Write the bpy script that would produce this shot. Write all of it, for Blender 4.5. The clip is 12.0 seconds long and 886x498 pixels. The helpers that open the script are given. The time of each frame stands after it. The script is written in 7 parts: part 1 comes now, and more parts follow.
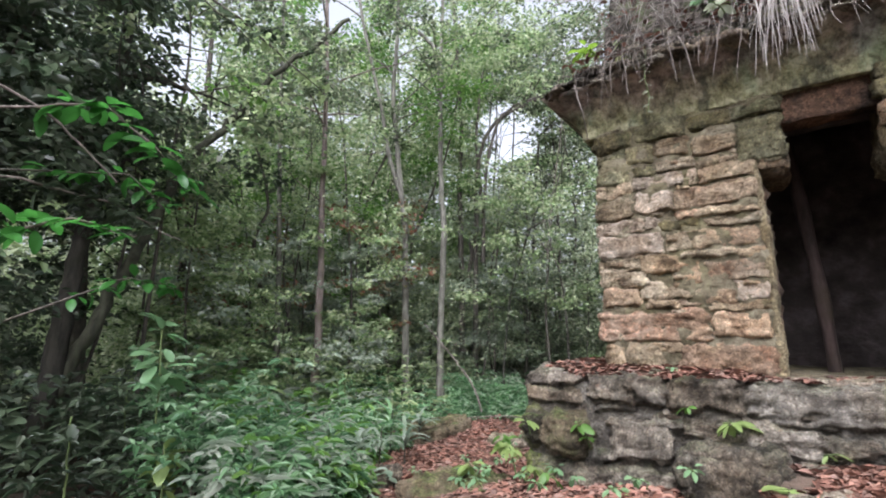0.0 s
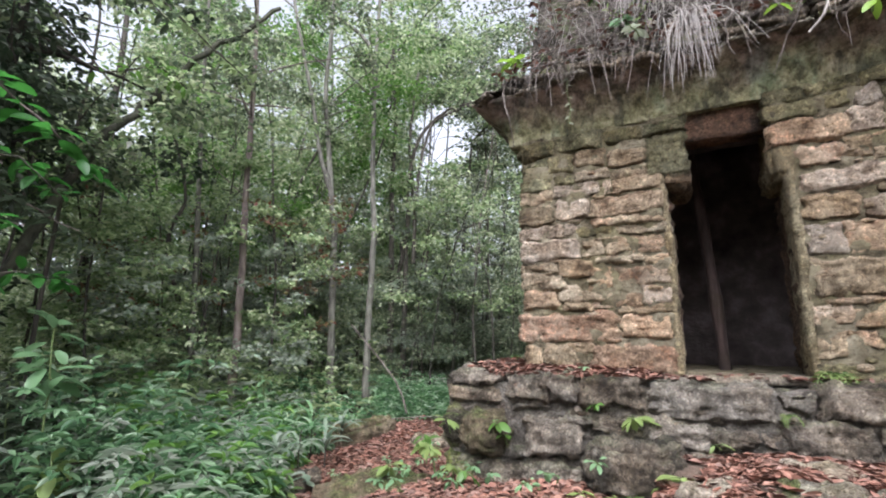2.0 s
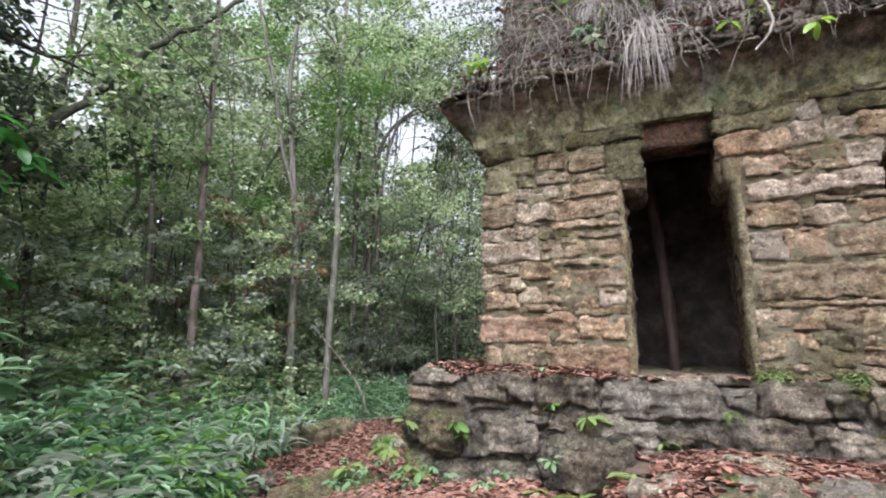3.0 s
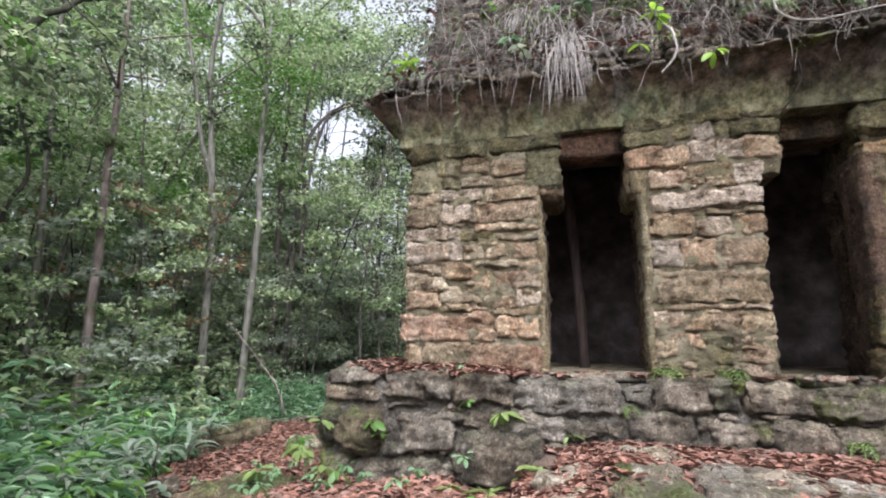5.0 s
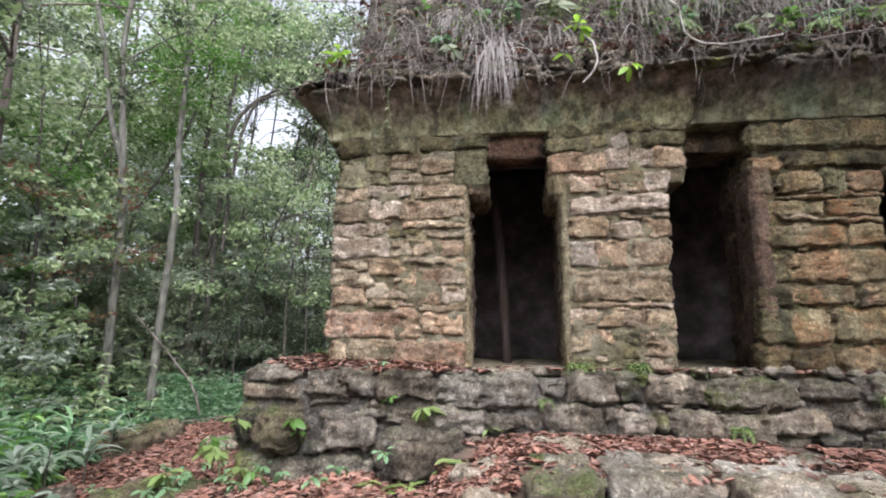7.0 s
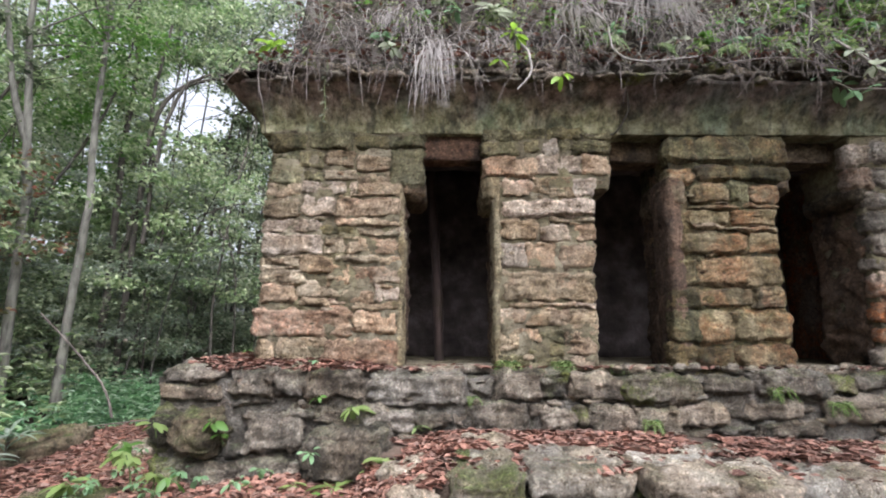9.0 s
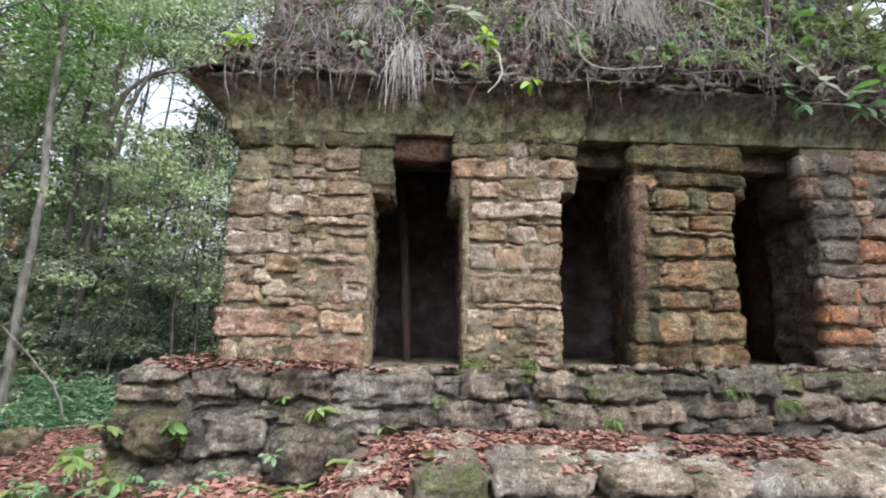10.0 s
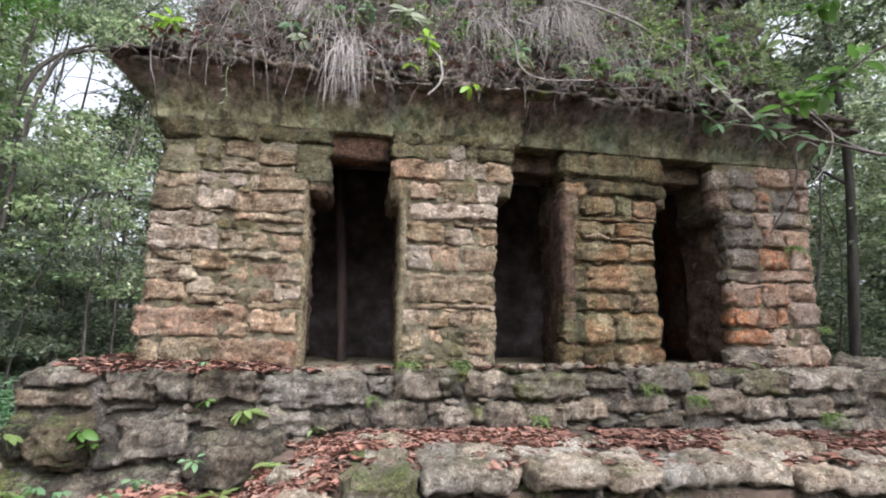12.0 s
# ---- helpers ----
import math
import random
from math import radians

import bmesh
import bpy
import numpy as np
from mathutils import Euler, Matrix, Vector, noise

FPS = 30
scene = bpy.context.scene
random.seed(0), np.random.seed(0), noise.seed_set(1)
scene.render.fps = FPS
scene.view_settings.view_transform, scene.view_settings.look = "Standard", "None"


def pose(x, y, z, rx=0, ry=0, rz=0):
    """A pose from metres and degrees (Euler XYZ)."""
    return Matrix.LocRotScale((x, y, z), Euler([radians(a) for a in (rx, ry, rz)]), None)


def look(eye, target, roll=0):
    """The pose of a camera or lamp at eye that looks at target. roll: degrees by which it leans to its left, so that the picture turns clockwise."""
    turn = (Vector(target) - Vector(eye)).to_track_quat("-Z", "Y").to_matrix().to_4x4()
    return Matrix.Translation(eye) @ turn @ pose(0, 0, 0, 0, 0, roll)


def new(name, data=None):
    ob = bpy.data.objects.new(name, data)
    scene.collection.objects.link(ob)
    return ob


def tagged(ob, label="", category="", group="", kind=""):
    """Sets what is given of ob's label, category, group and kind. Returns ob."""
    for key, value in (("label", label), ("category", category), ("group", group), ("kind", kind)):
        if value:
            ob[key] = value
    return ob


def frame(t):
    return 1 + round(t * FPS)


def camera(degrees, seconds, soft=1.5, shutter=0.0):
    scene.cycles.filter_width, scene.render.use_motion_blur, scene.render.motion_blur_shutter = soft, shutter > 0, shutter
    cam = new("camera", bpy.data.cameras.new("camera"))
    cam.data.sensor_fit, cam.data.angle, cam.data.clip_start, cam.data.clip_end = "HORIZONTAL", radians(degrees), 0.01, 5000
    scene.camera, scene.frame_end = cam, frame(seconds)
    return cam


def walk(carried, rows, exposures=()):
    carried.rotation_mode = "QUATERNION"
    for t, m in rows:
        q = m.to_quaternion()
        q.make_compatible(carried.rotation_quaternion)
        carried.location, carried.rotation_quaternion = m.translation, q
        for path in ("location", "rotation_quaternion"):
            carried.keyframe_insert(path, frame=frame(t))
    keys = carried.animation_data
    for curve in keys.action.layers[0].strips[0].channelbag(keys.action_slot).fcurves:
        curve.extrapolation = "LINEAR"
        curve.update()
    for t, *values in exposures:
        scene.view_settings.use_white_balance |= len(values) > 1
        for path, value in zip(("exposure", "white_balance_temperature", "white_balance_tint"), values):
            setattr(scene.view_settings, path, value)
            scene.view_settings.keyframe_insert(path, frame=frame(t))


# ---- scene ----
cam = camera(85.4, 12.0, soft=1.95)
PATH = [
    (0.0, 1.286, -3.904, 1.280, 36.11, 10.60, 0.21),
    (0.5, 1.298, -3.896, 1.277, 34.12, 10.59, 0.26),
    (1.0, 1.310, -3.889, 1.275, 32.11, 10.63, 0.26),
    (1.5, 1.323, -3.883, 1.274, 30.07, 10.68, 0.21),
    (2.0, 1.336, -3.879, 1.273, 28.00, 10.74, 0.13),
    (2.5, 1.349, -3.875, 1.273, 25.90, 10.79, 0.04),
    (3.0, 1.363, -3.873, 1.273, 23.77, 10.81, -0.05),
    (4.0, 1.391, -3.870, 1.274, 19.50, 10.76, -0.20),
    (5.0, 1.420, -3.870, 1.276, 15.26, 10.61, -0.26),
    (5.5, 1.434, -3.871, 1.277, 13.18, 10.50, -0.26),
    (6.0, 1.448, -3.872, 1.278, 11.16, 10.38, -0.23),
    (6.5, 1.461, -3.874, 1.279, 9.18, 10.26, -0.20),
    (7.0, 1.475, -3.876, 1.280, 7.26, 10.15, -0.16),
    (8.0, 1.500, -3.882, 1.282, 3.57, 9.99, -0.14),
    (9.0, 1.523, -3.889, 1.284, 0.01, 9.95, -0.23),
    (9.5, 1.534, -3.894, 1.285, -1.75, 9.98, -0.32),
    (10.0, 1.543, -3.899, 1.286, -3.53, 10.02, -0.44),
    (10.5, 1.552, -3.905, 1.287, -5.32, 10.07, -0.56),
    (11.0, 1.560, -3.911, 1.289, -7.13, 10.11, -0.66),
    (11.5, 1.567, -3.919, 1.291, -8.93, 10.09, -0.66),
    (12.0, 1.573, -3.927, 1.293, -10.67, 9.97, -0.51),
]
walk(cam, [(t, pose(x, y, z, 90 + pitch, roll, yaw)) for t, x, y, z, yaw, pitch, roll in PATH])

# ---- world, sun, exposure ----
scene.view_settings.exposure = 1.58
scene.view_settings.use_white_balance = True
scene.view_settings.white_balance_temperature = 5900
scene.view_settings.white_balance_tint = 14.5
world = bpy.data.worlds.new("overcast")
scene.world = world
world.use_nodes = True
wt = world.node_tree
wt.nodes.clear()
sky = wt.nodes.new("ShaderNodeTexSky")
sky.sky_type, sky.sun_disc = "NISHITA", False
sky.sun_elevation, sky.sun_rotation = radians(53), radians(156)
sky.air_density, sky.dust_density, sky.ozone_density = 1.0, 6.0, 1.0
soften = wt.nodes.new("ShaderNodeHueSaturation")
soften.inputs["Saturation"].default_value = 0.15
back = wt.nodes.new("ShaderNodeBackground")
back.inputs["Strength"].default_value = 0.15
wout = wt.nodes.new("ShaderNodeOutputWorld")
wt.links.new(sky.outputs[0], soften.inputs["Color"])
wt.links.new(soften.outputs[0], back.inputs[0])
wt.links.new(back.outputs[0], wout.inputs[0])
sun = new("sun", bpy.data.lights.new("sun", "SUN"))
sun.data.energy, sun.data.angle, sun.data.color = 1.45, radians(50), (1.0, 0.965, 0.98)
sun.matrix_world = look((5.5, -8, 12.5), (2.0, 0, 1))


# ---- materials ----
class Mat:
    """A node material under construction."""

    def __init__(self, name, rough=0.9):
        self.m = bpy.data.materials.new(name)
        self.m.use_nodes = True
        self.t = self.m.node_tree
        self.b = self.t.nodes["Principled BSDF"]
        self.b.inputs["Roughness"].default_value = rough
        self.b.inputs["Specular IOR Level"].default_value = 0.25
        self.pos = self.t.nodes.new("ShaderNodeNewGeometry").outputs["Position"]

    def link(self, a, b):
        self.t.links.new(a, b)

    def stretched(self, s):
        n = self.t.nodes.new("ShaderNodeMapping")
        n.inputs["Scale"].default_value = s
        self.link(self.pos, n.inputs["Vector"])
        return n.outputs[0]

    def noise(self, scale, detail=5.0, vec=None, rough=0.6):
        n = self.t.nodes.new("ShaderNodeTexNoise")
        n.inputs["Scale"].default_value, n.inputs["Detail"].default_value, n.inputs["Roughness"].default_value = scale, detail, rough
        self.link(vec or self.pos, n.inputs["Vector"])
        return n.outputs["Fac"]

    def ramp(self, fac, *stops):
        n = self.t.nodes.new("ShaderNodeValToRGB")
        els = n.color_ramp.elements
        while len(els) < len(stops):
            els.new(0.5)
        for e, (p, c) in zip(els, stops):
            e.position, e.color = p, (*c, 1) if len(c) == 3 else c
        self.link(fac, n.inputs[0])
        return n.outputs[0]

    def step(self, fac, lo, hi):
        return self.ramp(fac, (lo, (0, 0, 0)), (hi, (1, 1, 1)))

    def mix(self, fac, a, b, mode="MIX"):
        n = self.t.nodes.new("ShaderNodeMix")
        n.data_type, n.blend_type = "RGBA", mode
        for sock, v in ((n.inputs[0], fac), (n.inputs[6], a), (n.inputs[7], b)):
            if isinstance(v, (int, float)):
                sock.default_value = v
            elif isinstance(v, tuple):
                sock.default_value = (*v, 1)
            else:
                self.link(v, sock)
        return n.outputs[2]

    def value(self, op, a, b):
        n = self.t.nodes.new("ShaderNodeMath")
        n.operation, n.use_clamp = op, True
        for sock, v in ((n.inputs[0], a), (n.inputs[1], b)):
            if isinstance(v, (int, float)):
                sock.default_value = v
            else:
                self.link(v, sock)
        return n.outputs[0]

    def random(self):
        return self.t.nodes.new("ShaderNodeObjectInfo").outputs["Random"]

    def island(self):
        return self.t.nodes.new("ShaderNodeNewGeometry").outputs["Random Per Island"]

    def up(self):
        n = self.t.nodes.new("ShaderNodeSeparateXYZ")
        self.link(self.t.nodes.new("ShaderNodeNewGeometry").outputs["Normal"], n.inputs[0])
        return n.outputs["Z"]

    def done(self, color, height=None, strength=0.5, distance=0.02, translucent=0.0):
        self.link(color, self.b.inputs["Base Color"])
        if height is not None:
            n = self.t.nodes.new("ShaderNodeBump")
            n.inputs["Strength"].default_value, n.inputs["Distance"].default_value = strength, distance
            self.link(height, n.inputs["Height"])
            self.link(n.outputs[0], self.b.inputs["Normal"])
        if translucent:
            tr = self.t.nodes.new("ShaderNodeBsdfTranslucent")
            self.link(color, tr.inputs["Color"])
            mx = self.t.nodes.new("ShaderNodeMixShader")
            mx.inputs[0].default_value = translucent
            self.link(self.b.outputs[0], mx.inputs[1])
            self.link(tr.outputs[0], mx.inputs[2])
            self.link(mx.outputs[0], self.t.nodes["Material Output"].inputs["Surface"])
        return self.m


def stone_material(name, light, mid, dark, orange, moss, moss_top=0.0, streak=0.0, lichen=0.0, cushion=0.0, rust=(0.33, 0.165, 0.095)):
    """Weathered limestone: pale crust, brown stains, orange lichen, moss and black algae."""
    k = Mat(name, 0.92)
    shift = k.t.nodes.new("ShaderNodeVectorMath")
    shift.operation = "MULTIPLY_ADD"
    k.link(k.pos, shift.inputs[2])
    k.link(k.random(), shift.inputs[0])
    shift.inputs[1].default_value = (37.0, 91.0, 53.0)
    k.pos = shift.outputs[0]
    c = k.ramp(k.noise(4.2, 10, rough=0.68), (0.36, dark), (0.44, mid), (0.56, light))
    tint = k.ramp(k.random(), (0.0, (0.72, 0.69, 0.63)), (0.25, (1.06, 0.95, 0.82)), (0.5, (0.84, 0.84, 0.81)), (0.75, (1.24, 1.12, 0.98)), (1.0, (1.14, 1.13, 1.10)))
    c = k.mix(1.0, c, tint, "MULTIPLY")
    # soft brown and rust-coloured staining, broken by the grain
    c = k.mix(k.value("MULTIPLY", k.step(k.noise(2.2, 5), 0.44, 0.66), 0.55), c, k.mix(1.0, c, (0.80, 0.67, 0.50), "MULTIPLY"))
    c = k.mix(k.value("MULTIPLY", k.step(k.noise(3.1, 6), 0.66 - 0.16 * orange, 0.78 - 0.12 * orange), k.value("MULTIPLY", k.step(k.noise(19, 9, rough=0.8), 0.40, 0.62), 0.8)), c, rust)
    c = k.mix(k.value("MULTIPLY", k.step(k.noise(5.5, 9, rough=0.72), 0.66 - 0.2 * moss, 0.80 - 0.2 * moss), 0.75), c, (0.088, 0.088, 0.036))
    if lichen:
        spots = k.value("MULTIPLY", k.step(k.noise(2.4, 5), 0.46, 0.57), k.step(k.noise(21, 8, rough=0.75), 0.38, 0.58))
        c = k.mix(k.value("MULTIPLY", spots, lichen), c, (0.43, 0.165, 0.06))
    if cushion:
        c = k.mix(k.value("MULTIPLY", k.value("MULTIPLY", k.step(k.noise(3.4, 5), 0.50, 0.58), k.step(k.noise(23, 8, rough=0.75), 0.36, 0.54)), cushion), c, (0.15, 0.17, 0.04))
    if moss_top:
        c = k.mix(k.value("MULTIPLY", k.value("MULTIPLY", k.step(k.up(), 0.35, 0.85), k.step(k.noise(5, 6), 0.42, 0.62)), moss_top), c, (0.09, 0.12, 0.03))
    if streak:
        c = k.mix(k.value("MULTIPLY", k.step(k.noise(1.0, 7, k.stretched((8, 8, 1.2)), rough=0.65), 0.45, 0.62), streak), c, (0.03, 0.031, 0.024))
    if streak:
        c = k.mix(k.value("MULTIPLY", k.step(k.noise(3.6, 9, rough=0.74), 0.50, 0.58), 1.4 * streak), c, k.mix(1.0, c, (0.30, 0.28, 0.25), "MULTIPLY"))
    pits = k.step(k.noise(24, 10, rough=0.78), 0.35, 0.60)
    beds = k.noise(1.0, 10, k.stretched((7, 7, 24)), rough=0.8)
    c = k.mix(k.step(beds, 0.37, 0.47), k.mix(1.0, c, (0.50, 0.45, 0.38), "MULTIPLY"), c)
    c = k.mix(k.step(pits, 0.10, 0.44), k.mix(1.0, c, (0.36, 0.33, 0.285), "MULTIPLY"), c)
    # pale crust flecks and grey lichen discs
    c = k.mix(k.value("MULTIPLY", k.step(k.noise(38, 9, rough=0.78), 0.53, 0.57), 0.8), c, k.mix(1.0, c, (2.0, 1.99, 1.96), "MULTIPLY"))
    c = k.mix(k.value("MULTIPLY", k.step(k.noise(10, 9, rough=0.75), 0.52, 0.58), 0.75), c, k.mix(1.0, c, (1.55, 1.56, 1.58), "MULTIPLY"))
    c = k.mix(k.value("MULTIPLY", k.step(k.noise(60, 7, rough=0.75), 0.54, 0.59), 0.75), c, k.mix(1.0, c, (0.42, 0.39, 0.35), "MULTIPLY"))
    h = k.mix(0.35, pits, k.step(beds, 0.3, 0.7))
    h = k.mix(0.3, h, k.noise(80, 8, rough=0.8))
    return k.done(c, h, 1.0, 0.05)


STONE = stone_material("limestone", (0.383, 0.330, 0.247), (0.266, 0.218, 0.154), (0.117, 0.090, 0.060), 0.7, 0.5)
STONE_WHITE = stone_material("pale_limestone", (0.444, 0.401, 0.351), (0.319, 0.277, 0.231), (0.152, 0.124, 0.098), 0.55, 0.36)
STONE_RUST = stone_material("rust_stained_limestone", (0.406, 0.335, 0.255), (0.287, 0.219, 0.155), (0.124, 0.090, 0.059), 0.98, 0.4)
STONE_FOX = stone_material("foxed_limestone", (0.421, 0.336, 0.265), (0.300, 0.224, 0.166), (0.131, 0.094, 0.066), 1.08, 0.32)
STONE_ASH = stone_material("grey_wall_limestone", (0.30, 0.285, 0.262), (0.195, 0.178, 0.158), (0.09, 0.08, 0.067), 0.45, 0.4, streak=0.2)
STONE_OCHRE = stone_material("olive_and_rust_limestone", (0.245, 0.217, 0.142), (0.153, 0.131, 0.077), (0.060, 0.050, 0.028), 0.75, 0.75, lichen=0.4)
STONE_TUFA = stone_material("pale_plinth_stone", (0.375, 0.349, 0.311), (0.235, 0.213, 0.186), (0.084, 0.074, 0.062), 0.1, 0.35, moss_top=0.3, streak=0.3)
STONE_BLACK = stone_material("algae_black_stone", (0.200, 0.181, 0.156), (0.103, 0.091, 0.074), (0.036, 0.031, 0.025), 0.1, 0.45, moss_top=0.3, streak=0.6)
STONE_RED = stone_material("limestone_lichened", (0.40, 0.335, 0.285), (0.28, 0.22, 0.18), (0.13, 0.10, 0.08), 1.0, 0.3, lichen=1.0)
STONE_PINK = stone_material("pinkish_limestone", (0.42, 0.365, 0.32), (0.30, 0.25, 0.212), (0.14, 0.11, 0.09), 0.7, 0.25, lichen=0.25)
STONE_OLIVE = stone_material("limestone_olive_stained", (0.25, 0.222, 0.15), (0.155, 0.135, 0.083), (0.06, 0.05, 0.03), 0.8, 0.7, streak=0.2, lichen=0.3)
STONE_MOSS = stone_material("limestone_mossy", (0.25, 0.24, 0.15), (0.165, 0.158, 0.088), (0.065, 0.062, 0.035), 0.35, 0.8, streak=0.4)
STONE_GREY = stone_material("plinth_stone", (0.310, 0.288, 0.251), (0.165, 0.145, 0.124), (0.055, 0.048, 0.038), 0.05, 0.4, moss_top=0.4, streak=0.5)
STONE_PATCHED = stone_material("moss_patched_stone", (0.260, 0.242, 0.205), (0.137, 0.120, 0.099), (0.044, 0.038, 0.030), 0.1, 0.95, moss_top=0.7, streak=0.35, cushion=0.9)
STONE_PALE = stone_material("paving_stone", (0.333, 0.311, 0.276), (0.209, 0.193, 0.164), (0.079, 0.07, 0.057), 0.05, 0.45, moss_top=0.4)
STONE_STEP = stone_material("worn_step_stone", (0.497, 0.466, 0.418), (0.339, 0.309, 0.267), (0.132, 0.117, 0.095), 0.15, 0.42, moss_top=0.3, streak=0.2)
STONE_BROWN = stone_material("brown_mossy_stone", (0.235, 0.190, 0.133), (0.133, 0.106, 0.070), (0.050, 0.041, 0.027), 0.2, 0.95, moss_top=0.8, streak=0.2)
STONE_GREEN = stone_material("moss_covered_stone", (0.216, 0.205, 0.170), (0.108, 0.099, 0.077), (0.039, 0.035, 0.026), 0.0, 0.55, moss_top=0.75, cushion=0.5)
LINTEL = stone_material("red_stained_stone", (0.203, 0.13, 0.094), (0.116, 0.075, 0.055), (0.045, 0.032, 0.025), 0.3, 0.3, streak=0.4)
# Plaster brown darkened for the shade inside the doorways, besides its own stains.
PLASTER = stone_material("stained_shade_plaster", (0.145, 0.106, 0.082), (0.088, 0.063, 0.048), (0.036, 0.026, 0.02), 0.25, 0.45, streak=0.3)

# STONE_MOSS tones at about seven tenths, used only on pier C.
STONE_DARK = stone_material("dark_olive_limestone", (0.185, 0.175, 0.10), (0.112, 0.105, 0.056), (0.045, 0.042, 0.024), 0.5, 0.85, streak=0.45, lichen=0.15)
JAMB = stone_material("jamb_stucco", (0.27, 0.245, 0.17), (0.19, 0.168, 0.11), (0.085, 0.073, 0.048), 0.2, 0.55, streak=0.2)
CORBEL = stone_material("stained_corbel_stone", (0.184, 0.149, 0.103), (0.109, 0.087, 0.061), (0.048, 0.039, 0.029), 0.3, 0.5, streak=0.4)


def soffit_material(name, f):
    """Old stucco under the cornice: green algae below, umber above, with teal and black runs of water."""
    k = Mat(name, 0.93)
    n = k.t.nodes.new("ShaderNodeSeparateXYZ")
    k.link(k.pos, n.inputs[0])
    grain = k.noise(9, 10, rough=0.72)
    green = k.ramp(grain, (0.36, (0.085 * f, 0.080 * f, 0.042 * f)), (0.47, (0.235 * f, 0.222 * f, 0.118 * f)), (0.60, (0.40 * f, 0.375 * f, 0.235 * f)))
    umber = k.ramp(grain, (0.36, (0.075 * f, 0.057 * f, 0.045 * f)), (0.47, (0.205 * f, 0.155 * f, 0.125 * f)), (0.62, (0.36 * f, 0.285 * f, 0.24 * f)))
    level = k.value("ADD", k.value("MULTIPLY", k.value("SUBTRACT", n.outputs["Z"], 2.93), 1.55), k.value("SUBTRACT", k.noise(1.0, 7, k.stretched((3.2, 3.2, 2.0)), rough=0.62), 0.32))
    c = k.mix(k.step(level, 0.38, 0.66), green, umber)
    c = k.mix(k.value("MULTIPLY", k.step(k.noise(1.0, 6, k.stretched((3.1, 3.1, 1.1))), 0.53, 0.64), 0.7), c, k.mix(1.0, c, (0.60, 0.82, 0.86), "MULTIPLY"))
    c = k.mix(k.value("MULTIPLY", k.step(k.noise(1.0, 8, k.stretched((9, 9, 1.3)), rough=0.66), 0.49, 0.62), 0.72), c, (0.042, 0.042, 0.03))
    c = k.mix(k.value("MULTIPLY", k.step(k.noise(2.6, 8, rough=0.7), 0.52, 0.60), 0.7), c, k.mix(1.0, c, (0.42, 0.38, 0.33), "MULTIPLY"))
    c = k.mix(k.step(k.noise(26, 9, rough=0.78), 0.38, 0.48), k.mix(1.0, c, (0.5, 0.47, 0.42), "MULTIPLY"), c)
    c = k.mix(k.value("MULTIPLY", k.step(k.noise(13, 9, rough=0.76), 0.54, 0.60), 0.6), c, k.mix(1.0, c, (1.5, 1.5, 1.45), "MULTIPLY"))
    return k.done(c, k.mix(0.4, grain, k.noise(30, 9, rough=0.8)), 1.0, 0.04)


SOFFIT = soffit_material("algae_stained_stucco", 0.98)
# The same stucco colours about halved, for the soffit beyond x = 3.
SOFFIT_DARK = soffit_material("dark_algae_stucco", 0.5)


def mortar_material():
    k = Mat("lime_mortar", 0.95)
    c = k.ramp(k.noise(7, 10, rough=0.7), (0.36, (0.055, 0.045, 0.026)), (0.46, (0.145, 0.122, 0.076)), (0.60, (0.27, 0.236, 0.165)))
    c = k.mix(k.value("MULTIPLY", k.step(k.noise(3.5, 7), 0.46, 0.60), 0.75), c, k.mix(1.0, c, (0.62, 0.62, 0.42), "MULTIPLY"))
    c = k.mix(k.step(k.noise(1.0, 9, k.stretched((9, 9, 30)), rough=0.8), 0.36, 0.46), k.mix(1.0, c, (0.42, 0.38, 0.32), "MULTIPLY"), c)
    c = k.mix(k.step(k.noise(30, 9, rough=0.78), 0.38, 0.48), k.mix(1.0, c, (0.4, 0.37, 0.33), "MULTIPLY"), c)
    return k.done(c, k.mix(0.4, k.noise(24, 10, rough=0.8), k.noise(1.0, 8, k.stretched((9, 9, 30)), rough=0.8)), 1.0, 0.05)


# Chamber plaster whose dark tones stand in for the shade behind the doorways.
def chamber_shade_material():
    k = Mat("chamber_shade_plaster", 0.95)
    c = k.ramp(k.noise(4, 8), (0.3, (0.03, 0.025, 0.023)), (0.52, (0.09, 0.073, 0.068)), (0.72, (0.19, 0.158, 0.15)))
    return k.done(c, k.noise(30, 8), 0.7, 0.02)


def soil_material():
    k = Mat("forest_soil", 0.95)
    c = k.ramp(k.noise(6, 8), (0.3, (0.03, 0.022, 0.015)), (0.55, (0.075, 0.053, 0.038)), (0.75, (0.13, 0.092, 0.066)))
    c = k.mix(k.step(k.noise(1.7, 6), 0.55, 0.7), c, (0.055, 0.065, 0.025))
    return k.done(c, k.noise(35, 8), 0.9, 0.03)


def debris_material():
    k = Mat("roof_debris", 0.95)
    c = k.ramp(k.noise(8, 8), (0.3, (0.016, 0.013, 0.010)), (0.5, (0.05, 0.042, 0.032)), (0.72, (0.15, 0.135, 0.11)))
    c = k.mix(k.step(k.noise(3, 6), 0.52, 0.66), c, (0.07, 0.085, 0.03))
    return k.done(c, k.noise(30, 9), 1.0, 0.04)


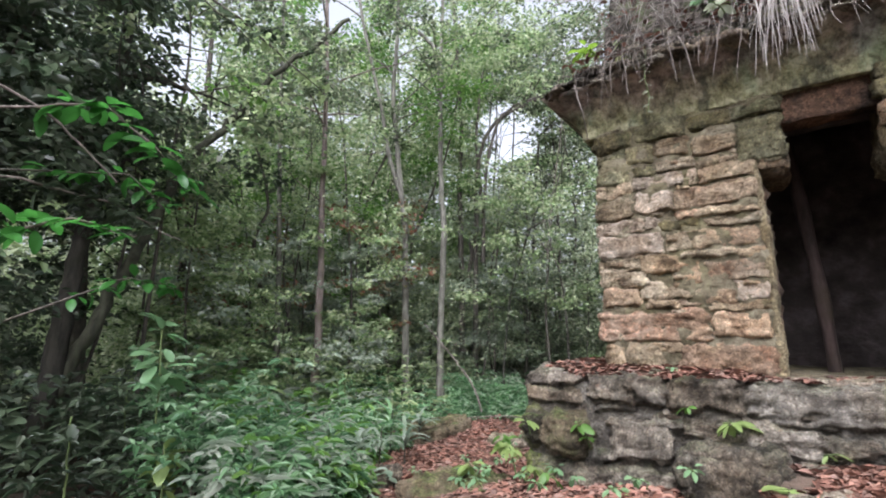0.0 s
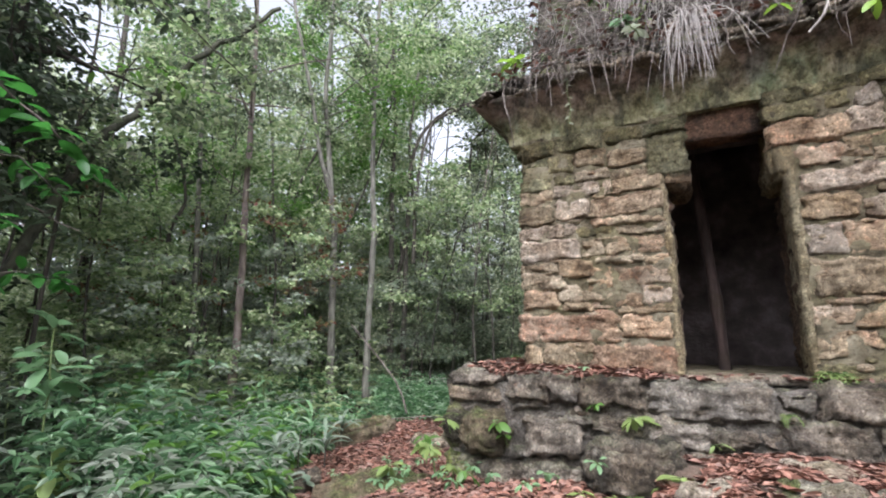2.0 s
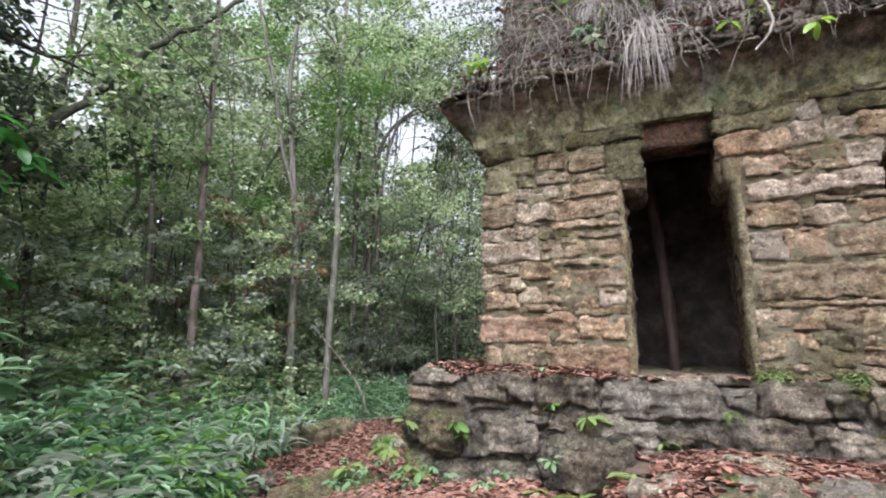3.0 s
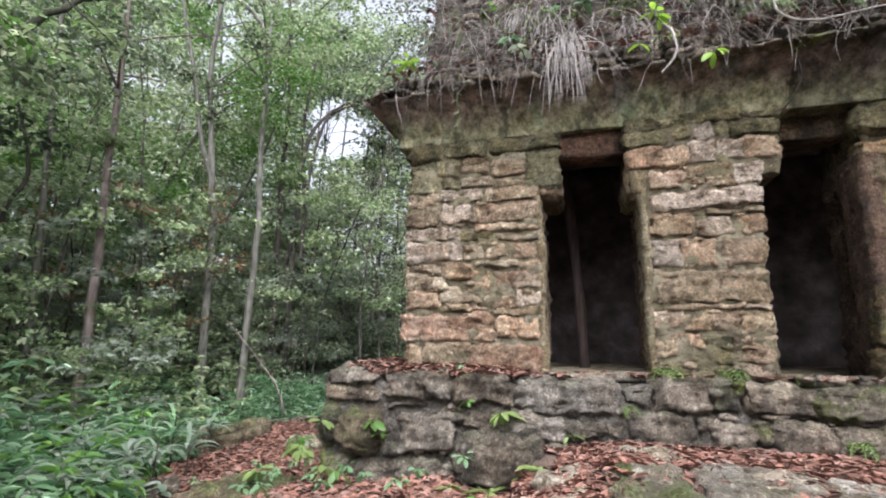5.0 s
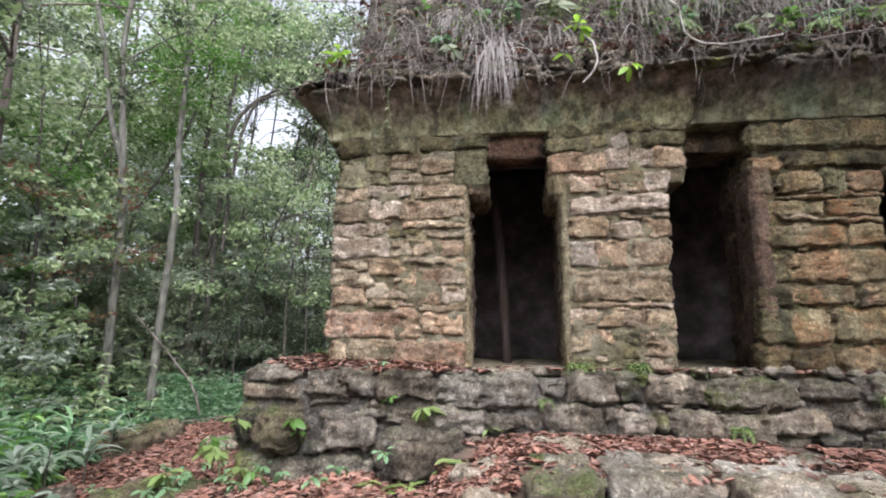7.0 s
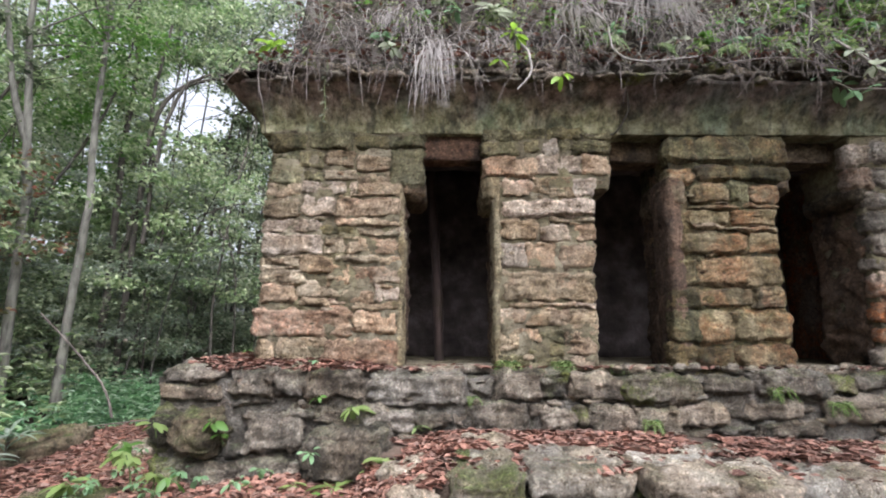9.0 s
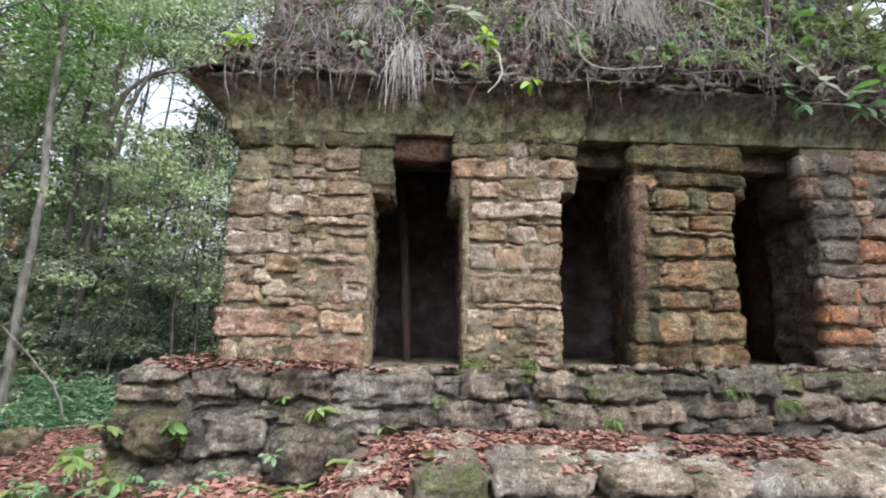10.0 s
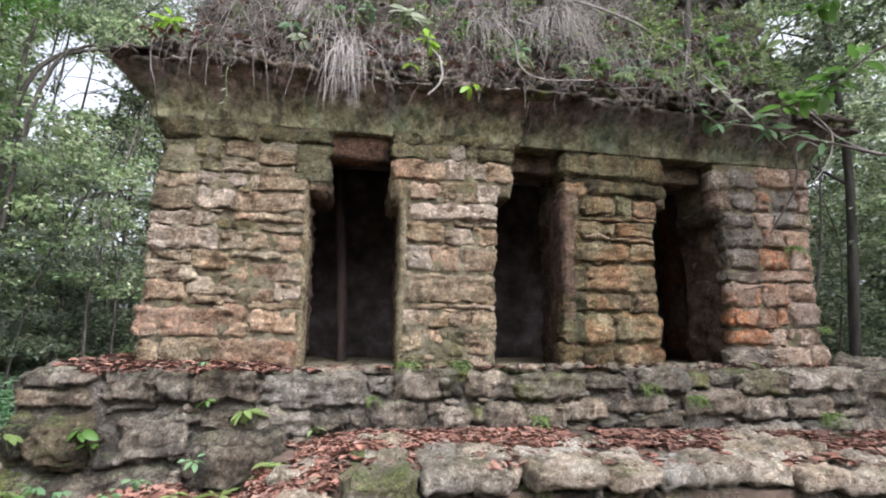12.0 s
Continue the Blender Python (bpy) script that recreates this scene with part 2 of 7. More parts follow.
def leaf_material(name, *cols, rough=0.4, translucent=0.55, sheen=0.45):
    k = Mat(name, rough)
    n = len(cols) - 1
    c = k.ramp(k.island(), *[(i / n, (col[0] * 1.36, col[1] * 1.1, col[2] * 1.4)) for i, col in enumerate(cols)])
    c = k.mix(1.0, c, k.ramp(k.noise(1.1, 3), (0.3, (0.65, 0.66, 0.62)), (0.7, (1.2, 1.2, 1.1))), "MULTIPLY")
    k.b.inputs["Specular IOR Level"].default_value = sheen
    return k.done(c, translucent=translucent)


def bark_material(name, pale, dark, moss=None):
    k = Mat(name, 0.9)
    c = k.ramp(k.noise(6, 7, k.stretched((3, 3, 0.8))), (0.32, dark), (0.62, pale))
    c = k.mix(k.step(k.noise(2.2, 5), 0.56, 0.7), c, moss or (pale[0] * 0.62, pale[1] * 0.68, pale[2] * 0.5))
    return k.done(c, k.noise(30, 6, k.stretched((1, 1, 0.25))), 0.7, 0.015)


LEAF = leaf_material("leaves_dark", (0.036, 0.066, 0.031), (0.073, 0.120, 0.053), (0.114, 0.168, 0.082), (0.181, 0.235, 0.139))
# Paler greens stand in for distance haze and for light lost under the canopy.
LEAF_LIGHTENED = leaf_material("leaves_lightened", (0.104, 0.174, 0.084), (0.188, 0.284, 0.136), (0.292, 0.415, 0.211), (0.418, 0.544, 0.326))
LEAF_MID = leaf_material("leaves_mid", (0.081, 0.156, 0.056), (0.149, 0.258, 0.097), (0.239, 0.367, 0.149), (0.358, 0.477, 0.258))
LEAF_BRIGHT = leaf_material("leaves_bright", (0.047, 0.134, 0.023), (0.077, 0.196, 0.031), (0.134, 0.279, 0.057))
# Leaf greens darkened to hold the canopy shade at the clearing's left edge.
LEAF_SHADE = leaf_material("leaves_shade_darkened", (0.016, 0.034, 0.015), (0.032, 0.058, 0.026), (0.05, 0.082, 0.04), (0.09, 0.125, 0.075))
LEAF_LIME = leaf_material("leaves_lime", (0.10, 0.235, 0.02), (0.155, 0.32, 0.03), (0.21, 0.39, 0.05))
LEAF_FRESH = leaf_material("leaves_fresh", (0.06, 0.12, 0.03), (0.12, 0.22, 0.055), (0.19, 0.31, 0.085), (0.28, 0.39, 0.16))
LEAF_EMERALD = leaf_material("leaves_deep_green", (0.014, 0.075, 0.010), (0.026, 0.125, 0.017), (0.052, 0.19, 0.032))
LEAF_HERB = leaf_material("leaves_herb", (0.045, 0.120, 0.049), (0.085, 0.208, 0.076), (0.147, 0.301, 0.126), (0.265, 0.419, 0.242))
LEAF_SILVER = leaf_material("leaves_grey_green", (0.131, 0.212, 0.124), (0.204, 0.291, 0.183), (0.291, 0.379, 0.262))
LEAF_DRY = leaf_material("leaves_dry", (0.034, 0.022, 0.013), (0.095, 0.057, 0.034), (0.156, 0.095, 0.057), (0.201, 0.137, 0.085), (0.085, 0.065, 0.041), (0.059, 0.038, 0.024), (0.171, 0.140, 0.095), (0.146, 0.078, 0.044), rough=0.8, translucent=0.1, sheen=0.12)
LEAF_RED = leaf_material("leaves_reddish", (0.08, 0.10, 0.04), (0.13, 0.085, 0.04), (0.18, 0.085, 0.05), (0.09, 0.13, 0.045), (0.16, 0.15, 0.05))
BARK_PALE = bark_material("bark_pale", (0.165, 0.158, 0.13), (0.055, 0.052, 0.042))
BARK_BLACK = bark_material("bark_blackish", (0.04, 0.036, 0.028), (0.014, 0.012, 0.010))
BARK_RUSSET = bark_material("bark_russet", (0.185, 0.15, 0.132), (0.06, 0.045, 0.04))
BARK_DARK = bark_material("bark_dark", (0.085, 0.075, 0.06), (0.03, 0.026, 0.022))
ROOT = bark_material("dry_root", (0.175, 0.147, 0.127), (0.048, 0.039, 0.032))
STRAW = bark_material("dry_grass", (0.31, 0.28, 0.25), (0.14, 0.125, 0.11))
STEM = bark_material("green_stem", (0.12, 0.16, 0.06), (0.06, 0.08, 0.03))
GROUT = stone_material("weathered_grout", (0.186, 0.175, 0.158), (0.109, 0.101, 0.087), (0.044, 0.039, 0.032), 0.0, 0.4, streak=0.3)
MORTAR, CHAMBER_SHADE, SOIL, DEBRIS = mortar_material(), chamber_shade_material(), soil_material(), debris_material()


# ---- mesh helpers ----
def mesh_object(name, verts, faces, material, parent=None, label="", smooth=True):
    me = bpy.data.meshes.new(name)
    verts, faces = np.asarray(verts, "f"), np.asarray(faces, "i")
    me.vertices.add(len(verts))
    me.vertices.foreach_set("co", verts.ravel())
    me.loops.add(faces.size)
    me.loops.foreach_set("vertex_index", faces.ravel())
    me.polygons.add(len(faces))
    me.polygons.foreach_set("loop_start", np.arange(len(faces), dtype="i") * faces.shape[1])
    me.update(calc_edges=True)
    me.validate()
    me.polygons.foreach_set("use_smooth", np.full(len(faces), smooth))
    me.materials.append(material)
    ob = new(name, me)
    if parent:
        ob.parent = parent
    if label:
        ob["label"] = label
    return ob


def thing(name, label, category, group="", kind="", at=(0, 0, 0)):
    ob = new(name)
    ob.location = at
    ob.empty_display_size = 0.1
    return tagged(ob, label, category, group, kind)


BOXES = {}


def grid_box(nx, ny, nz):
    """A closed box surface of nx, ny, nz cells, from -1 to 1."""
    key = (nx, ny, nz)
    if key in BOXES:
        return BOXES[key]
    index, quads = {}, []

    def vert(i, j, k):
        return index.setdefault((i, j, k), len(index))

    for k in (0, nz):
        for i in range(nx):
            for j in range(ny):
                q = [vert(i, j, k), vert(i + 1, j, k), vert(i + 1, j + 1, k), vert(i, j + 1, k)]
                quads.append(q if k else q[::-1])
    for j in (0, ny):
        for i in range(nx):
            for k in range(nz):
                q = [vert(i, j, k), vert(i + 1, j, k), vert(i + 1, j, k + 1), vert(i, j, k + 1)]
                quads.append(q[::-1] if j else q)
    for i in (0, nx):
        for j in range(ny):
            for k in range(nz):
                q = [vert(i, j, k), vert(i, j + 1, k), vert(i, j + 1, k + 1), vert(i, j, k + 1)]
                quads.append(q if i else q[::-1])
    pts = np.array([(2 * i / nx - 1, 2 * j / ny - 1, 2 * k / nz - 1) for i, j, k in index])
    BOXES[key] = pts, np.array(quads)
    return BOXES[key]


def sag(p, amount=0.02):
    """Old settlement: courses undulate a little, alike for neighbouring stones."""
    q = p.copy()
    for k, v in enumerate(p):
        a = Vector((v[0] * 1.7, v[1] * 1.7, v[2] * 2.3))
        q[k, 2] += amount * (noise.noise(a) + 0.5 * noise.noise(a * 3.1 + Vector((7, 0, 0))))
        q[k, 0] += 0.6 * amount * noise.noise(a * 1.6 + Vector((0, 5, 0)))
    return q


def worn_block(lo, hi, seed, cell=0.05, rnd=0.014, rough=0.010, flare=None, most=12, twist=0.012, deep=None, ragged=0.0):
    """A hewn stone between two corners: broken arrises, bedded and pitted faces, a slight twist."""
    lo, hi = np.array(lo, float), np.array(hi, float)
    size = np.maximum(hi - lo, 0.01)
    n = [int(min(most, max(3, round(s / cell)))) for s in size]
    if deep:
        n[1] = deep
    pts, quads = grid_box(*n)
    half = size / 2
    r = min(rnd, 0.42 * size.min())
    p = np.sign(pts) * np.abs(pts) ** 0.85 * half
    inner = np.clip(p, -(half - r), half - r)
    d = p - inner
    ln = np.linalg.norm(d, axis=1, keepdims=True)
    p = inner + d / np.maximum(ln, 1e-6) * np.minimum(ln, r)
    nrm = np.sign(pts) * np.abs(pts) ** 8
    nrm /= np.maximum(np.linalg.norm(nrm, axis=1, keepdims=True), 1e-6)
    rim = np.sort(np.abs(pts), axis=1)[:, 1]
    o = Vector((seed * 3.71, seed * 1.93, seed * 0.77))
    tw = [twist * noise.noise(o * 0.31 + Vector((k * 5.3, 0, 0))) * 2.5 for k in range(3)]
    out = []
    for v, q, m in zip(p, nrm, rim):
        a = Vector(v)
        g = 1.1 * noise.noise(a * 5 + o) + 1.5 * noise.fractal(a * 12 + o, 0.75, 2.1, 4)
        g += 1.1 * noise.noise(Vector((v[0] * 5, v[1] * 5, v[2] * 34)) + o) + 0.7 * noise.noise(a * 38 + o)
        if m > 0.72:
            g -= (m - 0.72) * 7.0 * abs(noise.noise(a * 8 + o * 1.7)) + (m - 0.72) * 1.5
        w = v + q * rough * g
        if ragged:
            b = a * 9 + o
            w = w + ragged * np.array((noise.noise(b) + 0.5 * noise.noise(b * 2.7), 0, noise.noise(b + Vector((0, 0, 9))) + 0.5 * noise.noise(b * 2.7 + Vector((0, 5, 0)))))
        out.append((w[0] + tw[0] * w[2], w[1] + tw[1] * w[2] + tw[2] * w[0] * 0.6, w[2] + tw[0] * w[0]))
    p = np.array(out)
    if flare is not None:
        p = flare(p, half)
    return p + (lo + hi) / 2, quads


def stone_piece(parent, lo, hi, seed, material, name="stone", **kw):
    wave = kw.pop("wave", 0.02)
    v, q = worn_block(lo, hi, seed, **kw)
    if wave:
        v = sag(v, wave)
    return mesh_object(name, v, q, material, parent)


def tube(points, radii, sides=6):
    pts = [Vector(p) for p in points]
    verts, faces = [], []
    for i, p in enumerate(pts):
        d = (pts[min(i + 1, len(pts) - 1)] - pts[max(i - 1, 0)]).normalized()
        a = d.orthogonal().normalized() if i == 0 else (side - d * side.dot(d)).normalized()
        side = a
        b = d.cross(a)
        r = radii[i] if hasattr(radii, "__len__") else radii
        for s in range(sides):
            t = 2 * math.pi * s / sides
            verts.append(p + (a * math.cos(t) + b * math.sin(t)) * r)
        if i:
            for s in range(sides):
                s2 = (s + 1) % sides
                faces.append(((i - 1) * sides + s, (i - 1) * sides + s2, i * sides + s2, i * sides + s))
    return np.array(verts), np.array(faces)


def merged(parts):
    vs, fs, n = [], [], 0
    for v, f in parts:
        vs.append(v)
        fs.append(np.asarray(f) + n)
        n += len(v)
    return np.concatenate(vs), np.concatenate(fs)


def leaves(centres, along, size, wide=0.45, rng=None, fold=0.25, tilt=0.6, plain=False):
    """Pointed leaves folded along the midrib, of two quads each; plain ones, for far foliage, of one."""
    n = len(centres)
    a = along / np.maximum(np.linalg.norm(along, axis=1, keepdims=True), 1e-6)
    ref = np.tile((0.0, 0.0, 1.0), (n, 1)) + rng.normal(0, tilt, (n, 3))
    s = np.cross(a, ref)
    s /= np.maximum(np.linalg.norm(s, axis=1, keepdims=True), 1e-6)
    u = np.cross(s, a)
    L = np.broadcast_to(size, (n,))[:, None]
    W = L * wide * 0.5
    c = centres
    base, tip = c - a * L * 0.5, c + a * L * 0.5 - u * L * 0.12
    m = c + u * L * 0.05
    lift = u * W * fold * 2
    if plain:
        v = np.stack([base, m - a * L * 0.1 + s * W, tip, m - a * L * 0.1 - s * W], 1).reshape(-1, 3)
        return v, np.arange(n * 4).reshape(-1, 4)
    p, q = m - a * L * 0.2, m + a * L * 0.16 - u * L * 0.03
    v = np.stack([base, p + s * W * 0.9 + lift, q + s * W * 0.7 + lift * 0.8, tip, q - s * W * 0.7 + lift * 0.8, p - s * W * 0.9 + lift], 1).reshape(-1, 3)
    k = np.arange(n)[:, None] * 6
    f = np.concatenate([k + (0, 1, 2, 3), k + (0, 3, 4, 5)], 0)
    return v, f


def ball(rng, n, squash=(1, 1, 1)):
    d = rng.normal(0, 1, (n, 3))
    d /= np.linalg.norm(d, axis=1, keepdims=True)
    return d * rng.random((n, 1)) ** 0.45 * np.array(squash)


def leaf_clumps(rng, centres, radius, per, size, wide=0.62, droop=0.22, plain=True):
    """Clumps of leaves about the given centres, leaning outwards and down."""
    n = len(centres)
    c = np.repeat(centres, per, 0)
    r = np.repeat(np.broadcast_to(radius, (n,)), per)[:, None]
    off = ball(rng, n * per, (1, 1, 0.34))
    along = off + rng.normal(0, 0.5, off.shape)
    along[:, 2] = along[:, 2] * 0.5 - droop * rng.random(n * per)
    return leaves(c + off * r, along, size * rng.uniform(0.6, 1.3, n * per), wide, rng, plain=plain)


EYE = np.array((1.4, -3.9))


def spot(bearing, far):
    """The plan's point at a bearing (degrees left of the facade's normal) and distance from the clearing's middle."""
    a = radians(bearing)
    return EYE[0] - far * math.sin(a), EYE[1] + far * math.cos(a)


# ---- ground ----
def ground_height(x, y):
    """The forest floor: a trodden hollow beside the plinth, rising a little into the trees."""
    far = math.hypot(x - EYE[0], y - EYE[1])
    z = 0.06 + 0.09 * noise.noise(Vector((x * 0.35, y * 0.35, 0))) + 0.035 * noise.noise(Vector((x * 1.3, y * 1.3, 3)))
    z += 0.22 * min(1.0, 1.8 * max(0.0, 1 - math.hypot(x - 0.2, y + 0.75) / 1.6)) * min(1.0, max(0.0, (1.5 - x) / 0.5))
    return z + 0.018 * max(0.0, far - 6)


def build_ground():
    near = np.linspace(-1, 1, 221)
    axis = np.sign(near) * (np.abs(near) * 9 + np.abs(near) ** 7 * 400)
    verts = [(x + EYE[0], y + 0.5, ground_height(x + EYE[0], y + 0.5) if abs(x) + abs(y) < 80 else 1.0) for y in axis for x in axis]
    n = len(axis)
    faces = [(j * n + i, j * n + i + 1, (j + 1) * n + i + 1, (j + 1) * n + i) for j in range(n - 1) for i in range(n - 1)]
    g = mesh_object("ground", verts, faces, SOIL)
    return tagged(g, "brown forest floor of soil and rotting leaves", "ground", kind="structure")


build_ground()

# ---- the temple: piers, doorways, moulding, roof ----
FLOOR = 1.02
WALL = 0.62
DOOR_TOP = 2.97
SPRING = 2.42
LAST = 6.08
# the stones of each pier: their kind, their ends and their beds
PIER_A_TOP = (
    ("m", 0.05, 0.39, 2.80, 2.95), ("m", 0.39, 0.77, 2.80, 2.97), ("m", 0.77, 1.06, 2.82, 2.95), ("m", 1.06, 1.36, 2.82, 2.94),
    ("m", 0.07, 0.31, 2.62, 2.80), ("m", 0.31, 0.52, 2.63, 2.79), ("t", 0.52, 0.78, 2.66, 2.81), ("t", 0.79, 1.07, 2.61, 2.77), ("m", 1.07, 1.35, 2.48, 2.82),
    ("m", 0.05, 0.34, 2.51, 2.62), ("m", 0.34, 0.52, 2.53, 2.62), ("t", 0.52, 0.81, 2.54, 2.63), ("t", 0.81, 1.16, 2.53, 2.62),
    ("t", 0.05, 0.33, 2.39, 2.52), ("w", 0.34, 0.72, 2.42, 2.54), ("w", 0.73, 0.81, 2.40, 2.55), ("t", 0.82, 1.17, 2.40, 2.53),
    ("t", 0.04, 0.34, 2.20, 2.39), ("w", 0.34, 0.62, 2.21, 2.41), ("o", 0.63, 1.18, 2.21, 2.39),
)
PIER_A_FOOT = (
    ("w", 0.04, 0.41, 2.08, 2.20), ("w", 0.42, 0.50, 2.09, 2.19), ("m", 0.50, 0.80, 2.07, 2.15), ("t", 0.64, 1.18, 2.14, 2.21), ("t", 0.81, 1.19, 2.06, 2.14),
    ("w", 0.03, 0.56, 1.89, 2.07), ("t", 0.56, 0.72, 1.91, 2.05), ("t", 0.73, 0.92, 1.91, 2.05), ("o", 0.92, 1.19, 1.91, 2.05),
    ("t", 0.04, 0.36, 1.81, 1.89), ("t", 0.04, 0.42, 1.68, 1.81), ("t", 0.37, 0.61, 1.77, 1.90), ("o", 0.57, 0.78, 1.65, 1.84), ("t", 0.63, 0.99, 1.84, 1.90), ("o", 0.79, 1.18, 1.68, 1.80), ("t", 1.00, 1.18, 1.81, 1.90),
    ("o", 0.05, 0.34, 1.51, 1.67), ("t", 0.34, 0.52, 1.56, 1.70), ("t", 0.52, 0.78, 1.56, 1.65), ("o", 0.60, 0.97, 1.51, 1.62), ("w", 0.96, 1.17, 1.54, 1.66), ("t", 0.38, 0.60, 1.50, 1.55), ("t", 0.79, 1.16, 1.46, 1.53),
    ("O", 0.01, 0.79, 1.24, 1.49), ("o", 0.80, 1.16, 1.27, 1.45),
    ("t", 0.05, 0.19, 1.01, 1.23), ("t", 0.20, 0.49, 1.03, 1.23), ("t", 0.40, 0.58, 1.17, 1.25), ("O", 0.59, 1.17, 1.01, 1.24),
)
PIER_B_TOP = (
    ("m", 1.85, 2.10, 2.89, 3.00), ("m", 2.10, 2.40, 2.90, 3.01), ("m", 2.40, 2.69, 2.91, 3.01), ("m", 2.69, 2.94, 2.90, 3.00),
    ("m", 1.84, 2.17, 2.77, 2.89), ("m", 2.17, 2.35, 2.79, 2.90), ("w", 2.35, 2.48, 2.77, 2.92), ("m", 2.49, 2.61, 2.79, 2.91), ("m", 2.61, 2.93, 2.76, 2.90),
    ("o", 1.85, 2.32, 2.58, 2.76), ("w", 2.32, 2.49, 2.59, 2.76), ("w", 2.49, 2.68, 2.60, 2.75), ("o", 2.68, 2.92, 2.59, 2.76),
    ("o", 2.00, 2.26, 2.40, 2.56), ("t", 2.26, 2.41, 2.42, 2.58), ("o", 2.41, 2.60, 2.50, 2.58), ("t", 2.41, 2.60, 2.39, 2.49), ("w", 2.60, 2.78, 2.40, 2.56),
    ("w", 1.99, 2.78, 2.23, 2.38),
    ("t", 2.00, 2.30, 2.03, 2.22), ("w", 2.31, 2.59, 2.02, 2.17), ("t", 2.40, 2.76, 2.18, 2.23), ("o", 2.59, 2.76, 2.02, 2.17),
)
PIER_B_FOOT = (
    ("w", 1.99, 2.19, 1.81, 2.02), ("o", 2.19, 2.42, 1.79, 2.01), ("o", 2.47, 2.76, 1.79, 2.01),
    ("T", 1.99, 2.75, 1.53, 1.79),
    ("t", 2.04, 2.58, 1.49, 1.53), ("w", 2.58, 2.74, 1.49, 1.54),
    ("o", 1.97, 2.18, 1.36, 1.50), ("t", 2.18, 2.38, 1.33, 1.46), ("o", 2.35, 2.54, 1.34, 1.49), ("t", 2.54, 2.74, 1.33, 1.49),
    ("t", 1.97, 2.13, 1.15, 1.33), ("o", 2.13, 2.29, 1.22, 1.32), ("m", 2.29, 2.49, 1.22, 1.31), ("m", 2.19, 2.46, 1.12, 1.22), ("o", 2.48, 2.73, 1.12, 1.32),
    ("m", 1.95, 2.27, 1.00, 1.12), ("m", 2.27, 2.51, 1.00, 1.11), ("w", 2.51, 2.73, 1.00, 1.12),
)
PIER_C_TOP = (
    ("m", 3.39, 3.66, 2.70, 2.92), ("m", 3.66, 4.11, 2.69, 2.94), ("m", 4.11, 4.42, 2.69, 2.94),
    ("o", 3.40, 3.62, 2.54, 2.67), ("m", 3.62, 3.94, 2.54, 2.69), ("m", 3.94, 4.41, 2.54, 2.68),
    ("o", 3.57, 3.90, 2.34, 2.52), ("m", 3.90, 4.07, 2.35, 2.53), ("t", 4.07, 4.30, 2.34, 2.51),
    ("t", 3.56, 4.00, 2.30, 2.33), ("t", 4.00, 4.31, 2.30, 2.34),
    ("o", 3.53, 3.90, 2.17, 2.29), ("o", 3.92, 4.26, 2.16, 2.30),
)
PIER_C_FOOT = (
    ("w", 3.58, 3.84, 2.13, 2.17), ("t", 3.87, 4.27, 2.12, 2.16),
    ("o", 3.46, 4.01, 1.91, 2.11), ("o", 4.02, 4.27, 1.94, 2.12),
    ("m", 3.42, 3.59, 1.67, 1.89), ("T", 3.58, 4.26, 1.66, 1.91),
    ("m", 3.38, 3.58, 1.48, 1.65), ("t", 3.54, 4.02, 1.50, 1.64), ("t", 4.02, 4.26, 1.48, 1.65),
    ("m", 3.36, 3.57, 1.22, 1.47), ("o", 3.54, 3.83, 1.21, 1.47), ("O", 3.83, 4.30, 1.23, 1.48),
    ("m", 3.33, 3.52, 1.02, 1.21), ("m", 3.50, 3.82, 1.02, 1.20), ("t", 3.82, 4.29, 1.03, 1.21),
)
PIER_D_TOP = (
    ("w", 4.93, 5.11, 2.68, 2.87), ("g", 5.12, 5.43, 2.69, 2.90), ("t", 5.44, 5.82, 2.72, 2.93), ("t", 5.82, 6.04, 2.73, 2.95),
    ("t", 4.93, 5.12, 2.48, 2.66), ("g", 5.12, 5.41, 2.48, 2.68), ("O", 5.43, 5.57, 2.50, 2.70), ("g", 5.57, 5.87, 2.52, 2.71), ("t", 5.88, 6.00, 2.50, 2.73),
    ("g", 5.02, 5.36, 2.32, 2.46), ("O", 5.37, 5.58, 2.32, 2.48), ("g", 5.58, 5.79, 2.33, 2.50), ("w", 5.79, 6.03, 2.33, 2.48),
    ("g", 5.03, 5.43, 2.11, 2.31), ("O", 5.44, 5.68, 2.13, 2.32), ("t", 5.68, 5.98, 2.13, 2.32),
    ("g", 5.04, 5.38, 1.91, 2.10), ("O", 5.38, 5.71, 1.92, 2.11), ("o", 5.71, 5.96, 1.92, 2.12),
)
PIER_D_FOOT = (
    ("g", 5.01, 5.37, 1.79, 1.90), ("t", 5.37, 5.95, 1.81, 1.91),
    ("o", 5.01, 5.35, 1.55, 1.78), ("O", 5.35, 5.66, 1.55, 1.80), ("t", 5.67, 5.98, 1.61, 1.81),
    ("O", 5.01, 5.29, 1.37, 1.54), ("O", 5.30, 5.50, 1.36, 1.55), ("O", 5.50, 5.64, 1.38, 1.55), ("t", 5.65, 5.97, 1.38, 1.61),
    ("o", 5.02, 5.40, 1.20, 1.36), ("t", 5.40, 5.59, 1.20, 1.35), ("t", 5.60, 5.75, 1.26, 1.37), ("t", 5.74, 5.97, 1.20, 1.37),
    ("g", 4.97, 5.41, 1.01, 1.19), ("t", 5.42, 5.82, 1.01, 1.20), ("t", 5.82, 6.02, 1.01, 1.20),
)


